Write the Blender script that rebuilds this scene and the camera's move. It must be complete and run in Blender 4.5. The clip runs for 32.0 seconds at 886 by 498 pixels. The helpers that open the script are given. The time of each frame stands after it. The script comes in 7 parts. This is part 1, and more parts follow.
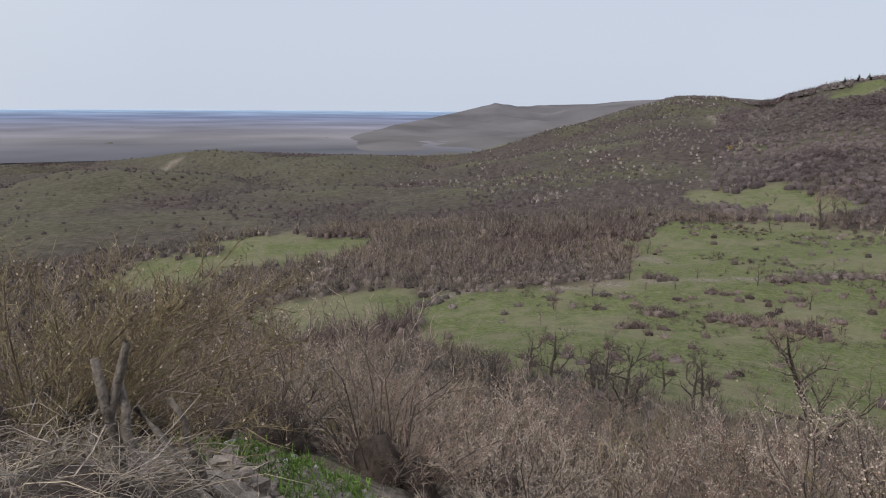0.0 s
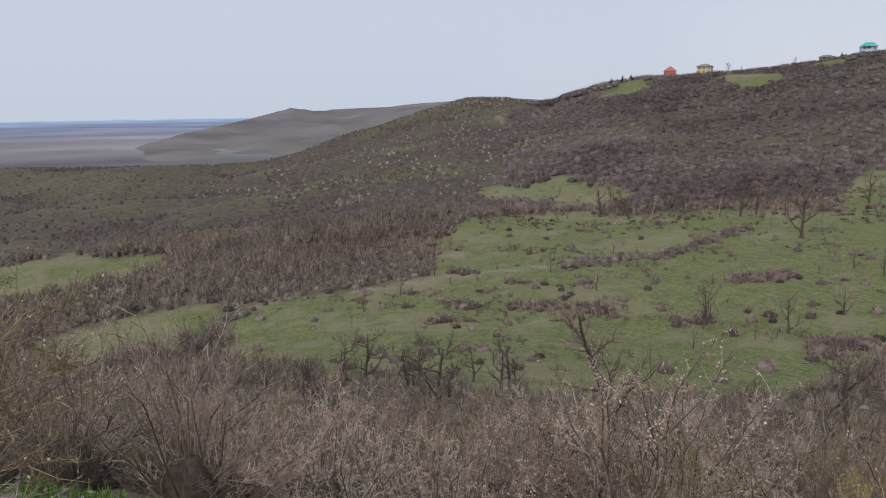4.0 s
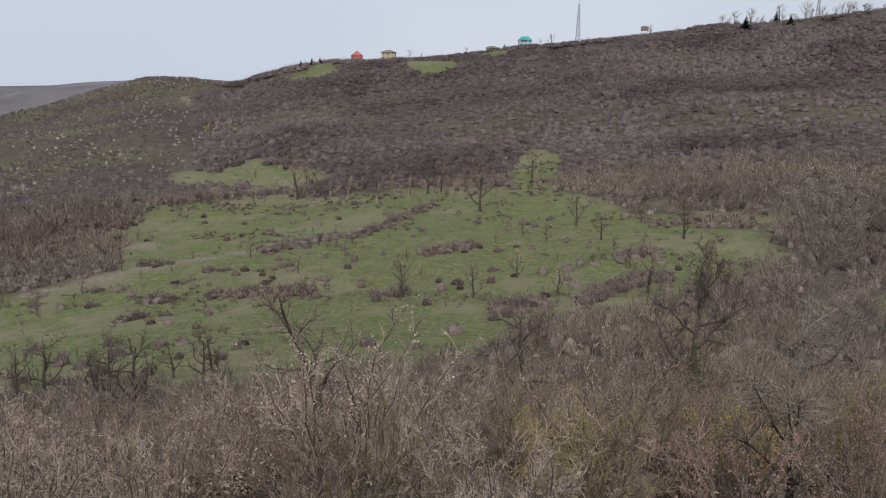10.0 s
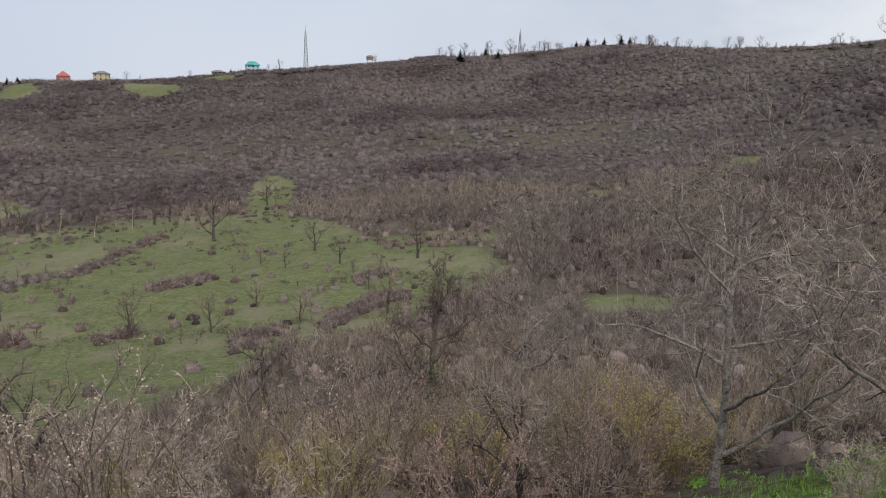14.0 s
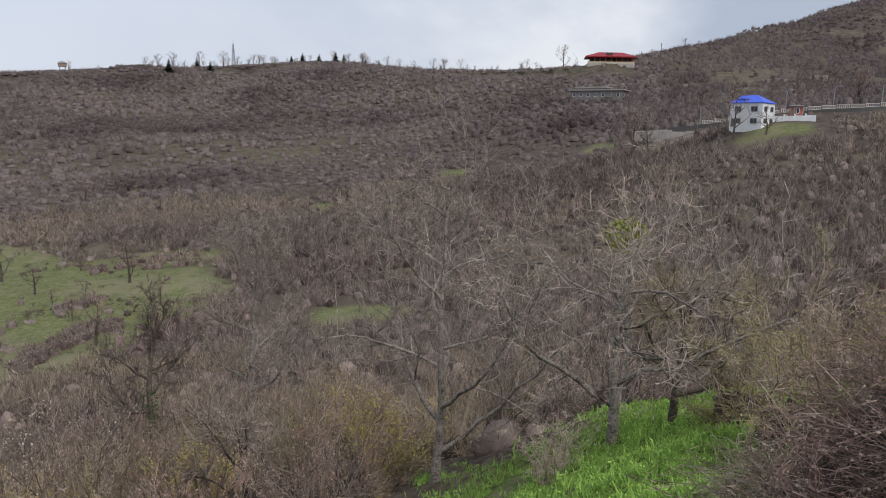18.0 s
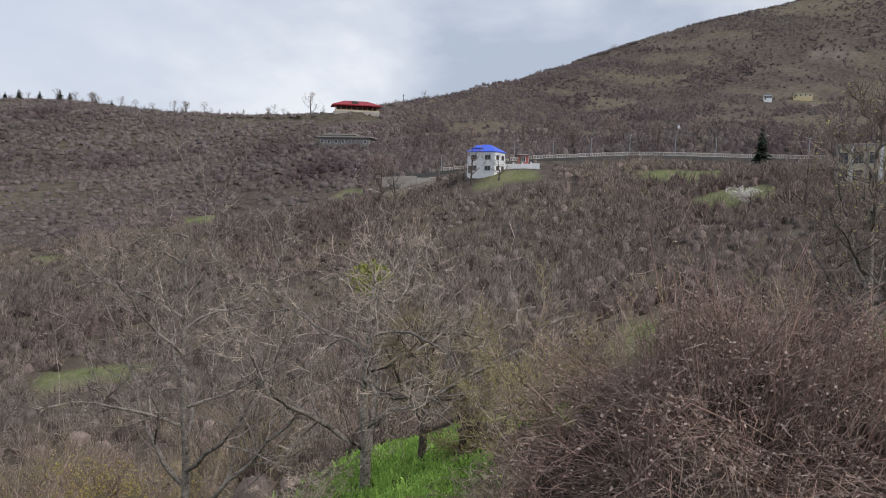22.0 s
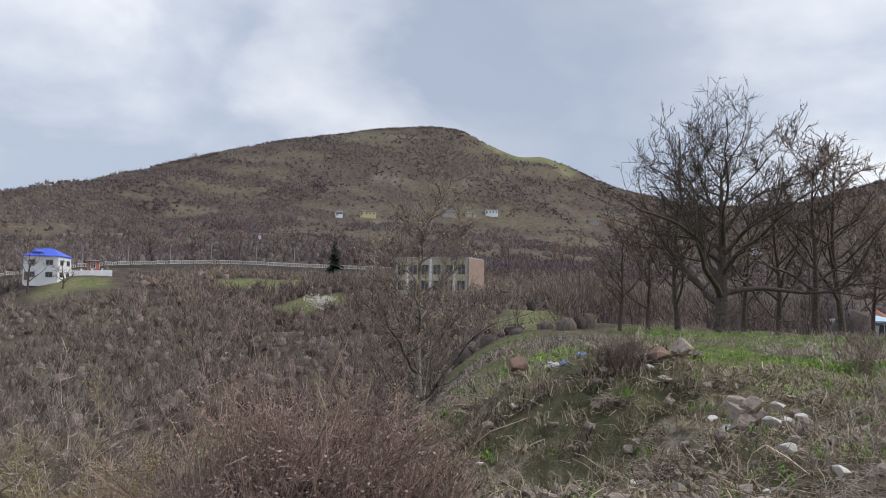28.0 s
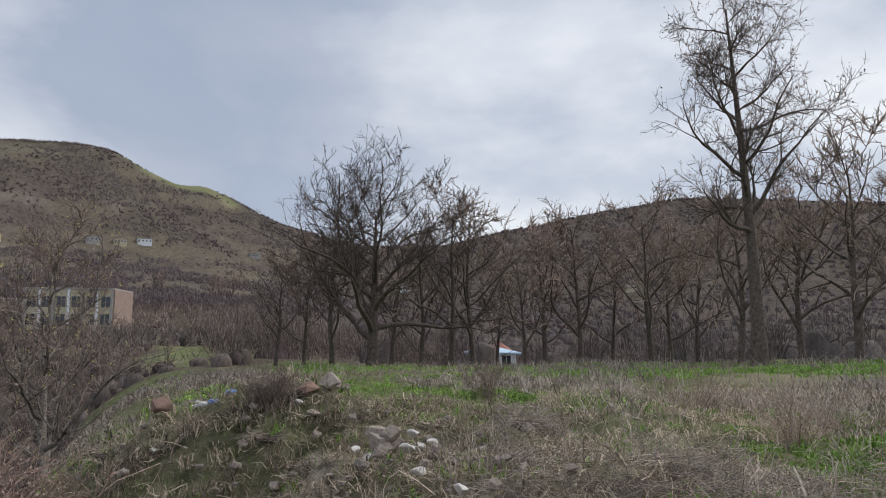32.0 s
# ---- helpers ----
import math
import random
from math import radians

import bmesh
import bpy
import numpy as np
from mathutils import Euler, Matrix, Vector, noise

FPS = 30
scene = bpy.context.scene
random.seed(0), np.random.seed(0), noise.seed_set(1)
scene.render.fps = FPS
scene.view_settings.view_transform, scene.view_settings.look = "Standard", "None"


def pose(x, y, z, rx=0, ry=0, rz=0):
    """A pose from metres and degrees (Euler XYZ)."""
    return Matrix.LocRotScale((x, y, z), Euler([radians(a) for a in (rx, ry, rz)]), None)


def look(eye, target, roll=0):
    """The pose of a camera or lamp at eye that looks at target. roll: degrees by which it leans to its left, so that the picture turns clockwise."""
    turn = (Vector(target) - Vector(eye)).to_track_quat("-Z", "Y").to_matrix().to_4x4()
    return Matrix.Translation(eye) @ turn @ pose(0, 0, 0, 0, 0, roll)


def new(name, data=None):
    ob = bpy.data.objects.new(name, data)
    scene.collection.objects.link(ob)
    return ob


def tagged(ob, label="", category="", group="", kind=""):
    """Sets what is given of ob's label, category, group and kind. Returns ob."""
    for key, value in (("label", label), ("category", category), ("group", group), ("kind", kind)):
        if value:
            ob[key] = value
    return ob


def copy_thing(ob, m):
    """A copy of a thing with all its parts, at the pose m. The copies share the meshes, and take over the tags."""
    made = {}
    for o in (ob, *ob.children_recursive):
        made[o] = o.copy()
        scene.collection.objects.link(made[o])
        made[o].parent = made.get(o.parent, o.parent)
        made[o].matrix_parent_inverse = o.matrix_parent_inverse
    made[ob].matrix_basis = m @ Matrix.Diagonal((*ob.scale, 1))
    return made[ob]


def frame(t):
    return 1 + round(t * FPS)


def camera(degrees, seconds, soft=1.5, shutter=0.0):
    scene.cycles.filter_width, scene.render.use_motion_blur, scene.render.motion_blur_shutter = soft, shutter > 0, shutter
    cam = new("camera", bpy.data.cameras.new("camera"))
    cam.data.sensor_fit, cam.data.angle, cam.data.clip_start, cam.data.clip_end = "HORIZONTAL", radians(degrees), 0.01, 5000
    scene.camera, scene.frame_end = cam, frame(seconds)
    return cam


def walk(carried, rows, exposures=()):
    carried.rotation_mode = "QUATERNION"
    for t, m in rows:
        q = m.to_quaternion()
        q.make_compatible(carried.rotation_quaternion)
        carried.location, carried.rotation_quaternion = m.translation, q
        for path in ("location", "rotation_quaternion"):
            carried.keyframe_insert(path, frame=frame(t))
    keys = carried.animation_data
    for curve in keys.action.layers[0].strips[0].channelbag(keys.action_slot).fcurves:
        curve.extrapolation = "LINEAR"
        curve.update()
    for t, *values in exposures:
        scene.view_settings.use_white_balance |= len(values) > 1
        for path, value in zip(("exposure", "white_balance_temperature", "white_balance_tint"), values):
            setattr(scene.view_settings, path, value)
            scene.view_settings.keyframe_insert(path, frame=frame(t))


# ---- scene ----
cam = camera(61.33, 32.0, soft=1.0)


def turned(x, y, z, heading, tilt, lean):
    """A camera pose from its place, compass heading, tilt above level and lean, in degrees."""
    return pose(x, y, z, 0, 0, heading) @ pose(0, 0, 0, 90 + tilt) @ pose(0, 0, 0, 0, 0, lean)


PATH = [
    (0.0, turned(-0.352, 0.084, 1.733, 77.77, -11.17, 0.50)),
    (0.5, turned(-0.346, 0.086, 1.735, 75.14, -11.24, 0.70)),
    (1.0, turned(-0.346, 0.091, 1.732, 72.09, -11.17, 0.72)),
    (1.5, turned(-0.350, 0.095, 1.732, 69.60, -11.14, 0.53)),
    (2.0, turned(-0.358, 0.098, 1.722, 68.08, -11.05, 0.03)),
    (2.5, turned(-0.360, 0.099, 1.722, 66.96, -11.01, -0.47)),
    (3.0, turned(-0.354, 0.096, 1.725, 65.52, -10.98, -0.52)),
    (3.5, turned(-0.348, 0.103, 1.715, 63.94, -10.93, -0.56)),
    (5.5, turned(-0.318, 0.161, 1.516, 57.12, -11.21, -0.36)),
    (6.0, turned(-0.312, 0.171, 1.503, 53.71, -11.42, 0.17)),
    (6.5, turned(-0.310, 0.172, 1.493, 52.06, -11.49, 0.47)),
    (7.0, turned(-0.301, 0.176, 1.493, 50.31, -11.55, 0.69)),
    (7.5, turned(-0.286, 0.184, 1.496, 49.55, -11.51, 0.78)),
    (8.0, turned(-0.267, 0.192, 1.500, 48.60, -11.61, 0.82)),
    (8.5, turned(-0.258, 0.203, 1.508, 46.73, -11.95, 0.94)),
    (9.0, turned(-0.261, 0.224, 1.521, 43.56, -12.21, 1.12)),
    (9.5, turned(-0.256, 0.238, 1.533, 41.32, -12.20, 0.89)),
    (10.0, turned(-0.248, 0.251, 1.533, 39.61, -12.22, 0.49)),
    (10.5, turned(-0.225, 0.269, 1.536, 37.80, -12.14, 0.33)),
    (11.0, turned(-0.214, 0.284, 1.544, 36.25, -11.98, 0.40)),
    (11.5, turned(-0.218, 0.304, 1.555, 35.41, -11.55, 0.39)),
    (12.0, turned(-0.208, 0.321, 1.556, 35.11, -10.99, 0.29)),
    (12.5, turned(-0.194, 0.324, 1.552, 33.92, -10.71, 0.31)),
    (13.0, turned(-0.177, 0.334, 1.557, 29.00, -10.24, 0.56)),
    (13.5, turned(-0.171, 0.336, 1.560, 23.24, -10.07, 0.84)),
    (14.0, turned(-0.159, 0.338, 1.564, 19.51, -10.03, 1.06)),
    (14.5, turned(-0.139, 0.336, 1.571, 16.98, -10.04, 1.03)),
    (16.5, turned(-0.029, 0.325, 1.597, 6.41, -9.65, 0.84)),
    (17.0, turned(-0.009, 0.329, 1.603, 3.58, -9.32, 1.11)),
    (17.5, turned(-0.000, 0.338, 1.604, 0.96, -8.88, 1.33)),
    (18.0, turned(0.014, 0.336, 1.593, -1.53, -8.47, 1.49)),
    (18.5, turned(0.025, 0.338, 1.594, -4.20, -8.06, 1.74)),
    (19.0, turned(0.033, 0.340, 1.595, -6.00, -7.69, 1.89)),
    (19.5, turned(0.047, 0.332, 1.597, -7.28, -7.25, 1.79)),
    (20.0, turned(0.070, 0.322, 1.600, -10.33, -6.68, 1.75)),
    (20.5, turned(0.093, 0.323, 1.602, -13.34, -5.94, 1.69)),
    (21.0, turned(0.123, 0.341, 1.596, -16.15, -5.46, 1.53)),
    (21.5, turned(0.142, 0.343, 1.598, -18.30, -5.02, 1.47)),
    (22.0, turned(0.152, 0.338, 1.598, -20.28, -4.54, 1.48)),
    (22.5, turned(0.167, 0.336, 1.598, -22.87, -3.84, 1.45)),
    (23.0, turned(0.191, 0.333, 1.602, -26.68, -2.99, 1.48)),
    (23.5, turned(0.207, 0.332, 1.612, -29.13, -1.94, 1.35)),
    (24.0, turned(0.219, 0.328, 1.615, -31.74, -0.50, 1.22)),
    (24.5, turned(0.232, 0.327, 1.620, -34.14, 0.62, 1.13)),
    (25.0, turned(0.250, 0.329, 1.623, -36.25, 1.40, 1.09)),
    (25.5, turned(0.262, 0.319, 1.622, -39.49, 2.05, 1.17)),
    (26.0, turned(0.288, 0.319, 1.621, -42.90, 2.49, 1.34)),
    (26.5, turned(0.309, 0.319, 1.625, -45.92, 2.98, 1.61)),
    (28.5, turned(0.314, 0.211, 1.620, -51.82, 4.76, 0.85)),
    (29.0, turned(0.308, 0.214, 1.619, -52.67, 5.13, 0.65)),
    (29.5, turned(0.307, 0.200, 1.619, -56.54, 5.29, 0.28)),
    (30.0, turned(0.309, 0.188, 1.619, -60.23, 5.53, 0.86)),
    (30.5, turned(0.306, 0.182, 1.616, -63.69, 5.81, 1.66)),
    (31.0, turned(0.308, 0.169, 1.626, -68.10, 6.24, 1.85)),
    (31.5, turned(0.316, 0.157, 1.630, -71.98, 6.88, 1.34)),
    (32.0, turned(0.330, 0.140, 1.629, -76.87, 7.45, 0.46)),
]
walk(cam, PATH, ((0.0, -0.03), (6.0, -0.08), (12.0, -0.02), (17.0, 0.04), (22.0, 0.12), (25.0, 0.17), (29.5, 0.23), (32.0, 0.08)))

# ---- world, sun and sky ----
world = bpy.data.worlds.new("sky")
scene.world = world
world.use_nodes = True
wn, wl = world.node_tree.nodes, world.node_tree.links
wn.clear()
SUN_EL, SUN_AZ = 46.0, -146.0          # the brighter side of the sky


def wnode(kind, **values):
    n = wn.new(kind)
    for key, value in values.items():
        n.inputs[key].default_value = value
    return n


out = wnode("ShaderNodeOutputWorld")
back = wnode("ShaderNodeBackground", Strength=1.1)
sky = wn.new("ShaderNodeTexSky")
sky.sky_type, sky.sun_disc = "NISHITA", False
sky.sun_elevation, sky.sun_rotation = radians(SUN_EL), radians(-SUN_AZ)
sky.air_density, sky.dust_density, sky.ozone_density = 1.0, 3.0, 1.5
dim = wn.new("ShaderNodeVectorMath")
dim.operation = "SCALE"
dim.inputs["Scale"].default_value = 0.09
coord = wn.new("ShaderNodeTexCoord")
squash = wnode("ShaderNodeMapping", Scale=(1.0, 1.0, 1.7), Rotation=(0.1, 0.2, 0.5))
billow = wnode("ShaderNodeTexNoise", Scale=2.6, Detail=7.0, Roughness=0.52, Distortion=0.15)
veil = wnode("ShaderNodeTexNoise", Scale=0.8, Detail=3.0, Roughness=0.5)
ramp = wn.new("ShaderNodeValToRGB")
ramp.color_ramp.elements[0].position, ramp.color_ramp.elements[0].color = 0.40, (0.40, 0.455, 0.56, 1)
ramp.color_ramp.elements[1].position, ramp.color_ramp.elements[1].color = 0.62, (0.74, 0.765, 0.81, 1)
mid = ramp.color_ramp.elements.new(0.52)
mid.color = (0.54, 0.585, 0.67, 1)
plain = wn.new("ShaderNodeValToRGB")       # the even overcast over the plain
plain.color_ramp.elements[0].position, plain.color_ramp.elements[0].color = 0.40, (0.56, 0.62, 0.73, 1)
plain.color_ramp.elements[1].position, plain.color_ramp.elements[1].color = 0.60, (0.64, 0.68, 0.77, 1)
axis = wn.new("ShaderNodeSeparateXYZ")
side = wnode("ShaderNodeMapRange")
side.inputs["From Min"].default_value, side.inputs["From Max"].default_value = -0.45, 0.35
cover = wn.new("ShaderNodeMixRGB")
whole = wn.new("ShaderNodeMixRGB")
whole.inputs[0].default_value = 0.93
wl.new(coord.outputs["Generated"], squash.inputs["Vector"])
wl.new(squash.outputs[0], billow.inputs["Vector"])
wl.new(squash.outputs[0], veil.inputs["Vector"])
wl.new(billow.outputs["Fac"], ramp.inputs[0])
wl.new(veil.outputs["Fac"], plain.inputs[0])
wl.new(coord.outputs["Generated"], axis.inputs[0])
wl.new(axis.outputs["X"], side.inputs["Value"])
wl.new(side.outputs[0], cover.inputs[0])
wl.new(plain.outputs[0], cover.inputs[1])
wl.new(ramp.outputs[0], cover.inputs[2])
wl.new(sky.outputs[0], dim.inputs[0])
wl.new(dim.outputs[0], whole.inputs[1])
wl.new(cover.outputs[0], whole.inputs[2])
bank = wn.new("ShaderNodeVectorMath")      # the dark cloud over the saddle
bank.operation = "DOT_PRODUCT"
bank.inputs[1].default_value = (math.sin(radians(56)) * math.cos(radians(24)), math.cos(radians(56)) * math.cos(radians(24)), math.sin(radians(24)))
ragged = wn.new("ShaderNodeMath")
ragged.operation = "MULTIPLY_ADD"
ragged.inputs[1].default_value = 0.16
reach = wnode("ShaderNodeMapRange")
reach.inputs["From Min"].default_value, reach.inputs["From Max"].default_value = 1.0, 1.09
reach.inputs["To Min"].default_value, reach.inputs["To Max"].default_value = 0.0, 0.6
shade = wn.new("ShaderNodeMixRGB")
shade.inputs[2].default_value = (0.24, 0.29, 0.40, 1)
unit_dir = wn.new("ShaderNodeVectorMath")
unit_dir.operation = "NORMALIZE"
wl.new(coord.outputs["Generated"], unit_dir.inputs[0])
wl.new(unit_dir.outputs[0], bank.inputs[0])
wl.new(billow.outputs["Fac"], ragged.inputs[0])
wl.new(bank.outputs["Value"], ragged.inputs[2])
wl.new(ragged.outputs[0], reach.inputs["Value"])
wl.new(reach.outputs[0], shade.inputs[0])
wl.new(whole.outputs[0], shade.inputs[1])
last = shade.outputs[0]
for bearing, up, edge, strength in ((-43, 18, .986, .5), (-84, 29, .962, .42), (-20, 15, .988, .35), (-106, 24, .975, .45)):      # sunlit breaks in the cloud
    facing = wn.new("ShaderNodeVectorMath")
    facing.operation = "DOT_PRODUCT"
    facing.inputs[1].default_value = (-math.sin(radians(bearing)) * math.cos(radians(up)), math.cos(radians(bearing)) * math.cos(radians(up)), math.sin(radians(up)))
    torn = wn.new("ShaderNodeMath")
    torn.operation = "MULTIPLY_ADD"
    torn.inputs[1].default_value = 0.14
    within = wnode("ShaderNodeMapRange")
    within.inputs["From Min"].default_value, within.inputs["From Max"].default_value = edge + .065, edge + .10
    within.inputs["To Min"].default_value, within.inputs["To Max"].default_value = 0.0, strength
    bright = wn.new("ShaderNodeMixRGB")
    bright.inputs[2].default_value = (0.80, 0.82, 0.86, 1)
    wl.new(unit_dir.outputs[0], facing.inputs[0])
    wl.new(billow.outputs["Fac"], torn.inputs[0])
    wl.new(facing.outputs["Value"], torn.inputs[2])
    wl.new(torn.outputs[0], within.inputs["Value"])
    wl.new(within.outputs[0], bright.inputs[0])
    wl.new(last, bright.inputs[1])
    last = bright.outputs[0]
wl.new(last, back.inputs["Color"])
wl.new(back.outputs[0], out.inputs["Surface"])

sun = new("sun", bpy.data.lights.new("sun", "SUN"))
sun.data.energy, sun.data.angle, sun.data.color = 1.85, radians(20), (1.0, 0.95, 0.89)
sun.matrix_world = look((math.sin(radians(-SUN_AZ)) * math.cos(radians(SUN_EL)) * 50, math.cos(radians(SUN_AZ)) * math.cos(radians(SUN_EL)) * 50,
                         math.sin(radians(SUN_EL)) * 50), (0, 0, 0))


# ---- materials ----
def shader(name, rough=0.9, spec=0.2, metal=0.0):
    m = bpy.data.materials.new(name)
    m.use_nodes = True
    b = m.node_tree.nodes["Principled BSDF"]
    b.inputs["Roughness"].default_value, b.inputs["Metallic"].default_value = rough, metal
    b.inputs["Specular IOR Level"].default_value = spec
    return m, m.node_tree.nodes, m.node_tree.links, b


def mottled(name, dark, light, scale=3.0, rough=0.9, bump=0.3, spread=0.25, metal=0.0, spec=0.2, fine=22.0, coords="Object"):
    """A surface that varies at two scales, and from object to object."""
    m, n, k, b = shader(name, rough, spec, metal)
    tc = n.new("ShaderNodeTexCoord")
    big, small = n.new("ShaderNodeTexNoise"), n.new("ShaderNodeTexNoise")
    big.inputs["Scale"].default_value, small.inputs["Scale"].default_value = scale, scale * fine
    big.inputs["Detail"].default_value, small.inputs["Detail"].default_value = 5, 4
    mix = n.new("ShaderNodeMath")
    mix.operation = "MULTIPLY_ADD"
    mix.inputs[1].default_value = 0.5
    rnd = n.new("ShaderNodeObjectInfo")
    isl = n.new("ShaderNodeNewGeometry")
    tone = n.new("ShaderNodeMath")
    tone.operation = "ADD"
    half = n.new("ShaderNodeMath")
    half.operation = "MULTIPLY_ADD"
    half.inputs[1].default_value, half.inputs[2].default_value = spread, 1.0 - spread / 2
    cr = n.new("ShaderNodeValToRGB")
    cr.color_ramp.elements[0].position, cr.color_ramp.elements[0].color = 0.32, (*dark, 1)
    cr.color_ramp.elements[1].position, cr.color_ramp.elements[1].color = 0.68, (*light, 1)
    vary = n.new("ShaderNodeVectorMath")
    vary.operation = "SCALE"
    k.new(tc.outputs[coords], big.inputs["Vector"])
    k.new(tc.outputs[coords], small.inputs["Vector"])
    k.new(small.outputs["Fac"], mix.inputs[0])
    scale_big = n.new("ShaderNodeMath")
    scale_big.operation = "MULTIPLY"
    scale_big.inputs[1].default_value = 0.5
    k.new(big.outputs["Fac"], scale_big.inputs[0])
    k.new(scale_big.outputs[0], mix.inputs[2])
    k.new(mix.outputs[0], cr.inputs[0])
    k.new(rnd.outputs["Random"], tone.inputs[0])
    k.new(isl.outputs["Random Per Island"], tone.inputs[1])
    k.new(tone.outputs[0], half.inputs[0])
    k.new(cr.outputs[0], vary.inputs[0])
    k.new(half.outputs[0], vary.inputs["Scale"])
    k.new(vary.outputs[0], b.inputs["Base Color"])
    if bump:
        bp = n.new("ShaderNodeBump")
        bp.inputs["Strength"].default_value = bump
        bp.inputs["Distance"].default_value = 0.05
        k.new(mix.outputs[0], bp.inputs["Height"])
        k.new(bp.outputs[0], b.inputs["Normal"])
    return m


def toned(name, ramp_stops, rough=0.95, spread=1.2, grain_amount=2.0):
    """Brush whose colour follows the clump's own tone, with each twig a little lighter or darker."""
    m, n, k, b = shader(name, rough, 0.08)
    at = n.new("ShaderNodeAttribute")
    at.attribute_name = "tone"
    cr = n.new("ShaderNodeValToRGB")
    for i, (place, colour) in enumerate(ramp_stops):
        e = cr.color_ramp.elements[i] if i < 2 else cr.color_ramp.elements.new(place)
        e.position, e.color = place, (*colour, 1)
    isl = n.new("ShaderNodeNewGeometry")
    half = n.new("ShaderNodeMath")
    half.operation = "MULTIPLY_ADD"
    half.inputs[1].default_value, half.inputs[2].default_value = spread, 1.0 - spread / 2
    vary = n.new("ShaderNodeVectorMath")
    vary.operation = "SCALE"
    tc = n.new("ShaderNodeTexCoord")
    streak = n.new("ShaderNodeMapping")
    streak.inputs["Scale"].default_value = (1, 1, .45)
    grain = n.new("ShaderNodeTexNoise")
    grain.inputs["Scale"].default_value, grain.inputs["Detail"].default_value, grain.inputs["Roughness"].default_value = 2.2, 8, .75
    amount = n.new("ShaderNodeMath")
    amount.operation = "MULTIPLY_ADD"
    amount.inputs[1].default_value, amount.inputs[2].default_value = grain_amount, 1 - grain_amount / 2
    both = n.new("ShaderNodeMath")
    both.operation = "MULTIPLY"
    bp = n.new("ShaderNodeBump")
    bp.inputs["Strength"].default_value, bp.inputs["Distance"].default_value = .5, .3
    k.new(tc.outputs["Object"], streak.inputs["Vector"])
    k.new(streak.outputs[0], grain.inputs["Vector"])
    k.new(grain.outputs["Fac"], amount.inputs[0])
    k.new(grain.outputs["Fac"], bp.inputs["Height"])
    k.new(bp.outputs[0], b.inputs["Normal"])
    k.new(at.outputs["Fac"], cr.inputs[0])
    k.new(isl.outputs["Random Per Island"], half.inputs[0])
    k.new(half.outputs[0], both.inputs[0])
    k.new(amount.outputs[0], both.inputs[1])
    drift = n.new("ShaderNodeTexNoise")
    drift.inputs["Scale"].default_value, drift.inputs["Detail"].default_value = .022, 6
    amount2 = n.new("ShaderNodeMapRange")
    amount2.inputs["From Min"].default_value, amount2.inputs["From Max"].default_value, amount2.inputs["To Max"].default_value = .38, .66, .75
    lichen = n.new("ShaderNodeMixRGB")
    lichen.inputs[2].default_value = (0.165, 0.145, 0.132, 1)
    k.new(tc.outputs["Object"], drift.inputs["Vector"])
    k.new(drift.outputs["Fac"], amount2.inputs["Value"])
    k.new(amount2.outputs[0], lichen.inputs[0])
    k.new(cr.outputs[0], lichen.inputs[1])
    k.new(lichen.outputs[0], vary.inputs[0])
    k.new(both.outputs[0], vary.inputs["Scale"])
    k.new(vary.outputs[0], b.inputs["Base Color"])
    return m


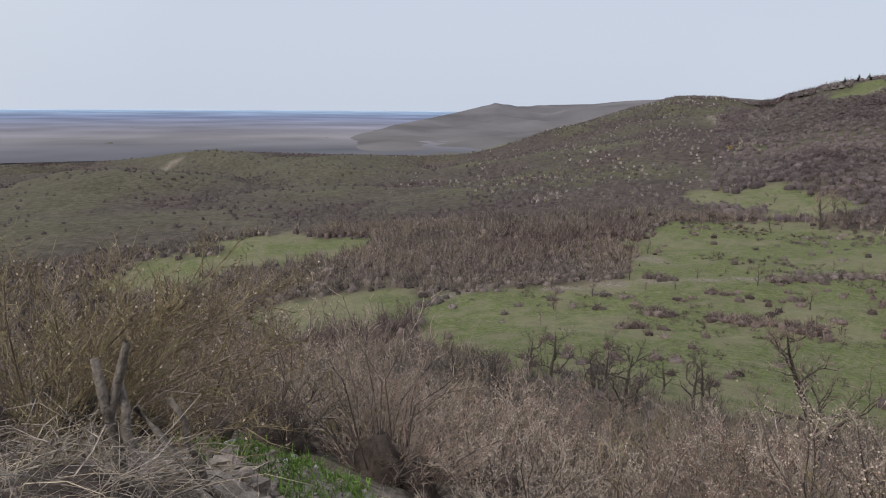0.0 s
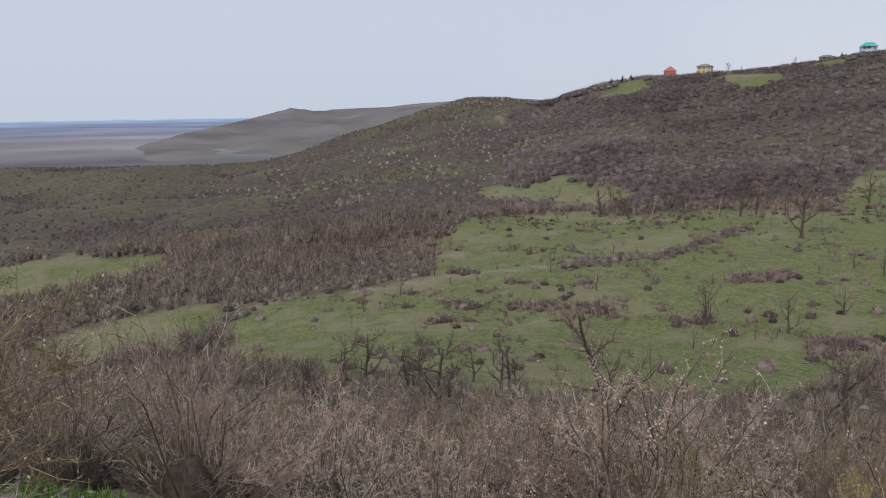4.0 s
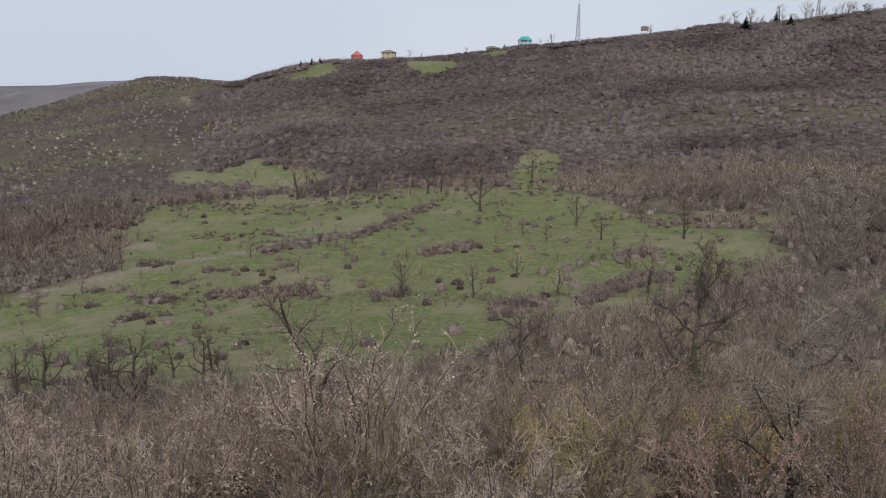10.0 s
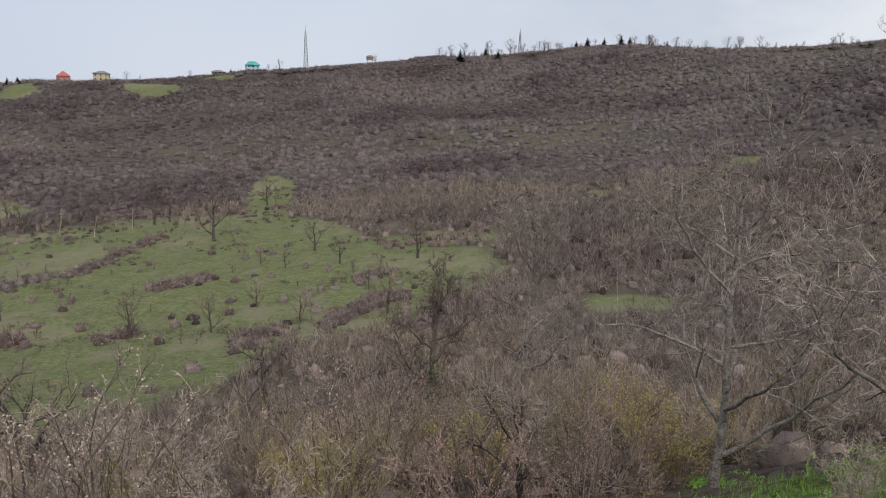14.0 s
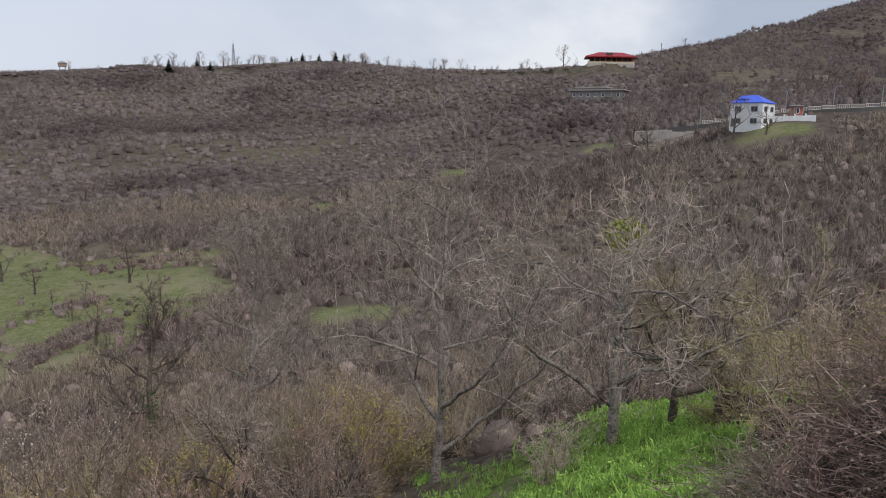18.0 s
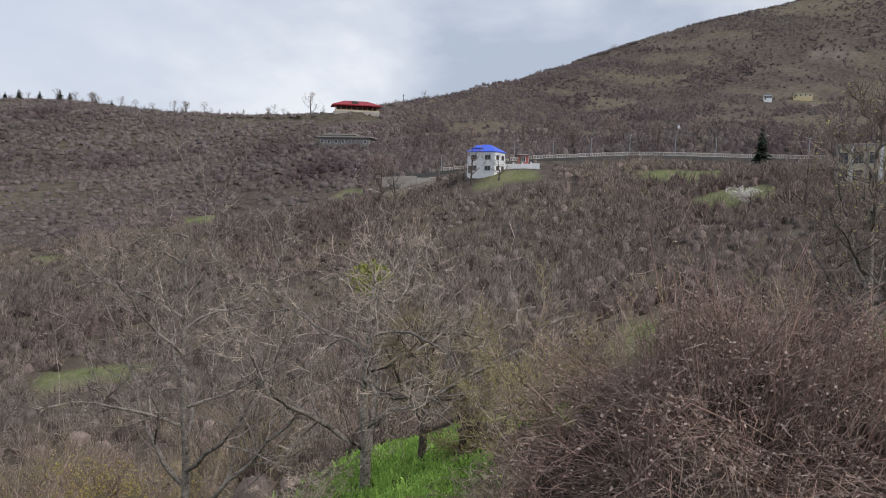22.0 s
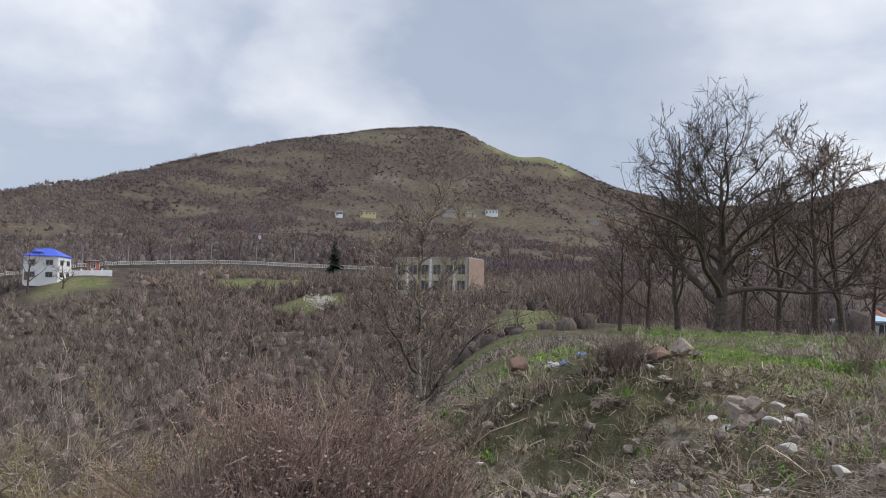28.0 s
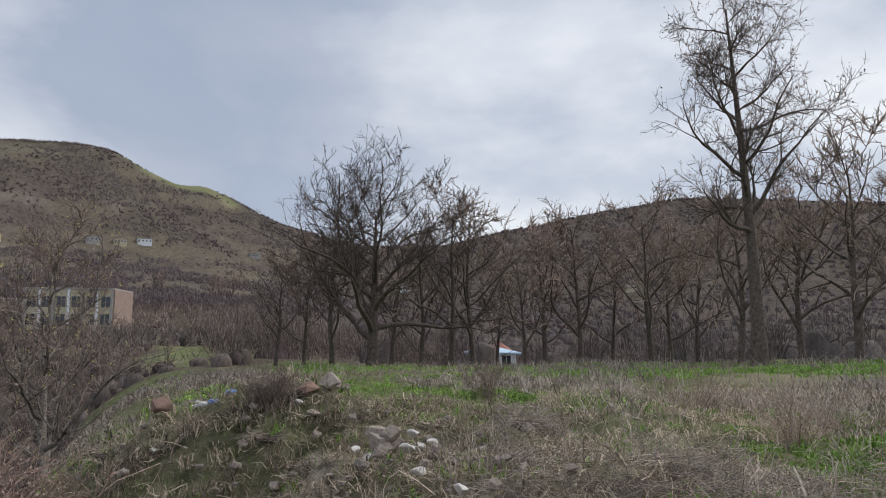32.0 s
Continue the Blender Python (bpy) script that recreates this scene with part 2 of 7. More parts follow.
def ground_material():
    m, n, k, b = shader("ground_cover", 0.97, 0.1)
    tc = n.new("ShaderNodeTexCoord")

    def tex(scale, detail=6, rough=0.6):
        t = n.new("ShaderNodeTexNoise")
        t.inputs["Scale"].default_value, t.inputs["Detail"].default_value, t.inputs["Roughness"].default_value = scale, detail, rough
        k.new(tc.outputs["Object"], t.inputs["Vector"])
        return t

    def ramp_of(source, stops):
        cr = n.new("ShaderNodeValToRGB")
        for i, (place, colour) in enumerate(stops):
            e = cr.color_ramp.elements[i] if i < 2 else cr.color_ramp.elements.new(place)
            e.position, e.color = place, (*colour, 1)
        k.new(source, cr.inputs[0])
        return cr.outputs[0]

    def mixed(fac, a, c, mode="MIX"):
        mx = n.new("ShaderNodeMixRGB")
        mx.blend_type = mode
        if isinstance(fac, float):
            mx.inputs[0].default_value = fac
        else:
            k.new(fac, mx.inputs[0])
        k.new(a, mx.inputs[1])
        k.new(c, mx.inputs[2])
        return mx.outputs[0]

    def attr(name):
        a = n.new("ShaderNodeAttribute")
        a.attribute_name = name
        return a.outputs["Fac"]

    wide, middle, fine, tiny = tex(0.035), tex(0.35), tex(4.0), tex(28.0)
    soil = mixed(0.5, ramp_of(wide.outputs["Fac"], [(0.35, (0.075, 0.056, 0.048)), (0.65, (0.13, 0.104, 0.076))]),
                 ramp_of(fine.outputs["Fac"], [(0.40, (0.034, 0.026, 0.021)), (0.60, (0.19, 0.155, 0.125))]))
    green = mixed(0.5, ramp_of(middle.outputs["Fac"], [(0.3, (0.075, 0.108, 0.034)), (0.7, (0.185, 0.215, 0.078))]),
                  ramp_of(fine.outputs["Fac"], [(0.40, (0.045, 0.060, 0.022)), (0.60, (0.20, 0.212, 0.088))]))
    straw = mixed(0.5, ramp_of(middle.outputs["Fac"], [(0.3, (0.22, 0.19, 0.125)), (0.7, (0.31, 0.275, 0.18))]),
                  ramp_of(tiny.outputs["Fac"], [(0.3, (0.13, 0.11, 0.075)), (0.7, (0.31, 0.275, 0.185))]))
    rubble = ramp_of(fine.outputs["Fac"], [(0.40, (0.11, 0.088, 0.072)), (0.60, (0.40, 0.34, 0.28))])
    far_soil = mixed(0.5, ramp_of(wide.outputs["Fac"], [(0.35, (0.062, 0.048, 0.044)), (0.65, (0.105, 0.086, 0.072))]),
                     ramp_of(middle.outputs["Fac"], [(0.38, (0.038, 0.029, 0.026)), (0.62, (0.16, 0.126, 0.108))]))
    soil = mixed(attr("heath"), soil, far_soil)
    g = mixed(attr("grass"), soil, green)
    lush = mixed(0.5, ramp_of(fine.outputs["Fac"], [(0.41, (0.040, 0.058, 0.018)), (0.59, (0.165, 0.225, 0.055))]),
                 ramp_of(tiny.outputs["Fac"], [(0.42, (0.035, 0.050, 0.016)), (0.58, (0.20, 0.25, 0.075))]))
    patch = tex(1.3, 9, .72)
    worn = n.new("ShaderNodeMapRange")
    worn.inputs["From Min"].default_value, worn.inputs["From Max"].default_value, worn.inputs["To Max"].default_value = .46, .58, .58
    k.new(patch.outputs["Fac"], worn.inputs["Value"])
    over = n.new("ShaderNodeMath")
    over.operation = "MULTIPLY"
    k.new(worn.outputs[0], over.inputs[0])
    k.new(attr("grass"), over.inputs[1])
    g = mixed(over.outputs[0], g, straw)
    g = mixed(attr("dry"), g, straw)
    g = mixed(attr("lush"), g, lush)
    g = mixed(attr("rubble"), g, rubble)
    k.new(g, b.inputs["Base Color"])
    add = n.new("ShaderNodeMath")
    add.operation = "ADD"
    k.new(fine.outputs["Fac"], add.inputs[0])
    k.new(tiny.outputs["Fac"], add.inputs[1])
    bp = n.new("ShaderNodeBump")
    bp.inputs["Strength"].default_value, bp.inputs["Distance"].default_value = 0.7, 0.06
    k.new(add.outputs[0], bp.inputs["Height"])
    k.new(bp.outputs[0], b.inputs["Normal"])
    return m


GROUND = ground_material()
BARK = mottled("grey_bark", (0.045, 0.037, 0.032), (0.33, 0.29, 0.255), 7.0, bump=1.0, fine=4.0, spread=.5)
DARK_BARK = mottled("dark_bark", (0.032, 0.025, 0.021), (0.155, 0.127, 0.108), 7.0, bump=1.0, fine=4.0)
TWIG = mottled("brown_twigs", (0.058, 0.042, 0.034), (0.29, 0.22, 0.18), 2.0, bump=0, spread=1.3)
PALE_TWIG = mottled("pale_grey_twigs", (0.072, 0.057, 0.047), (0.37, 0.305, 0.252), 2.0, bump=0, spread=1.3)
RED_TWIG = mottled("reddish_bramble", (0.080, 0.048, 0.040), (0.284, 0.189, 0.159), 2.0, bump=0, spread=1.1)
OLIVE_TWIG = mottled("olive_twigs", (0.085, 0.068, 0.038), (0.27, 0.222, 0.135), 2.0, bump=0, spread=1.1)
DARK_TWIG = mottled("dark_twigs", (0.05, 0.038, 0.033), (0.15, 0.118, 0.102), 2.0, bump=0, spread=0.5)
BUD = mottled("yellow_green_buds", (0.17, 0.16, 0.05), (0.30, 0.27, 0.09), 2.0, bump=0, spread=0.6)
BLOSSOM = mottled("yellow_blossom", (0.30, 0.23, 0.05), (0.45, 0.36, 0.09), 2.0, bump=0, spread=0.5)
WHITE_BLOSSOM = mottled("white_blossom", (0.35, 0.32, 0.30), (0.6, 0.56, 0.54), 2.0, bump=0, spread=0.5)
TAN_BUD = mottled("tan_buds", (0.17, 0.13, 0.10), (0.44, 0.36, 0.29), 2.0, bump=0, spread=0.9)
MISTLETOE = mottled("mistletoe_leaves", (0.075, 0.085, 0.02), (0.17, 0.18, 0.045), 2.0, bump=0, spread=0.7)
IVY = mottled("ivy_leaves", (0.025, 0.055, 0.014), (0.07, 0.12, 0.03), 2.0, bump=0, spread=0.6)
GRASS = mottled("spring_grass", (0.045, 0.085, 0.017), (0.19, 0.29, 0.065), 1.2, bump=0, spread=1.3)
STRAW = mottled("dry_grass", (0.13, 0.105, 0.075), (0.42, 0.35, 0.26), 1.6, bump=0, spread=1.0)
DRY_LEAF = mottled("withered_leaves", (0.10, 0.07, 0.058), (0.24, 0.19, 0.165), 3.0, bump=0, spread=0.9)
# very dark brown for bush insides: their shade put into the colour
INNER_SHADE = mottled("inner_shade", (0.025, 0.019, 0.016), (0.13, 0.10, 0.083), 9.0, bump=1.0, fine=5.0)
GREY_WEED = mottled("grey_dead_weeds", (0.088, 0.073, 0.062), (0.36, 0.305, 0.26), 1.6, bump=0, spread=1.1)
STONE = mottled("field_stone", (0.13, 0.106, 0.092), (0.40, 0.34, 0.29), 6.0, bump=0.6, spread=0.4, fine=6.0)
DARK_STONE = mottled("lichened_stone", (0.05, 0.042, 0.037), (0.22, 0.195, 0.175), 9.0, bump=0.8, spread=0.4, fine=5.0)
RED_STONE = mottled("reddish_stone", (0.16, 0.10, 0.08), (0.30, 0.20, 0.16), 6.0, bump=0.6, fine=6.0)
WHITE_STONE = mottled("pale_stone", (0.40, 0.38, 0.35), (0.62, 0.59, 0.55), 6.0, bump=0.5, fine=6.0)
WEATHERED = mottled("weathered_wood", (0.09, 0.075, 0.062), (0.24, 0.205, 0.175), 9.0, bump=0.6, fine=4.0)
WHITE_WALL = mottled("white_render", (0.66, 0.67, 0.69), (0.78, 0.79, 0.80), 0.6, bump=0.1, spread=0.06)
CREAM_WALL = mottled("cream_render", (0.42, 0.37, 0.26), (0.58, 0.52, 0.38), 0.5, bump=0.2, spread=0.1)
YELLOW_WALL = mottled("yellow_render", (0.50, 0.42, 0.24), (0.62, 0.53, 0.32), 0.5, bump=0.1, spread=0.1)
RED_WALL = mottled("red_painted_wall", (0.42, 0.13, 0.11), (0.52, 0.19, 0.16), 0.5, bump=0.1, spread=0.1)
TEAL = mottled("teal_sheet", (0.07, 0.36, 0.34), (0.11, 0.46, 0.43), 0.6, rough=0.5, bump=0.1, spread=0.1)
PALE_BLUE = mottled("pale_blue_render", (0.42, 0.55, 0.66), (0.5, 0.63, 0.74), 0.6, bump=0.1, spread=0.1)
BLUE_ROOF = mottled("blue_sheet_roof", (0.045, 0.10, 0.56), (0.07, 0.14, 0.68), 0.8, rough=0.45, bump=0.1, spread=0.1)
RED_ROOF = mottled("dark_red_sheet_roof", (0.24, 0.02, 0.03), (0.34, 0.035, 0.05), 0.8, rough=0.5, bump=0.1, spread=0.1)
TILE_ROOF = mottled("orange_red_tiles", (0.20, 0.085, 0.06), (0.32, 0.15, 0.11), 1.5, rough=0.8, bump=0.3, spread=0.15)
ROOF_GREY = mottled("grey_roof", (0.16, 0.145, 0.135), (0.28, 0.26, 0.24), 0.8, rough=0.8, bump=0.2, spread=0.15)
CONCRETE = mottled("concrete", (0.24, 0.225, 0.21), (0.40, 0.375, 0.345), 0.8, bump=0.3, spread=0.2)
BRICK_WALL = mottled("pinkish_tuff", (0.25, 0.185, 0.155), (0.37, 0.285, 0.24), 1.2, bump=0.4, spread=0.1)
DARK_PANE = mottled("dark_window", (0.02, 0.024, 0.03), (0.05, 0.055, 0.065), 0.8, rough=0.15, bump=0, spread=0.2, spec=0.5)
STEEL = mottled("galvanised_steel", (0.22, 0.23, 0.25), (0.36, 0.37, 0.39), 2.0, rough=0.5, bump=0, spread=0.1, metal=0.5)
ASPHALT = mottled("worn_asphalt", (0.11, 0.105, 0.10), (0.18, 0.17, 0.16), 1.0, bump=0.2)
FIR = mottled("fir_needles", (0.012, 0.022, 0.016), (0.032, 0.05, 0.034), 1.0, bump=0, spread=0.5)
BLUE_BAG = mottled("blue_plastic", (0.07, 0.13, 0.32), (0.16, 0.26, 0.46), 5.0, rough=0.35, bump=0.4, spec=0.5)
WHITE_BAG = mottled("dirty_white_plastic", (0.5, 0.49, 0.46), (0.75, 0.74, 0.72), 5.0, rough=0.4, bump=0.4, spec=0.4)
BROWN_BRUSH = toned("bare_brush", [(0.0, (0.088, 0.058, 0.051)), (1.0, (0.50, 0.43, 0.39)), (0.30, (0.195, 0.150, 0.134)), (0.52, (0.295, 0.236, 0.20)), (0.66, (0.29, 0.25, 0.13)), (0.72, (0.36, 0.30, 0.265))])

# brush of the far slopes: blue raised in the ramp for haze
FAR_BRUSH = toned("far_bare_brush", [(0.0, (0.070, 0.050, 0.052)), (1.0, (0.50, 0.45, 0.40)), (0.30, (0.148, 0.115, 0.117)), (0.52, (0.232, 0.190, 0.182)), (0.66, (0.29, 0.25, 0.13)), (0.72, (0.36, 0.31, 0.265))], spread=.55, grain_amount=1.5)

# ---- lie of the land ----
lattice = np.random.RandomState(7).rand(256, 256)


def wave(x, y, size):
    """Smooth random relief from 0 to 1 with bumps of about that size."""
    u, v = np.asarray(x) / size + 91.3, np.asarray(y) / size + 37.7
    i, j = np.floor(u).astype(int), np.floor(v).astype(int)
    a, b = u - i, v - j
    a, b = a * a * (3 - 2 * a), b * b * (3 - 2 * b)
    at = lambda p, q: lattice[p % 256, q % 256]
    return (at(i, j) * (1 - a) + at(i + 1, j) * a) * (1 - b) + (at(i, j + 1) * (1 - a) + at(i + 1, j + 1) * a) * b


def fractal(x, y, size, octaves=4):
    total, weight = 0, 0
    for o in range(octaves):
        total, weight = total + wave(x, y, size / 2 ** o) / 2 ** o, weight + 1 / 2 ** o
    return total / weight


BEARINGS = np.linspace(-180, 180, 1441)


def along(bearings, values, soft=1.2):
    """A smooth value for every bearing (0 is +Y, positive towards -X) out of a few along a break of slope."""
    order = np.argsort(bearings)
    b, v = np.array(bearings, float)[order], np.array(values, float)[order]
    raw = np.interp(BEARINGS, b, v, period=360)
    w = np.exp(-0.5 * (np.arange(-24, 25) * 0.25 / soft) ** 2)
    return np.convolve(np.pad(raw, 24, mode="wrap"), w / w.sum(), mode="valid")


# bearings of the valley side, and heights of the slope at fixed distances below the terrace
SIDES = (112, 95, 80, 65, 50, 35, 20, 8, -5, -15, -25, -35, -45, -50.5, -55, -65, -80, -108, -150, 150)
SLOPE = (
    (4, (-.2, -.6, -1.2, -1.7, -1.9, -1.9, -1.9, -1.8, -1.5, -1.1, -.8, -.5, -.3, -.15, -.05, 0, 0, .05, 0, 0)),
    (10, (-1.8, -2.6, -4, -5, -5.2, -5.2, -5.2, -5, -4, -2.8, -2.2, -1.8, -1.3, -.7, 0, .35, .3, .3, 0, 0)),
    (16, (-4.2, -5.1, -7.0, -8.0, -8.1, -7.9, -7.5, -7.1, -5.7, -4.1, -3.35, -2.6, -2.0, -1.0, .1, .5, .5, .5, 0, 0)),
    (25, (-8, -9, -11, -12, -12, -11.5, -10.5, -10, -8.5, -7.5, -7, -6.5, -5.5, -1.6, .2, .7, .8, .8, 0, -1)),
    (55, (-20, -20, -20, -20, -20, -19.5, -18.5, -18, -17, -16, -14.5, -13, -10, -5, -.1, .5, .6, .8, 0, -5)),
    (110, (-36, -34, -31, -29, -27.5, -26, -24.5, -23.5, -22, -19, -15, -10, -3, -.5, 1, 1, -3, -3, -2, -15)),
    (220, (-46, -40, -36, -32, -30, -26, -21, -18, -13, -4, 8, 11, 10.5, 10, 10, 11, 0, -4, 0, -25)),
)
# crest of the ridge: bearing, distance, degrees above level
RIDGE = ((112, 800, -4.35), (100, 800, -4.15), (93, 800, -3.75), (85, 780, -3.95), (81, 760, -4.05), (76, 750, -3.8), (68.6, 760, -1.85),
         (65, 760, -.7), (61, 760, .5), (58, 740, .5), (55, 640, .1), (51.5, 600, 1.15), (47.8, 590, 1.8), (46, 590, 1.8), (39.4, 600, 2.2),
         (33.7, 600, 2.95), (30, 610, 3.25), (25, 620, 3.75), (17.7, 620, 4.35), (9, 600, 5.1), (5, 580, 5.15), (0, 540, 4.8), (-8, 470, 5.1), (-13.4, 430, 5.55))
HILL = ((-18, 520, 6.5), (-22, 600, 7.15), (-26, 660, 7.8), (-30, 740, 9.55), (-38, 840, 11.75), (-46, 900, 13.15), (-50, 930, 13.45), (-52.5, 940, 13.25),
        (-54.5, 930, 12.15), (-57, 930, 11.15), (-59, 950, 11.25), (-61, 980, 10.3), (-63.3, 1000, 9.1), (-70, 1000, 7.3), (-77, 900, 7.5), (-82, 900, 8.7),
        (-90, 900, 10.0), (-94.5, 900, 10.7), (-100, 900, 10.4), (-108, 900, 9.45), (-135, 900, 6), (165, 800, 0))
crest_b = [c[0] for c in RIDGE + HILL]
crest_r = along(crest_b, [c[1] for c in RIDGE + HILL], 1.0)
crest_e = along(crest_b, [c[2] for c in RIDGE + HILL], 0.5)
crest_z = 1.6 + crest_r * np.tan(np.radians(crest_e))
sag = along((112, 60, 10, -12, -20, -45, -75, -108), (.45, .4, .42, .5, .4, .27, .25, .25), 4)
BREAKS = [(np.zeros(1441), np.zeros(1441)), (np.full(1441, 1.5), np.full(1441, -.03))]
BREAKS += [(np.full(1441, float(r)), along(SIDES, z, 2.5)) for r, z in SLOPE]
z220 = BREAKS[-1][1]
PLAIN_Z = -62.0
BREAKS += [(220 + .5 * (crest_r - 220), z220 + sag * (crest_z - z220)), (crest_r, crest_z), (crest_r * 1.1, crest_z - .035 * crest_r),
           (crest_r * 1.5, np.full(1441, PLAIN_Z)), (np.full(1441, 2000.), np.full(1441, PLAIN_Z)), (np.full(1441, 4980.), np.full(1441, PLAIN_Z))]
# hollow and heaps on the terrace: bearing, distance, radius, height
HEAPS = ((-24.2, 211, 15, 1.5), (-57, 9.0, 2.0, -.75), (-64, 8.2, 1.6, -.4), (-73, 8.6, 1.2, 0.30), (-61, 12.5, 1.5, 0.60), (-67, 11.6, 1.3, 0.42), (-62, 6.4, .9, .22), (-50, 5.6, 0.8, 0.35), (100, 4.2, 1.6, 0.35), (-90, 7.0, 2.0, 0.25))


def between(value, low, high, soft):
    return np.clip((value - low) / soft + .5, 0, 1) * np.clip((high - value) / soft + .5, 0, 1)


def height(x, y, rough=True):
    x, y = np.atleast_1d(np.asarray(x, float)), np.atleast_1d(np.asarray(y, float))
    b, r = np.degrees(np.arctan2(-x, y)), np.hypot(x, y)
    R = np.stack([np.interp(b, BEARINGS, k[0]) for k in BREAKS])
    Z = np.stack([np.interp(b, BEARINGS, k[1]) for k in BREAKS])
    h = np.maximum(np.diff(R, axis=0), 1e-3)
    d = np.diff(Z, axis=0) / h
    m = np.zeros_like(Z)
    same = d[:-1] * d[1:] > 0
    with np.errstate(divide="ignore", invalid="ignore"):
        m[1:-1] = np.where(same, 2 * d[:-1] * d[1:] / (d[:-1] + d[1:]), 0)
    m[0], m[-1] = d[0], d[-1]
    i = np.clip((R <= r).sum(0) - 1, 0, len(BREAKS) - 2)[None]
    pick = lambda q: np.take_along_axis(q, i, 0)[0]
    hh, z0, m0 = pick(h), pick(Z), pick(m)
    z1, m1 = np.take_along_axis(Z, i + 1, 0)[0], np.take_along_axis(m, i + 1, 0)[0]
    s = np.clip((r - pick(R)) / hh, 0, 1)
    z = (2 * s ** 3 - 3 * s ** 2 + 1) * z0 + (s ** 3 - 2 * s ** 2 + s) * hh * m0 + (3 * s ** 2 - 2 * s ** 3) * z1 + (s ** 3 - s ** 2) * hh * m1
    for hb, hr, size, up in HEAPS:
        cx, cy = -math.sin(radians(hb)) * hr, math.cos(radians(hb)) * hr
        z = z + up * np.exp(-((x - cx) ** 2 + (y - cy) ** 2) / (2 * (size * .6) ** 2))
    if rough:
        fade = np.clip((r - 1.5) / 3, 0, 1)
        z = z + fade * (fractal(x, y, 1.3, 4) - .5) * .34 * np.clip(1.3 - r / 60, .4, 1)
        z = z + (fractal(x, y, 24, 3) - .5) * np.clip((r - 12) / 40, 0, 1) * 1.6 + (fractal(x, y, 4.5, 3) - .5) * np.clip((r - 30) / 30, 0, 1) * .7
        z = z + (fractal(x, y, .55, 2) - .5) * between(r, 4, 18, 3) * .24
        hill = np.clip((r - 230) / 120, 0, 1) * np.clip((1400 - r) / 400, 0, 1)
        gully = np.abs(fractal(x, y, 150, 3) - .5) * 2
        z = z - hill * (0.35 - gully) * np.where(r < np.interp(b, BEARINGS, crest_r) * .93, np.where(b > 72, 30, 17), 2.5) * np.clip(r / 700, .3, 1)
    return z


def at(bearing, r):
    """The place on the ground at a bearing in degrees and a distance."""
    x, y = -math.sin(radians(bearing)) * r, math.cos(radians(bearing)) * r
    return Vector((x, y, float(height(x, y)[0])))


def meadow(x, y):
    """Where grass grows instead of brush: 1 in the middle of a field."""
    b, r = np.degrees(np.arctan2(-x, y)), np.hypot(x, y)
    jig = (fractal(x, y, 22, 4) - .5)
    low = np.interp(b, (15, 21, 25.4, 31.7, 34.3, 36.5, 48, 57, 65, 72, 79), (124, 94, 88, 81, 70, 60, 52, 52, 57, 66, 84))
    high = np.interp(b, (15, 20.3, 24.8, 26.7, 30.3, 31.6, 33, 34.3, 35.6, 39, 43.3, 49.3, 56, 60.8, 62.4, 63.6, 67, 76, 79.5),
                     (144, 145, 158, 177, 196, 200, 205, 209, 213, 218, 226, 219, 221, 222, 200, 136, 133, 130, 129))
    g = between(r * (1 + jig * .10), low, high, 6) * between(b + jig * 4, 15, 79.5, 1.5)
    for fb, fr, wb, wr in ((86, 123, 8, 17), (92, 203, 9.8, 36), (66, 178, 4, 9), (53.5, 270, 5.4, 30), (32.6, 240, 1.7, 46), (19.5, 161, 5, 8), (4.6, 103, 4.4, 6), (7.3, 212, 1.6, 5), (-37.5, 196, 4, 8), (-42.3, 163, 3.2, 14),
                           (-24.5, 203, 3.2, 8), (-17, 226, 2.4, 5), (-13, 250, 1.6, 5), (-60, 95, 6, 26), (-2, 250, 1.5, 8), (49.5, 545, 2.0, 26), (40.5, 520, 2.0, 24), (36, 560, 1.6, 20), (-57, 900, 4, 60), (-35, 70, 3, 12), (75, 760, 6, 40)):
        q = ((b - fb) / wb) ** 2 + ((r - fr) / wr) ** 2 + jig * 2.6
        g = np.maximum(g, np.clip((1.1 - q) / .4, 0, 1))
    slope = between(b + jig * 8, -32, -4, 4) * between(r, 5, 15.5, 2.0)
    terrace = between(b + jig * 6, -150, -48 + np.clip(r - 8, 0, 40) * -.12, 4) * between(r, 2.0, 58, 6)
    near = np.clip((r - 8) / 8, 0, 1)
    patch = np.clip((fractal(x, y, 4.5, 3) - .46) * 7, 0, 1)
    return np.maximum(np.maximum(g, slope), terrace * (.25 + .6 * np.maximum(near * .6, patch)))


def bands(x, y):
    """Old terraces: worn strips that follow the contours of the big hill."""
    b, r = np.degrees(np.arctan2(-x, y)), np.hypot(x, y)
    z = height(x, y, False)
    return np.clip((fractal(b * .9, z * .42, 4.0, 3) - .54) * 9, 0, 1) * between(b, -70, -16, 4) * between(r, 300, 900, 60)


# ---- ground sheet ----
az = np.concatenate([np.arange(-180, -114, 3.0), np.arange(-114, 114, .36), np.arange(114, 180, 3.0)])
rr = np.concatenate([[0.01, 0.35], np.geomspace(.9, 5.9, 22), np.geomspace(6, 30, 120), np.geomspace(30.7, 1100, 145), np.geomspace(1180, 4980, 14)])
A, Rr = np.meshgrid(np.radians(az), rr, indexing="ij")
gx, gy = -np.sin(A) * Rr, np.cos(A) * Rr
gz = height(gx.ravel(), gy.ravel())


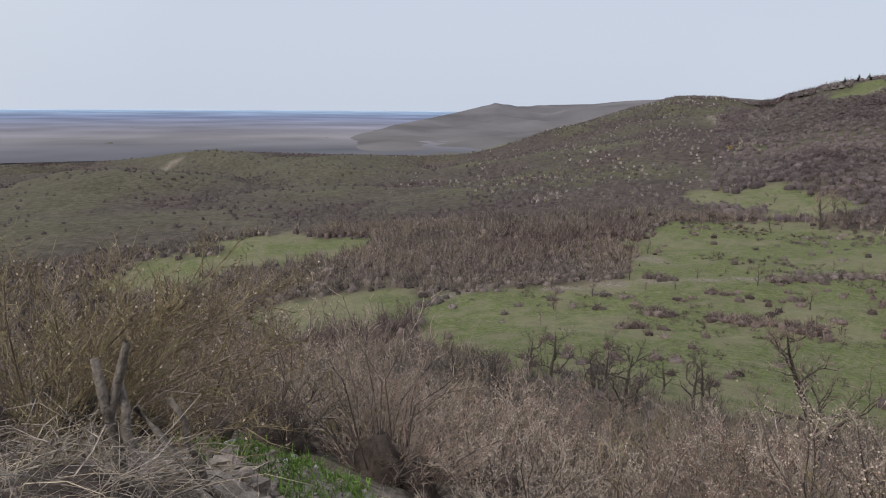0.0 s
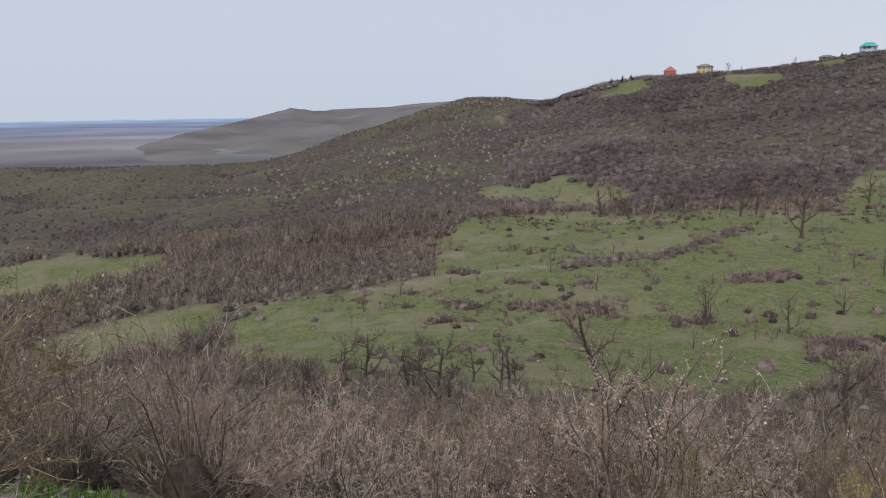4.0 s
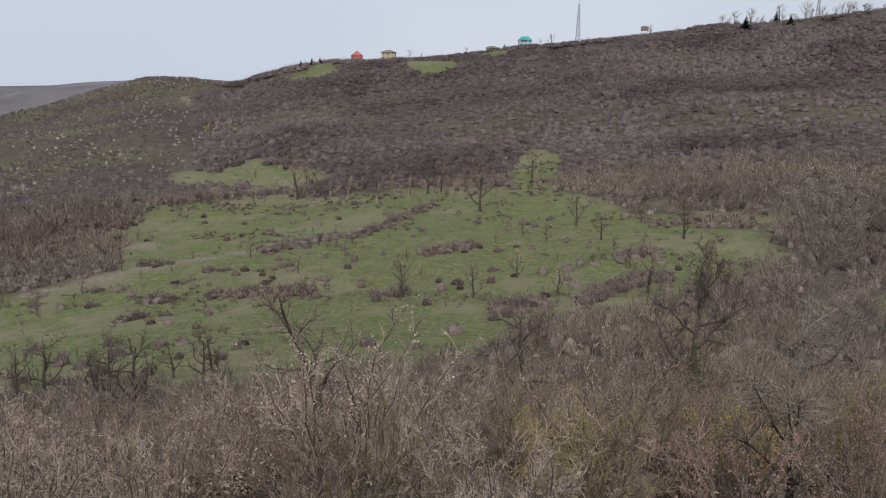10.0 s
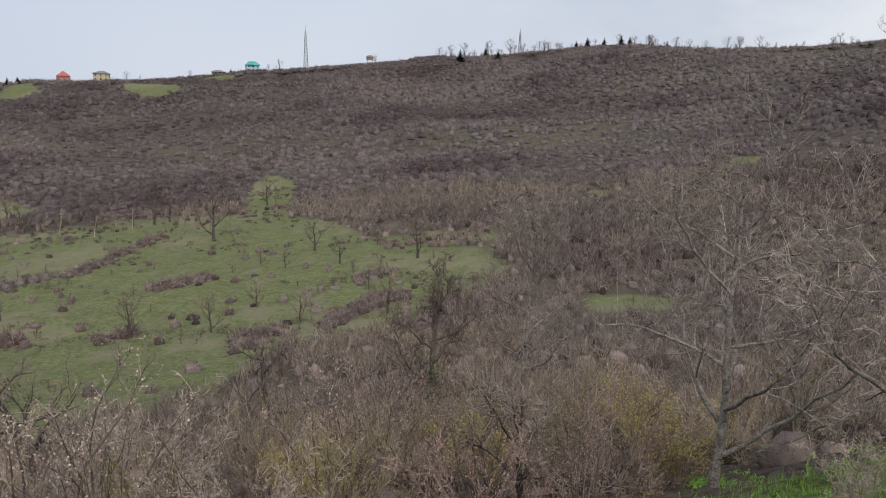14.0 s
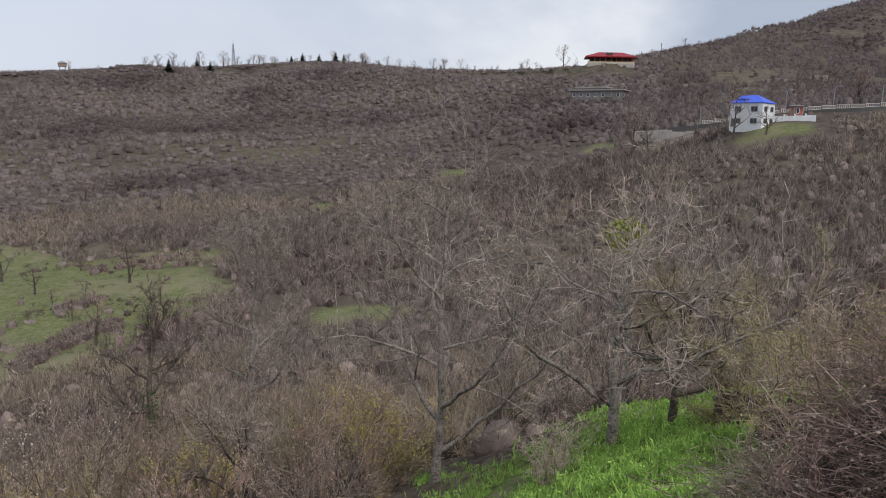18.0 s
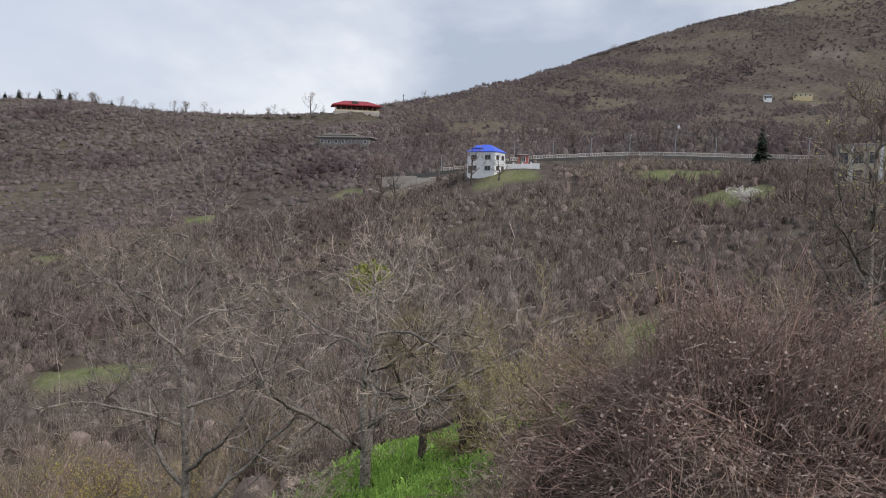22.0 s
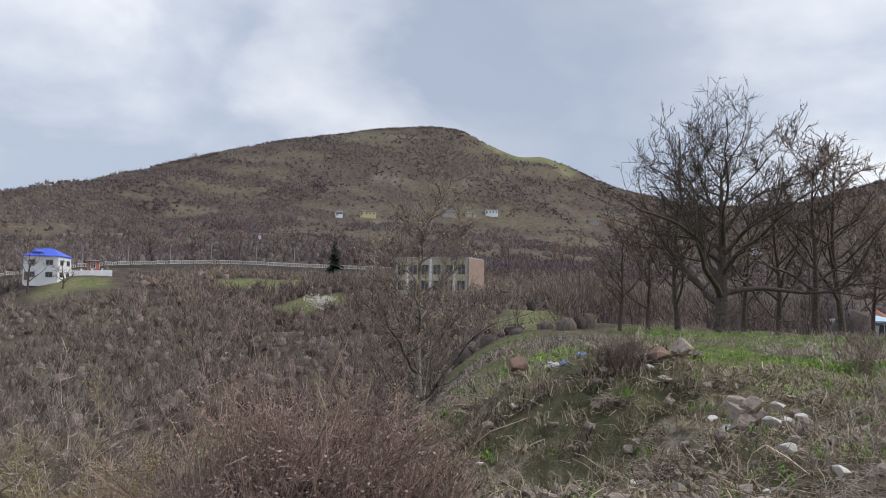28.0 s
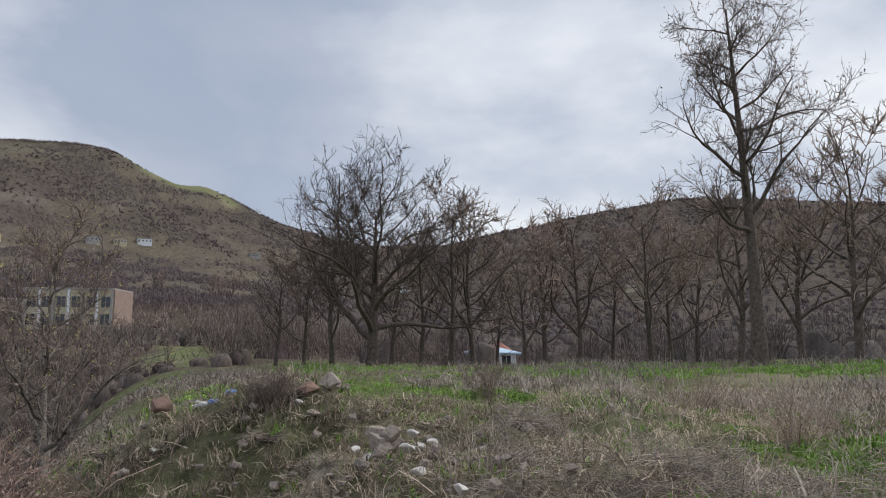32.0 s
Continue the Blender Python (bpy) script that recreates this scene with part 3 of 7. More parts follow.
def sheet(name, verts, quads, material, smooth=True):
    me = bpy.data.meshes.new(name)
    me.vertices.add(len(verts))
    me.vertices.foreach_set("co", np.asarray(verts, np.float32).ravel())
    q = np.asarray(quads, np.int32)
    me.loops.add(q.size)
    me.loops.foreach_set("vertex_index", q.ravel())
    me.polygons.add(len(q))
    me.polygons.foreach_set("loop_start", np.arange(0, q.size, q.shape[1], dtype=np.int32))
    me.polygons.foreach_set("loop_total", np.full(len(q), q.shape[1], np.int32))
    me.polygons.foreach_set("use_smooth", np.full(len(q), smooth))
    me.materials.append(material)
    me.update(calc_edges=True)
    return me


def layer(me, name, values):
    me.attributes.new(name, "FLOAT", "POINT").data.foreach_set("value", np.asarray(values, np.float32))


na, nr = A.shape
idx = np.arange(na * nr).reshape(na, nr)
nxt = np.roll(idx, -1, axis=0)
quads = np.stack([idx[:, :-1], nxt[:, :-1], nxt[:, 1:], idx[:, 1:]], -1).reshape(-1, 4)[:, ::-1]
ground_mesh = sheet("ground", np.stack([gx.ravel(), gy.ravel(), gz], 1), quads, GROUND)
fx, fy = gx.ravel(), gy.ravel()
fr, fb = np.hypot(fx, fy), np.degrees(np.arctan2(-fx, fy))
grass_here = meadow(fx, fy)
near_top = np.clip((fr / np.interp(fb, BEARINGS, crest_r) - .78) * 6, 0, 1) * between(fb, -64, -42, 6)
hillgrass = np.clip((fractal(fx, fy, 60, 4) - .45) * 6, 0, 1) * np.clip((fr - 200) / 100, 0, 1) * np.where(fb < -15, .06, np.where(fb > 78, .16, np.where(fb > 54, .34, .14)))
spurs = np.clip(np.abs(fractal(fx, fy, 150, 3) - .5) * 9 - .5, 0, 1) * np.clip((fr - 230) / 60, 0, 1) * np.clip((fb - 74) / 6, 0, 1)      # grassy backs of the spurs, set off in colour in place of relief shading
hillgrass = np.maximum(np.maximum(hillgrass, near_top * .12), spurs * .2)
layer(ground_mesh, "grass", np.maximum(grass_here * np.clip(1.25 - np.clip((fractal(fx, fy, 3.5, 3) - .55) * 5, 0, 1) * .5, 0, 1), hillgrass))
layer(ground_mesh, "dry", np.clip((fractal(fx, fy, 17, 4) * .6 + fractal(fx, fy, 3.5, 3) * .4 - .505) * 13, 0, 1) * np.where(fr < 60, .85, .8) * np.where(grass_here > .2, np.where(fr > 60, .65, np.where(fb > -40, .25, 1.0)), np.where(fr > 200, .12, .35)) + bands(fx, fy) * .22)
rubble_here = np.clip((fractal(fx, fy, 1.1, 4) - .58) * 8, 0, 1) * np.where((fr < 15) & ((fb < -46) | (fb > 75)), .7, 0) * between(fr, 2, 12, 3)
near_field = ((fr < 60) & (fb < -46)) | ((fr < 18) & (fb > -36) & (fb < 0)) | ((fr < 11) & (fb > 84) & (fb < 104))
layer(ground_mesh, "lush", np.where(near_field, np.clip((fractal(fx, fy, 4.5, 4) * .62 + fractal(fx, fy, 1.0, 3) * .38 - np.where(fb > -40, .44, .465)) * 10, 0, 1) * np.clip(grass_here * 2, 0, 1) * np.where((fb < -40) & (fb > -61), .35, 1), 0))
layer(ground_mesh, "heath", np.clip((fr - 90) / 120, 0, 1))
worn_tracks = np.zeros(len(fx))      # earth banks and foot paths: bearing and distance at both ends, and breadth
for b0, r0, b1, r1, broad in ((77.5, 127, 72, 140, 1.6), (58.6, 600, 57.2, 520, 3), (57.2, 520, 55.6, 420, 3), (69.5, 129, 60, 138, 1.5), (60, 138, 49.5, 151, 1.4), (-17.0, 236, -21.5, 234, 7), (-9.5, 330, -12, 380, 2.5), (100, 620, 97, 700, 4), (104, 560, 100, 620, 4),
                              (-46, 690, -53, 700, 5), (-46, 560, -50, 545, 3), (63.5, 163, 61.5, 160, 3)):
    ax, ay, bx, by = -math.sin(radians(b0)) * r0, math.cos(radians(b0)) * r0, -math.sin(radians(b1)) * r1, math.cos(radians(b1)) * r1
    f = np.clip(((fx - ax) * (bx - ax) + (fy - ay) * (by - ay)) / ((bx - ax) ** 2 + (by - ay) ** 2), 0, 1)
    away = np.hypot(fx - ax - f * (bx - ax), fy - ay - f * (by - ay)) + (fractal(fx, fy, 6, 3) - .5) * broad
    worn_tracks = np.maximum(worn_tracks, np.clip(1.4 - away / broad, 0, 1))
layer(ground_mesh, "rubble", np.maximum(rubble_here, worn_tracks * .9))
ground = tagged(new("ground", ground_mesh), "hilly ground of green meadows, brown litter and dry grass", "ground", kind="structure")
tagged(ground, kind="structure")


# ---- building blocks ----
def part(name, mesh, material, parent, label="", where=None):
    """Links a mesh (or bmesh) as one object under a thing or a part."""
    if isinstance(mesh, bmesh.types.BMesh):
        me = bpy.data.meshes.new(name)
        mesh.to_mesh(me)
        mesh.free()
        mesh = me
    if material is not None and not mesh.materials:
        mesh.materials.append(material)
    ob = new(name, mesh)
    if where is not None:
        ob.matrix_basis = where
    ob.parent = parent
    if label:
        ob["label"] = label
    return ob


def thing(name, label, category, where=Matrix.Identity(4), group="", kind=""):
    ob = new(name)
    ob.empty_display_size = 0.2
    ob.matrix_basis = where
    return tagged(ob, label, category, group, kind)


def block(bm, sx, sy, sz, x=0, y=0, z=0, bevel=0.0):
    """A box whose base stands at z."""
    made = bmesh.ops.create_cube(bm, size=1, matrix=Matrix.Translation((x, y, z + sz / 2)) @ Matrix.Diagonal((sx, sy, sz, 1)))
    if bevel:
        edges = list({e for v in made["verts"] for e in v.link_edges})
        bmesh.ops.bevel(bm, geom=edges, offset=bevel, segments=1, affect="EDGES")
    return bm


class Tubes:
    """Collects tapering branches into one mesh."""

    def __init__(self):
        self.v, self.f = [], []

    def path(self, points, radii, sides=3):
        start = len(self.v)
        last = len(points) - 1
        for i, p in enumerate(points):
            d = (points[min(i + 1, last)] - points[max(i - 1, 0)])
            d = d.normalized() if d.length > 1e-6 else Vector((0, 0, 1))
            u = d.orthogonal().normalized()
            w = d.cross(u)
            for s in range(sides):
                a = 2 * math.pi * s / sides
                self.v.append(p + (u * math.cos(a) + w * math.sin(a)) * radii[i])
        for i in range(last):
            for s in range(sides):
                a, b = start + i * sides + s, start + i * sides + (s + 1) % sides
                self.f.append((a, b, b + sides, a + sides))

    def leaf(self, p, size, rng):
        a = Vector((rng.uniform(-1, 1), rng.uniform(-1, 1), rng.uniform(-.3, 1))).normalized() * size
        b = a.orthogonal().normalized() * size * .4
        n = len(self.v)
        self.v += [p, p + a * .5 + b, p + a, p + a * .5 - b]
        self.f.append((n, n + 1, n + 2, n + 3))

    def sprig(self, p, d, r):
        u = d.orthogonal().normalized() * r
        n = len(self.v)
        self.v += [p + u, p - u, p + d]
        self.f.append((n, n + 1, n + 2))

    def mesh(self, name, material, smooth=True):
        me = bpy.data.meshes.new(name)
        me.from_pydata([tuple(v) for v in self.v], [], self.f)
        me.materials.append(material)
        if smooth:
            me.polygons.foreach_set("use_smooth", [True] * len(me.polygons))
        return me


def rand_dir(rng):
    return Vector((rng.gauss(0, 1), rng.gauss(0, 1), rng.gauss(0, 1))).normalized()


def limb_path(p, d, length, steps, kink, lift, rng):
    points = [p.copy()]
    d = d.normalized()
    for _ in range(steps):
        d = (d + rand_dir(rng) * kink + Vector((0, 0, lift))).normalized()
        p = p + d * (length / steps)
        points.append(p.copy())
    return points, d


def bare_tree(seed, tall=6.0, thick=0.16, fork=0.3, limbs=6, spread=0.8, kink=0.3, lift=0.10, subs=6, twigs=5, twig_len=0.6, twig_r=0.006, lean=(0, 0), bark=BARK, fine=TWIG,
              name="bare_tree", label="leafless tree with grey bark and twiggy crown", wobble=.35, leader=.82, buds=None, bud_rate=0.0, ivy=False, twig_lift=0.12, bud_size=.05, third=0, sprigs=5, rise=(.25, .8)):
    """A leafless tree: tapered trunk, forking limbs with their branches, and a haze of twigs."""
    rng = random.Random(seed)
    t = thing(name, label, "tree")
    trunk, crown, brush, leaves, climbing = Tubes(), Tubes(), Tubes(), Tubes(), Tubes()
    top = tall * leader
    points, _ = limb_path(Vector((0, 0, -.35)), Vector((lean[0], lean[1], 1)), top + .35, 9, kink * wobble, .12, rng)
    radii = [thick * (1.35 if i == 0 else 1) * (1 - i / 10.5) ** 1.1 + .004 for i in range(10)]
    trunk.path(points, radii, 8)
    if ivy:
        for _ in range(900):
            i = rng.random() * 4.5
            p = points[int(i)].lerp(points[int(i) + 1], i % 1)
            climbing.leaf(p + rand_dir(rng) * thick * rng.uniform(.9, 2.2), .09, rng)

    def twig_spray(pts, n, scale):
        for _ in range(n):
            i = rng.uniform(.2, len(pts) - 1.01)
            p = pts[int(i)].lerp(pts[int(i) + 1], i % 1)
            d = (pts[int(i) + 1] - pts[int(i)]).normalized()
            q, _ = limb_path(p, d * .7 + rand_dir(rng) * .8, twig_len * scale * rng.uniform(.5, 1.3), 2, .35, twig_lift, rng)
            brush.path(q, [twig_r, twig_r * .8, twig_r * .4], 3)
            for _ in range(sprigs):
                k = rng.randint(0, 1)
                s0 = q[k].lerp(q[k + 1], rng.random())
                sd = ((q[k + 1] - q[k]).normalized() + rand_dir(rng) * .9 + Vector((0, 0, twig_lift))).normalized() * (twig_len * scale * rng.uniform(.2, .55))
                brush.sprig(s0, sd, twig_r * .75)
                if buds and rng.random() < bud_rate:
                    leaves.leaf(s0 + sd, bud_size, rng)
            if buds and rng.random() < bud_rate:
                leaves.leaf(q[-1], bud_size, rng)

    for n in range(limbs):
        f = fork + (1 - fork) * (n + rng.random() * .6) / limbs
        i = min(f * 9, 8.9)
        p = points[int(i)].lerp(points[int(i) + 1], i % 1)
        a = n * 2.4 + rng.uniform(-.5, .5)
        length = tall * spread * (1.1 - f * .75) * rng.uniform(.75, 1.15)
        out_dir = Vector((math.cos(a), math.sin(a), rng.uniform(*rise)))
        pts, _ = limb_path(p, out_dir, length, 7, kink, lift, rng)
        r0 = thick * (1 - i / 10.5) * .52 + .006
        crown.path(pts, [r0 * (1 - j / 8.2) + .004 for j in range(8)], 6)
        twig_spray(pts[4:], twigs, 1)
        for s in range(subs):
            k = rng.uniform(1.2, 6.8)
            sp = pts[int(k)].lerp(pts[int(k) + 1], k % 1)
            d = (pts[int(k) + 1] - pts[int(k)]).normalized()
            sub, _ = limb_path(sp, d * .6 + rand_dir(rng) * .8 + Vector((0, 0, .25)), length * rng.uniform(.25, .55), 5, kink, lift, rng)
            r1 = max(r0 * (1 - k / 8.2) * .55, .008)
            crown.path(sub, [r1 * (1 - j / 6.2) + .003 for j in range(6)], 4)
            twig_spray(sub, twigs, .9)
            for _ in range(third):
                k = rng.uniform(.8, 4.9)
                tp = sub[int(k)].lerp(sub[int(k) + 1], k % 1)
                d = (sub[int(k) + 1] - sub[int(k)]).normalized()
                last, _ = limb_path(tp, d * .8 + rand_dir(rng) * .7 + Vector((0, 0, .2)), length * rng.uniform(.10, .24), 3, kink * .8, lift, rng)
                r2 = max(r1 * .45, twig_r * 1.1)
                crown.path(last, [r2, r2 * .8, r2 * .6, r2 * .3], 3)
                twig_spray(last, max(2, twigs // 2), .8)
    twig_spray(points[6:], twigs * 2, 1)
    part("trunk", trunk.mesh("trunk", bark), None, t)
    part("crown", crown.mesh("crown", bark), None, t)
    tagged(part("brushwood", brush.mesh("brushwood", fine), None, t), kind="stuff")
    if leaves.v:
        tagged(part("foliage", leaves.mesh("foliage", buds, False), None, t), kind="stuff")
    if climbing.v:
        part("ivy", climbing.mesh("ivy", IVY, False), None, t, "dark green ivy round the trunk")
    return t


def bush(seed, tall=3.0, wide=2.6, stems=26, twigs=9, stem_r=0.014, twig_r=0.005, bark=TWIG, fine=PALE_TWIG, arch=0.05, label="dense leafless bush with grey brown twigs", buds=None,
         bud_rate=0.0, bud_size=.04, name="bare_bush"):
    """A thicket bush: many stems from one stool, each with side shoots."""
    rng = random.Random(seed)
    t = thing(name, label, "bush")
    canes, brush, leaves = Tubes(), Tubes(), Tubes()
    for n in range(stems):
        a, out_r = rng.uniform(0, 6.283), rng.random() ** .6
        p = Vector((math.cos(a) * out_r * wide * .16, math.sin(a) * out_r * wide * .16, -.15))
        reach = out_r * wide * .5
        d = Vector((math.cos(a) * reach, math.sin(a) * reach, tall * rng.uniform(.65, 1.0)))
        pts, _ = limb_path(p, d, d.length * rng.uniform(.8, 1.1), 6, .26, arch * -out_r, rng)
        r0 = stem_r * rng.uniform(.6, 1.3)
        canes.path(pts, [r0 * (1 - j / 7.5) + .002 for j in range(7)], 4)
        for _ in range(twigs):
            k = 5.95 * rng.random() ** .55
            q0 = pts[int(k)].lerp(pts[int(k) + 1], k % 1)
            dd = (pts[int(k) + 1] - pts[int(k)]).normalized()
            q, _ = limb_path(q0, dd * .6 + rand_dir(rng) * .9 + Vector((0, 0, .2)), tall * rng.uniform(.10, .24), 2, .45, .05, rng)
            brush.path(q, [twig_r, twig_r * .8, twig_r * .4], 3)
            for _ in range(7):
                k2 = rng.randint(0, 1)
                s0 = q[k2].lerp(q[k2 + 1], rng.random())
                sd = (dd * .4 + rand_dir(rng)).normalized() * (tall * rng.uniform(.03, .10))
                brush.sprig(s0, sd, twig_r * .8)
                if rng.random() < .3:
                    brush.leaf(s0 + sd, twig_r * rng.uniform(2.5, 4.5), rng)
                if buds and rng.random() < bud_rate:
                    leaves.leaf(s0 + sd, bud_size, rng)
    tagged(part("stool", canes.mesh("stool", bark), None, t), kind="stuff")
    tagged(part("brushwood", brush.mesh("brushwood", fine), None, t), kind="stuff")
    if leaves.v:
        tagged(part("foliage", leaves.mesh("foliage", buds, False), None, t), kind="stuff")
    return t


def lump(seed, sx, sy, sz, subdivisions=3, rough=.22, fine=.10):
    """An uneven mound, flat below, that fills the shaded inside of a bush or tangle."""
    bm = bmesh.new()
    bmesh.ops.create_icosphere(bm, subdivisions=subdivisions, radius=1)
    o = Vector((seed * 3.1, seed * 1.7, 0))
    for v in bm.verts:
        f = 1 + rough * noise.noise(v.co * 1.9 + o) * 1.6 + fine * noise.noise(v.co * 6.5 + o) * 1.6
        v.co = Vector((v.co.x * sx * f, v.co.y * sy * f, max(v.co.z, -.15) * sz * f))
    for f in bm.faces:
        f.smooth = True
    return bm


def shrub(seed, tall=3.0, wide=3.6, stems=24, sprays=700, twig_r=.006, bark=DARK_TWIG, fine=TWIG, buds=None, bud_rate=0.0, bud_size=.04, heart=.42, label="dense rounded leafless bush with grey brown twigs", name="bare_bush", shoots=6, length=.145):
    """A rounded bush: stems that fan out from the stool, and sprays of twigs all over its dome."""
    rng = random.Random(seed)
    t = thing(name, label, "bush")
    canes, brush, leaves = Tubes(), Tubes(), Tubes()
    o = Vector((seed * 1.3, 0, 0))

    def shell(u):
        f = 1 + .30 * noise.noise(u * 1.7 + o) + .18 * noise.noise(u * 4.5 + o)
        return Vector((u.x * wide * .5 * f, u.y * wide * .5 * f, u.z * tall * f))

    def up_dir():
        u = rand_dir(rng)
        u.z = abs(u.z) * .95 + .05
        return u.normalized()

    for n in range(stems):
        u = up_dir()
        e = shell(u) * rng.uniform(.8, 1.06)
        a = Vector((e.x * .12 + rng.uniform(-.1, .1), e.y * .12 + rng.uniform(-.1, .1), -.2))
        m = a.lerp(e, .5) + Vector((-e.x * .12, -e.y * .12, e.z * .1)) + rand_dir(rng) * .08 * tall
        pts = [a, a.lerp(m, .5) + rand_dir(rng) * .04 * tall, m, m.lerp(e, .5) + rand_dir(rng) * .05 * tall, e]
        r0 = twig_r * rng.uniform(1.6, 3.0)
        canes.path(pts, [r0, r0 * .9, r0 * .7, r0 * .5, r0 * .22], 4)
        for _ in range(sprays // stems):
            k = 3.99 * rng.uniform(.12, 1) ** .7
            p0 = pts[int(k)].lerp(pts[int(k) + 1], k % 1)
            d = ((pts[int(k) + 1] - pts[int(k)]).normalized() * .7 + rand_dir(rng) * .75 + Vector((0, 0, .22))).normalized()
            ln = tall * length * rng.uniform(.5, 1.25)
            p1 = p0 + d * ln * .5 + rand_dir(rng) * ln * .10
            p2 = p1 + (d + rand_dir(rng) * .4 + Vector((0, 0, .15))).normalized() * ln * .5
            r = twig_r * rng.uniform(.5, 1.0)
            brush.path([p0, p1, p2], [r, r * .8, r * .35], 3)
            for _ in range(shoots):
                s0 = p0.lerp(p1, rng.random()) if rng.random() < .4 else p1.lerp(p2, rng.random())
                sd = (d * .7 + rand_dir(rng) * .8).normalized() * ln * rng.uniform(.18, .42)
                brush.sprig(s0, sd, r * .8)
                if buds and rng.random() < bud_rate:
                    leaves.leaf(s0 + sd * rng.random(), bud_size * rng.uniform(.6, 1.2), rng)
    # dark lump behind the twigs, added for the shade inside the bush
    part("heart", lump(seed, wide * .5 * heart * .7, wide * .5 * heart * .7, tall * heart * .5, 3, .4, .22), INNER_SHADE, t, "dark filler lump for the shade inside the bush")
    tagged(part("stool", canes.mesh("stool", bark), None, t), kind="stuff")
    tagged(part("brushwood", brush.mesh("brushwood", fine), None, t), kind="stuff")
    if leaves.v:
        tagged(part("foliage", leaves.mesh("foliage", buds, False), None, t), kind="stuff")
    return t


def tangle(seed, rx, ry, tall, strands, strand_r, length, cane, shoot, label, name, leaf=None, leaf_rate=0.0, leaf_size=.03, sub=3, heart=.82, loose=.10):
    """A mound of canes or stalks that arch and lie over one another."""
    rng = random.Random(seed)
    t = thing(name, label, "bush" if tall > .8 else "weeds")
    thick, thin, leaves = Tubes(), Tubes(), Tubes()
    o = Vector((seed * 3.1, seed * 1.7, 0))

    def shell(u, k):
        f = k * (1 + .22 * noise.noise(u * 1.9 + o) * 1.6)
        return Vector((u.x * rx * f, u.y * ry * f, max(u.z, 0) * tall * f))

    for n in range(strands):
        u = rand_dir(rng)
        u.z = abs(u.z)
        w = rand_dir(rng).cross(u).normalized()
        ln, k = length * rng.uniform(.4, 1.2) / max(rx, tall), rng.uniform(.76, 1.0)
        lift, pts, steps = rng.uniform(-.02, loose) * (2.2 if rng.random() < .15 else 1), [], 5
        for i in range(steps + 1):
            f = i / steps
            q = (u + w * ln * (f - .5) + rand_dir(rng) * .05).normalized()
            pts.append(shell(q, k + lift * math.sin(f * 3.14) * 2 + .05 * f))
        r0 = strand_r * rng.uniform(.6, 1.2)
        (thick if n % 2 else thin).path(pts, [r0 * (1 - j / 8) for j in range(steps + 1)], 3)
        for _ in range(3):
            i = rng.randrange(steps)
            p = pts[i].lerp(pts[i + 1], rng.random())
            d = (Vector((p.x / rx, p.y / ry, p.z / tall + .3)) * .5 + rand_dir(rng)).normalized() * length * rng.uniform(.08, .26)
            thin.sprig(p, d, r0 * .8)
            if leaf and rng.random() < leaf_rate:
                leaves.leaf(p + d * rng.random(), leaf_size * rng.uniform(.6, 1.2), rng)
    # dark filler under the canes; its colour stands for the shade in there
    part("litter", lump(seed, rx * heart, ry * heart, tall * heart, sub, .22, .12), INNER_SHADE, t, "dark filler mound for the shade inside the tangle")
    tagged(part("cane", thick.mesh("cane", cane), None, t), kind="stuff")
    tagged(part("shoot", thin.mesh("shoot", shoot), None, t), kind="stuff")
    if leaves.v:
        tagged(part("leaf", leaves.mesh("leaf", leaf, False), None, t), kind="stuff")
    return t


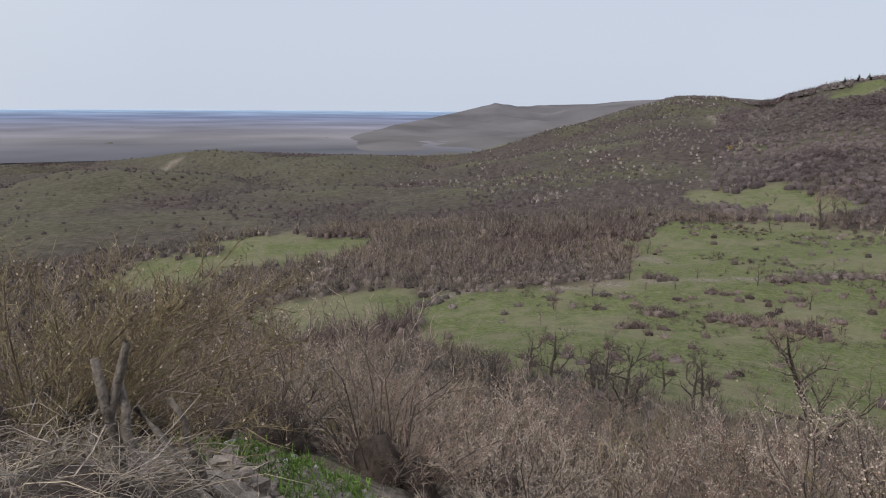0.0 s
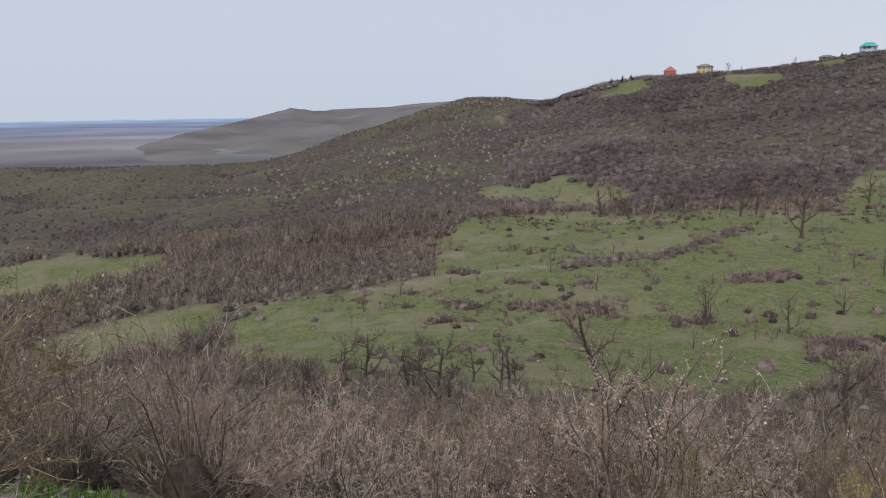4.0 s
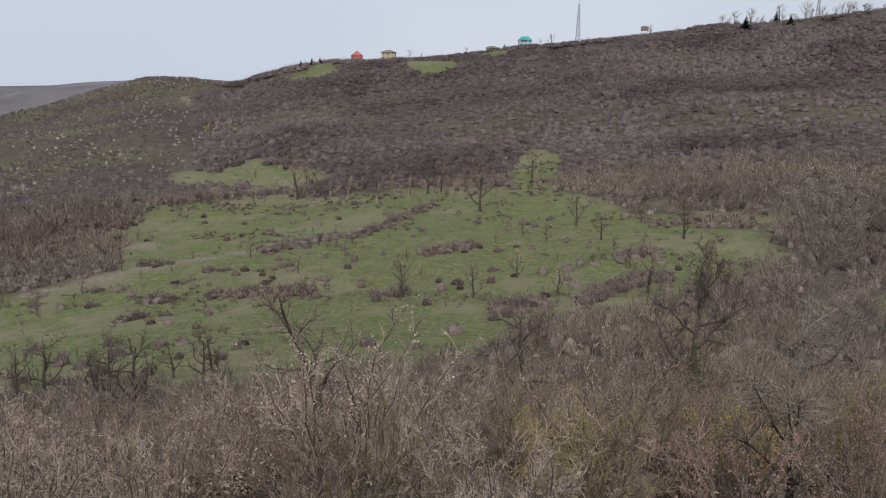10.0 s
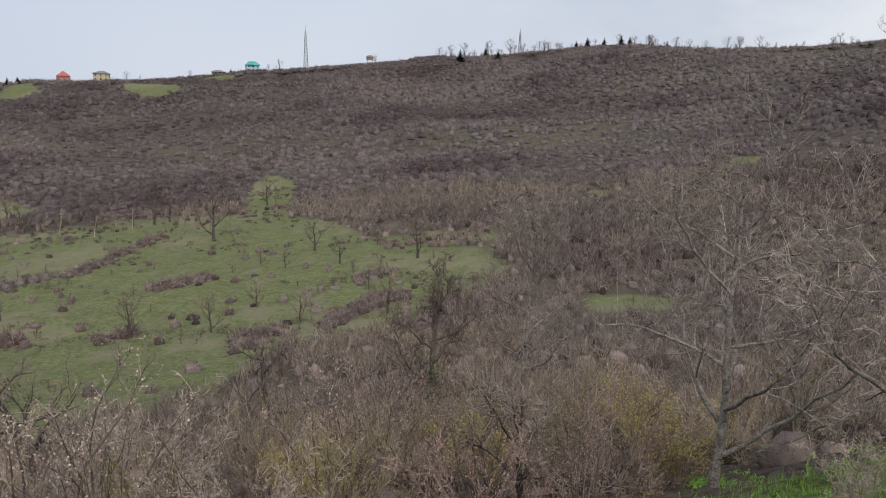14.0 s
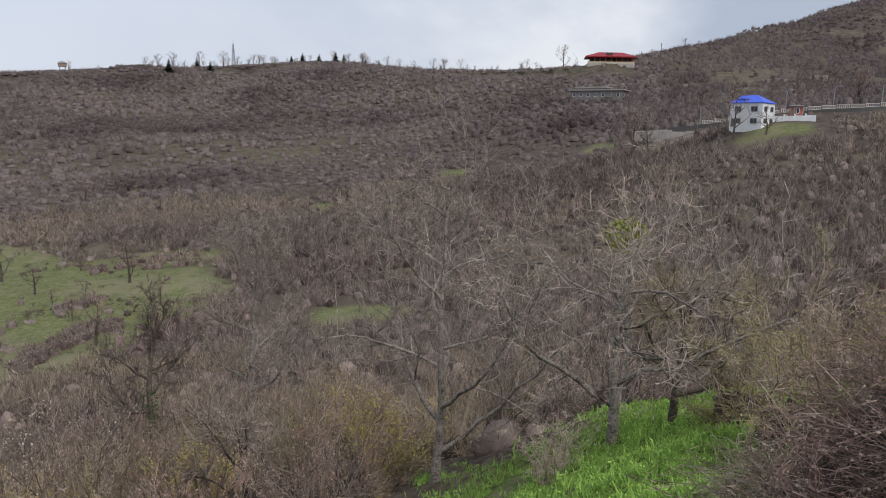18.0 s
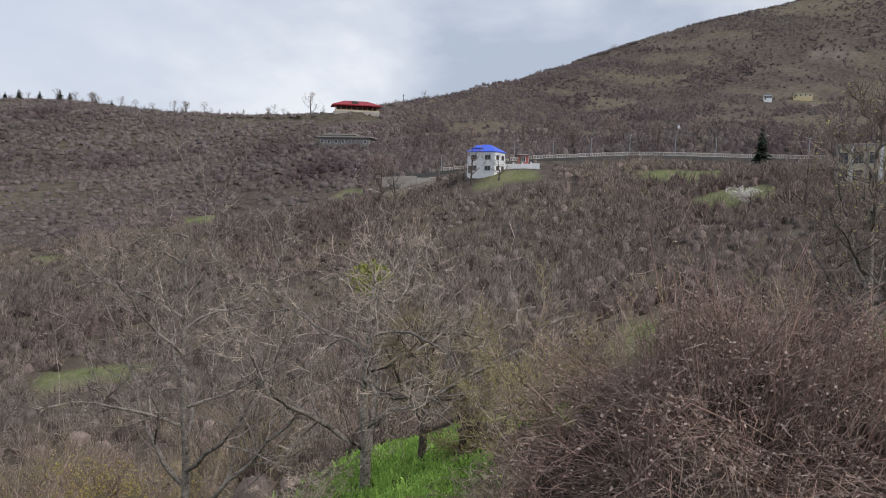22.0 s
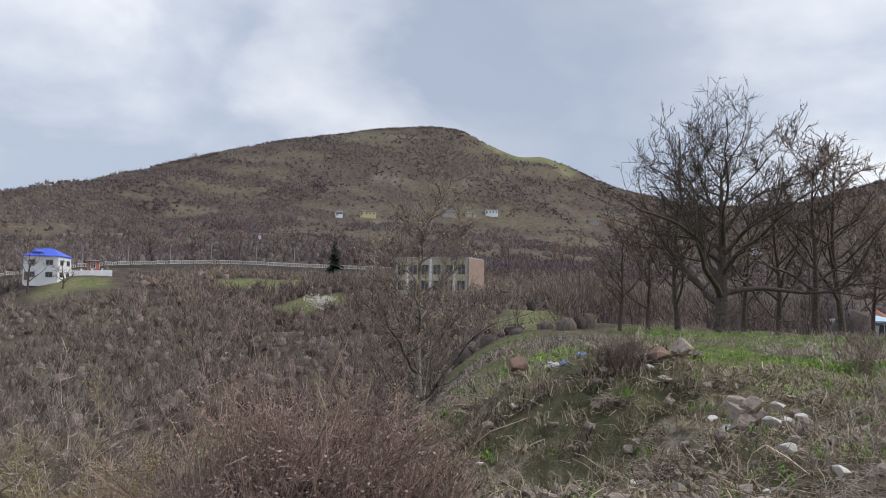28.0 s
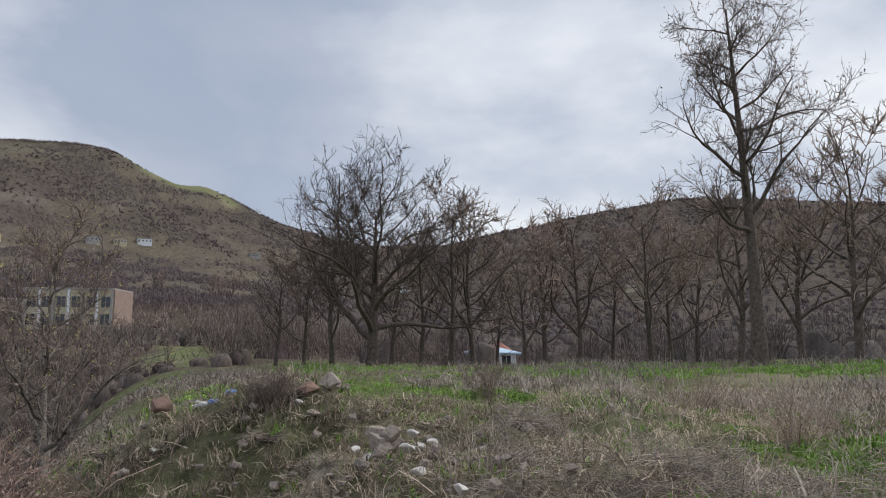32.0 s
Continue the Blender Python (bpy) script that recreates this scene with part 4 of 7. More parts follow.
def brushwood(name, label, x, y, tall, wide, tone, primaries, shoots, blade, seed, category="brush", kind="stuff", material=None, reach=.34, lifted=0.0, core=0.0):
    """Far brush: each clump a rounded spray of slender stems and shoots, all in one mesh."""
    g = np.random.RandomState(seed)
    n = len(x)
    base = np.stack([x, y, height(x, y) - .1], 1)[:, None, :]
    size = np.stack([wide * .5, wide * .5, tall], 1)[:, None, :]

    def dome(k):
        a, q = g.uniform(0, 6.283, (n, k)), np.sqrt(g.uniform(0, 1, (n, k)))
        return np.stack([np.cos(a) * q, np.sin(a) * q, lifted + (1 - lifted) * np.sqrt(1 - .9 * q ** 2)], -1)

    tip = dome(primaries) * size * g.uniform(.75, 1.0, (n, primaries, 1))
    root = base + tip * np.array([.22, .22, 0])
    starts, ends, widths = [root], [base + tip], [np.broadcast_to(blade[:, None] * .8, (n, primaries))]
    if shoots:
        d0 = dome(shoots)
        inner = g.uniform(.25, .75, (n, shoots, 1))
        s0 = base + d0 * size * inner
        d = d0 * size
        d /= np.linalg.norm(d, axis=-1, keepdims=True) + 1e-6
        d = d * .9 + g.normal(0, .36, (n, shoots, 3)) + np.array([0, 0, .12])
        d /= np.linalg.norm(d, axis=-1, keepdims=True) + 1e-6
        s1 = s0 + d * ((tall + wide * .5)[:, None, None] * .5 * reach * g.uniform(.6, 1.25, (n, shoots, 1)))
        s1[..., 2] = np.maximum(s1[..., 2], base[..., 2] + .1)
        starts.append(s0), ends.append(s1), widths.append(np.broadcast_to(blade[:, None], (n, shoots)))
    s, e, w = np.concatenate(starts, 1), np.concatenate(ends, 1), np.concatenate(widths, 1)
    side = g.normal(0, 1, s.shape)
    side /= np.linalg.norm(side, axis=-1, keepdims=True)
    verts = np.stack([s + side * w[..., None] * .5, s - side * w[..., None] * .5, e], 2).reshape(-1, 3)
    faces = np.arange(len(verts)).reshape(-1, 3)
    tones = np.repeat(np.broadcast_to(tone[:, None], (n, s.shape[1])).ravel(), 3)
    if core:      # the dense, ragged heart of each clump, toned down for the shade inside
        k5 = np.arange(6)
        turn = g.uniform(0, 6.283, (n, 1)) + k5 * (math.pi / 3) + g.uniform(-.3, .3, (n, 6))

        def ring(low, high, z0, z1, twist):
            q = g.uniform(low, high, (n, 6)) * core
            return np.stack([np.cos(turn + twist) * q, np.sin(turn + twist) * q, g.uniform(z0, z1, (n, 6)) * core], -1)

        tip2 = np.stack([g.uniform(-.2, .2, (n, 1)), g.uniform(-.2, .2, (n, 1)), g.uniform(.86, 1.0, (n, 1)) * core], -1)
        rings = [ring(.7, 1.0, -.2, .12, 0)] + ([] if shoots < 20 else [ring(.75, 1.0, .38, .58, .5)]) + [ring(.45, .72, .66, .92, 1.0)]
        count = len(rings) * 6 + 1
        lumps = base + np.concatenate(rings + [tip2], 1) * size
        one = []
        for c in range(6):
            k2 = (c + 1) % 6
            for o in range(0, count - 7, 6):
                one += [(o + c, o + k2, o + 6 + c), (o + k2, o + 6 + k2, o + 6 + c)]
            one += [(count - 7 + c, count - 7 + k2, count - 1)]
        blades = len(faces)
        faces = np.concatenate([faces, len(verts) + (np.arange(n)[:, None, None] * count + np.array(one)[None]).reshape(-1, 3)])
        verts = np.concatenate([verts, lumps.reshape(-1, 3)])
        # tones carry the light: shoots raised, hearts cut by a third for inner shade
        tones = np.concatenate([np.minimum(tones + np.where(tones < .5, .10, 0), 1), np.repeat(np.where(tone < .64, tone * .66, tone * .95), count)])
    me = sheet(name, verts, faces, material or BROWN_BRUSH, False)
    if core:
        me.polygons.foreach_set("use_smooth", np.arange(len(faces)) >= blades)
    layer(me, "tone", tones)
    return tagged(new(name, me), label, category, kind=kind)


def scatter(count, b0, b1, r0, r1, seed, keep):
    """Random places between two bearings and distances, even over the ground, kept where keep(x, y, b, r) is high."""
    g = np.random.RandomState(seed)
    b, r = g.uniform(b1, b0, count), np.sqrt(g.uniform(r0 ** 2, r1 ** 2, count))
    x, y = -np.sin(np.radians(b)) * r, np.cos(np.radians(b)) * r
    ok = g.rand(count) < keep(x, y, b, r)
    return x[ok], y[ok], b[ok], r[ok], g


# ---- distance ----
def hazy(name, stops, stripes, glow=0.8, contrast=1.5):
    """Land so far off that the air lights it: haze put into the colour by distance and a glow, with faint stripes of
    fields.
    """
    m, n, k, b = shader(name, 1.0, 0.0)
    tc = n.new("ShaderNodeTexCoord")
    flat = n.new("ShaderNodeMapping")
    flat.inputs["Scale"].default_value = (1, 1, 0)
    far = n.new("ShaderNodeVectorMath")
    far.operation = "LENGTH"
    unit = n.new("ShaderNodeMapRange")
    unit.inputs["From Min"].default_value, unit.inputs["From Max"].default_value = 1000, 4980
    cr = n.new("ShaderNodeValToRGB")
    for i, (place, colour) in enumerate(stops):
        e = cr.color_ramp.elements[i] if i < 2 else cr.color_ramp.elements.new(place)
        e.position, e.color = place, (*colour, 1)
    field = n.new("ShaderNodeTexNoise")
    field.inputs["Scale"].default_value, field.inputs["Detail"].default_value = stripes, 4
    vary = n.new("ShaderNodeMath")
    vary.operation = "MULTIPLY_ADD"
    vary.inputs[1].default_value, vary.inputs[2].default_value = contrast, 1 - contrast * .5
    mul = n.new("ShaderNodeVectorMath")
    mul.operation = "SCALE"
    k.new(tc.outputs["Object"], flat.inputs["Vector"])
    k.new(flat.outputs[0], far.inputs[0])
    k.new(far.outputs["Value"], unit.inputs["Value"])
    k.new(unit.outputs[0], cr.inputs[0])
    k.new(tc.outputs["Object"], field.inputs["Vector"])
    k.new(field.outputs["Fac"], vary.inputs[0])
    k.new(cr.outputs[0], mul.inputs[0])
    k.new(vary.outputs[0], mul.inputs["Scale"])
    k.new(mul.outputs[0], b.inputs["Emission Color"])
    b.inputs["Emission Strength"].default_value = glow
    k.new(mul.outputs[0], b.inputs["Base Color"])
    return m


def polar_sheet(name, b0, b1, nb, radii, z_of, material):
    bb = np.radians(np.linspace(b0, b1, nb))
    B, Q = np.meshgrid(bb, radii, indexing="ij")
    px, py = -np.sin(B) * Q, np.cos(B) * Q
    i = np.arange(B.size).reshape(B.shape)
    qq = np.stack([i[:-1, :-1], i[1:, :-1], i[1:, 1:], i[:-1, 1:]], -1).reshape(-1, 4)
    return sheet(name, np.stack([px.ravel(), py.ravel(), z_of(np.degrees(B), Q, px, py).ravel()], 1), qq, material)


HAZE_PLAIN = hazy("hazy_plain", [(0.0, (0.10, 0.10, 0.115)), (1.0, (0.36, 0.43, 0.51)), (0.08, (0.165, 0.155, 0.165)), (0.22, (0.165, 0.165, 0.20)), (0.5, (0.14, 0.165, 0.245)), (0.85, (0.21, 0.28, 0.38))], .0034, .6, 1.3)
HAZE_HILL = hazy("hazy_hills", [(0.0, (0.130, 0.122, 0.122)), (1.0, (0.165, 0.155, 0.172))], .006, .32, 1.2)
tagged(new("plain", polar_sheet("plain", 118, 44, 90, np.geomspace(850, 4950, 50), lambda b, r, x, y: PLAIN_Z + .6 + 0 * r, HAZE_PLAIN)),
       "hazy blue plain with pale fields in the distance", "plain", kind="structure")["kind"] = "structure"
FAR_B = (90, 87, 84.5, 81.5, 78, 75.7, 73.9, 72, 70, 66.7, 64.3, 61.8, 58, 55, 52, 46)
FAR_E = (-4.2, -3.3, -2.65, -1.75, -1.05, -.5, -.06, -.3, -.15, -.05, .2, .35, .55, .35, .1, -.5)


def far_ridge_z(b, r, x, y):
    away = np.interp(-b, (-90, -87, -84.5, -81.5, -78, -75, -70, -44), (1150, 1200, 1330, 1600, 1950, 2300, 2500, 2500))
    top = 1.6 + away * np.tan(np.radians(np.interp(-b, [-q for q in FAR_B], FAR_E)))
    s = np.clip(1 - np.abs(r - away) / np.where(r < away, away * .66, 700), 0, 1)
    gully = np.abs(fractal(x, y, 260, 4) - .5) * 4.2
    low = PLAIN_Z - 4
    return low + np.maximum(top - low, 0) * (s ** .8 * (1 - .75 * np.clip(1 - gully, 0, 1) * np.clip((1 - s) * 3, 0, 1)))


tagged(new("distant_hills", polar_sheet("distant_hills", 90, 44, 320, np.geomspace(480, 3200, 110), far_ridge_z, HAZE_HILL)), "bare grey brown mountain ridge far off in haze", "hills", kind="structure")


# ---- brush on the far slopes ----
def crest_at(b):
    return np.interp(b, BEARINGS, crest_r)


def field_scrub(x, y):
    """Brown patches of low brush and hedge lines inside the meadows."""
    u = x * .55 + y * .2
    return np.clip((fractal(u, y - x * .25, 17, 4) - .54) * 14, 0, 1)


def sight(bearing, up, r0=150.0):
    """The first distance at which the ground rises to that many degrees above eye level."""
    rs = np.arange(r0, 1000, 2.0)
    zs = height(-np.sin(radians(bearing)) * rs, np.cos(radians(bearing)) * rs, False)
    hit = np.nonzero((zs - 1.6) / rs >= math.tan(radians(up)))[0]
    return float(rs[hit[0]]) if len(hit) else 600.0


def road_r(b):
    return np.interp(-np.asarray(b), (17, 22, 30, 40, 48, 57), (262, 243, 232, 228, 232, 246))


HILL_HOUSES = [(b, sight(b, up), w, wall) for b, up, w, wall in ((-51.6, 7.35, 11, CONCRETE), (-53.3, 7.35, 9, CREAM_WALL), (-54.9, 7.35, 11, WHITE_WALL), (-45.4, 6.9, 12, YELLOW_WALL), (-43.2, 6.7, 5, WHITE_WALL),
                                                                (-62.6, 6.6, 10, CONCRETE), (-74.0, 4.6, 9, WHITE_WALL), (-91, 4.5, 8, CREAM_WALL))]


def clearing(b, r):
    """0 where the ground is kept open: along the road, on the building plot and before the houses."""
    keep = 1 - .93 * between(b, -52, -19, .5) * between(r, road_r(b) - 16, road_r(b) + 9, 2)
    keep = keep * (1 - .95 * between(b, -22, -14.5, .5) * between(r, 226, 262, 3)) * (1 - between(b, -28.5, -21.5, .5) * between(r, 192, 224, 2))
    keep = keep * (1 - .95 * between(b, -15.5, -10.5, .5) * between(r, 395, 440, 3)) * (1 - between(b, -55, -47.5, .5) * between(r, 148, 172, 2))
    for hb, hr, w, wall in HILL_HOUSES:
        keep = keep * (1 - between(b, hb - 1.1, hb + 1.1, .3) * between(r, hr - 34, hr + 8, 4))
    return keep


# ridge with the houses
x, y, b, r, g = scatter(27000, 58, -17, 225, 640, 11, lambda x, y, b, r: (r < crest_at(b) * 1.01) * (1 - meadow(x, y)) * clearing(b, r) * np.clip(.70 + (fractal(x, y, 50, 4) - .38) * 4, .36, 1))
big = np.clip((fractal(x, y, 90, 3) - .3) * 2.2, 0, 1)
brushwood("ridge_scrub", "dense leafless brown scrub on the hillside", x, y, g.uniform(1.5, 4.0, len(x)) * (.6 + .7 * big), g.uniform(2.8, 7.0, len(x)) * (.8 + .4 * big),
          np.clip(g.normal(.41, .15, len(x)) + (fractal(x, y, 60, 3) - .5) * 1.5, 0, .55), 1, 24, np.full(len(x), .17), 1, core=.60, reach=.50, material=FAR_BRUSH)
# rounded hill with blossoming shrubs
# beyond bearing 76 scrub thickens in the gullies and darkens them in place of shading
x, y, b, r, g = scatter(26000, 112, 54, 140, 800, 12, lambda x, y, b, r: (r < crest_at(b) * 1.01) * (1 - meadow(x, y)) * clearing(b, r) * np.clip(.5 + (fractal(x, y, 45, 4) - .44) * 5, .10, 1) * np.where((b > 76) & (r > 240), np.clip(1.5 - np.abs(fractal(x, y, 150, 3) - .5) * 16, .12, 1), 1))
tone = np.clip(g.normal(.23, .07, len(x)) + (fractal(x, y, 70, 3) - .5) * .5 - np.clip((b - 70) / 12, 0, 1) * .12, 0, .45)
bloom = (g.rand(len(x)) < .22) & (b < 82) & (r > 270) & (r < 720) & (fractal(x, y, 130, 2) > .33)
tone[bloom] = g.uniform(.66, .98, bloom.sum())
wide = np.where(bloom, g.uniform(1.8, 3.2, len(x)), g.uniform(1.8, 4.6, len(x)))
brushwood("blossom_hill_scrub", "leafless scrub dotted with pale cream blossoming shrubs", x, y, np.where(bloom, wide * .62, g.uniform(.8, 2.4, len(x))), wide, tone, 1, 13, np.where(bloom, .36, .20), 2, core=.55, reach=.55, material=FAR_BRUSH)
# big hill
x, y, b, r, g = scatter(46000, -14, -68, 225, 1000, 13, lambda x, y, b, r: (r < crest_at(b) * 1.005) * (1 - meadow(x, y)) * clearing(b, r) * np.clip(.75 + (fractal(x, y, 60, 4) - .42) * 5, .12, 1)
                        * (1 - .85 * bands(x, y)) * np.where(r > 420, np.clip(1.9 - 1.1 * r / crest_at(b) - .5 * between(b, -66, -46, 6), .62, 1), 1))
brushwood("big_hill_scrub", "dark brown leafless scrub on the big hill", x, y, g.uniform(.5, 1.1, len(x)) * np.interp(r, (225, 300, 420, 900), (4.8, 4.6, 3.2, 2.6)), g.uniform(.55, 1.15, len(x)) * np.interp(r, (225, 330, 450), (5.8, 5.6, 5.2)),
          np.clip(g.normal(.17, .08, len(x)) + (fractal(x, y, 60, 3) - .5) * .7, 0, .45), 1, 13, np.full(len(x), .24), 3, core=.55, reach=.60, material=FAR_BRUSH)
# woods and hill beyond the terrace
x, y, b, r, g = scatter(10000, -63, -114, 62, 940, 14, lambda x, y, b, r: (r < crest_at(b) * 1.01) * (1 - meadow(x, y)) * clearing(b, r) * np.clip(.6 + (fractal(x, y, 60, 4) - .42) * 4, .1, 1))
brushwood("far_hill_scrub", "brown purple leafless woods on the far hill", x, y, g.uniform(2, 5, len(x)), g.uniform(5, 10, len(x)), np.clip(g.normal(.10, .07, len(x)), 0, .4), 1, 9, np.full(len(x), .15), 4, core=.6, reach=.5, material=FAR_BRUSH)
x, y, b, r, g = scatter(1000, -60, -114, 64, 150, 24, lambda x, y, b, r: 1 - between(b, -84, -79.4, .6) * (r < 104))
brushwood("village_wood", "brown leafless wood behind the terrace", x, y, g.uniform(3, 7.5, len(x)), g.uniform(3, 5, len(x)), np.clip(g.normal(.28, .10, len(x)), 0, .5), 6, 58, np.full(len(x), .07), 14, reach=.45)
# valley thickets, far and near
x, y, b, r, g = scatter(17000, 112, -63, 60, 235, 15, lambda x, y, b, r: clearing(b, r) * np.clip(1 - meadow(x, y) * 1.5, 0, 1) * np.clip(.9 + (fractal(x, y, 26, 4) - .42) * 5, .6, 1))
# tone lowered past bearing -12, for the shadow on that side
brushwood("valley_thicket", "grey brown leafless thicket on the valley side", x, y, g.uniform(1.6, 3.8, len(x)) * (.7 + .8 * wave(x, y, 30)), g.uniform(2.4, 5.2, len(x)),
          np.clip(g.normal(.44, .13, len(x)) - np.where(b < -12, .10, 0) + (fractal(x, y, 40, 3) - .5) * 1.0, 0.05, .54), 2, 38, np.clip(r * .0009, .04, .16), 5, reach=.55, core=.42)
x, y, b, r, g = scatter(4000, 112, -52, 18, 78, 25, lambda x, y, b, r: clearing(b, r) * np.clip(1 - meadow(x, y) * 1.5, 0, 1) * np.clip(.65 + (fractal(x, y, 20, 4) - .42) * 5, .25, 1))
# tone lowered past bearing -5, for the shadow on that slope
brushwood("slope_thicket", "grey brown leafless thicket below the terrace", x, y, g.uniform(1.0, 3.0, len(x)), g.uniform(1.8, 3.6, len(x)),
          np.clip(g.normal(.47, .17, len(x)) - np.where(b < -5, .16, 0) + (fractal(x, y, 20, 3) - .5) * .6, 0, .57), 4, 66, np.clip(r * .0010, .025, .08), 15, reach=.50, core=.36)
# low brush in the meadows
x, y, b, r, g = scatter(12000, 80, 12, 62, 290, 16, lambda x, y, b, r: (meadow(x, y) > .3) * (field_scrub(x, y) * .7 + .05 * (fractal(x, y, 40, 3) > .45)))
brushwood("meadow_scrub", "low reddish brown brush patches in the meadow", x, y, g.uniform(.35, 1.2, len(x)), g.uniform(1.0, 3.0, len(x)), np.clip(g.normal(.16, .1, len(x)), 0, .5), 8, 26,
          np.clip(r * .0008, .04, .2), 6)
x, y, b, r, g = scatter(60000, 104, 12, 50, 300, 17, lambda x, y, b, r: (meadow(x, y) > .4) * np.clip(.25 + (fractal(x, y, 9, 3) - .45) * 4, .05, .8))
brushwood("meadow_tussocks", "low green and straw coloured grass tussocks", x, y, g.uniform(.08, .28, len(x)), g.uniform(.3, 1.0, len(x)), g.rand(len(x)), 4, 0, np.clip(r * .0009, .05, .2), 18, "grass", material=GRASS)
x, y, b, r, g = scatter(16000, 104, 12, 50, 300, 19, lambda x, y, b, r: (meadow(x, y) > .4) * np.clip((fractal(x, y, 12, 3) - .48) * 5, .02, .7))
brushwood("meadow_straw", "dry grass tussocks in the meadow", x, y, g.uniform(.08, .3, len(x)), g.uniform(.3, .9, len(x)), g.rand(len(x)), 4, 0, np.clip(r * .0009, .05, .18), 20, "grass", material=STRAW)
# hedges and bramble banks across the meadows: bearing, distance at both ends, and breadth
g = np.random.RandomState(61)
hx, hy = [], []
for b0, r0, b1, r1, broad, many in ((53.7, 142, 45.9, 151, 2.2, 60), (45.9, 151, 40.4, 187, 4.5, 120), (41.4, 128, 36.8, 131, 3, 60), (57.5, 110, 49.5, 105, 2, 70), (70, 140, 60, 138, 2, 60), (35.6, 86, 31.5, 90, 3, 60),
                                    (26.2, 120, 23, 125, 2, 34), (33, 221, 31, 218, 3, 26), (29, 92, 22, 112, 4, 110), (81, 176, 64, 182, 14, 420), (78, 150, 71, 146, 7, 160), (80, 118, 72, 141, 2, 16), (45, 98, 42, 100, 2, 14),
                                    (62, 112, 60, 110, 1.6, 18), (64, 100, 62, 101, 1.4, 14), (58, 128, 56, 127, 1, 9), (24, 150, 16, 166, 2.5, 70), (28, 230, 15, 190, 8, 170)):
    f = g.rand(many)
    bb, qq = b0 + (b1 - b0) * f, r0 + (r1 - r0) * f + g.normal(0, broad * .6, many)
    hx.append(-np.sin(np.radians(bb)) * qq), hy.append(np.cos(np.radians(bb)) * qq)
lone_x, lone_y, _, _, _ = scatter(1500, 80, 16, 60, 235, 66, lambda x, y, b, r: (meadow(x, y) > .5) * np.clip((fractal(x, y, 20, 3) - .42) * 3, .08, .8))
hx.append(lone_x), hy.append(lone_y)
x, y = np.concatenate(hx), np.concatenate(hy)
brushwood("hedge_brush", "dark reddish brown hedges and bramble banks in the meadow", x, y, g.uniform(.7, 1.9, len(x)), g.uniform(1.8, 3.8, len(x)), np.clip(g.normal(.30, .10, len(x)), .05, .5), 2, 46,
          np.full(len(x), .10), 16, reach=.42, core=.55)

# ---- trees of the meadow and the valley side: bearing, distance, height, kind ----
gnarled = [bare_tree(s, 5.0, .20, .22, 6, .72, .42, .07, 4, 4, .6, .015, bark=DARK_BARK, fine=DARK_TWIG, label="gnarled old leafless fruit tree in the meadow", name="fruit_tree") for s in (21, 22, 23)]
slender = [bare_tree(s, 6.5, .10, .25, 7, .36, .22, .25, 3, 4, .7, .014, fine=TWIG, label="slender leafless tree with upright branches", name="young_tree") for s in (31, 32)]
rounded = [bare_tree(s, 6.0, .18, .16, 7, .60, .28, .16, 4, 3, .9, .019, bark=DARK_BARK, fine=TWIG, label="rounded leafless tree with dense grey twigs", name="bare_tree") for s in (41, 42)]
pale = [bare_tree(45, 7.0, .10, .45, 6, .22, .2, .25, 3, 3, .4, .012, bark=PALE_TWIG, fine=PALE_TWIG, label="thin pale barked leafless tree", name="pale_tree")]
KINDS = {"g": gnarled, "s": slender, "r": rounded, "p": pale}
NOMINAL = {"g": 5.0, "s": 6.5, "r": 6.0, "p": 7.0}
used = set()
rng = random.Random(5)


def plant(kind, bearing, r, tall):
    pool = KINDS[kind]
    src = pool[rng.randrange(len(pool))]
    m = Matrix.Translation(at(bearing, r)) @ Matrix.Rotation(rng.uniform(0, 6.283), 4, "Z") @ Matrix.Scale(tall / NOMINAL[kind], 4)
    if src.name not in used:
        used.add(src.name)
        src.matrix_basis = m
        return src
    return copy_thing(src, m)


for kind, bearing, r, tall in (("g", 69.2, 60, 5.2), ("s", 64.5, 59, 5.8), ("g", 32.8, 38, 5.4), ("r", 21.5, 137, 8.8), ("r", 36.8, 173, 8.8), ("g", 29.4, 149, 6.5), ("g", 27.5, 134, 5.0),
                               ("s", 34.6, 142, 5.0), ("r", 37.2, 96, 3.6), ("r", 23.8, 96, 4.2), ("r", 42.8, 98, 4.2), ("r", 30.6, 97, 4.2), ("r", 33.8, 108, 3.0), ("p", 42.3, 205, 7), ("p", 40.2, 200, 7), ("p", 38.8, 205, 6),
                               ("p", 44.8, 200, 6), ("p", 58.5, 205, 6), ("p", 62, 170, 5)):
    plant(kind, bearing, r, tall)
for n in range(34):      # the row along the upper edge of the meadow
    bearing = 37 + 25 * n / 34 + rng.uniform(-.5, .5)
    plant("srpsrg"[n % 6], bearing, float(np.interp(bearing, (37, 43, 49, 56, 61), (212, 222, 215, 217, 212))) + rng.uniform(-9, 9), rng.uniform(3.6, 7.5))
for n in range(60):      # lone shrubs about the meadow
    plant("r", rng.uniform(18, 72), rng.uniform(78, 200), rng.uniform(1.2, 2.6))
for n in range(54):      # the rows along the top of the meadow and the valley brook
    spot = n % 4
    if spot == 0:
        plant("s", rng.uniform(32, 56), rng.uniform(190, 250), rng.uniform(4, 8))
    elif spot == 1:
        plant("r", rng.uniform(20, 56), rng.uniform(195, 280), rng.uniform(4, 7))
    elif spot == 2:
        plant("s", rng.uniform(62, 97), rng.uniform(60, 130), rng.uniform(3, 6))
    else:
        plant("g", rng.uniform(55, 78), rng.uniform(44, 62), rng.uniform(3, 4.5))

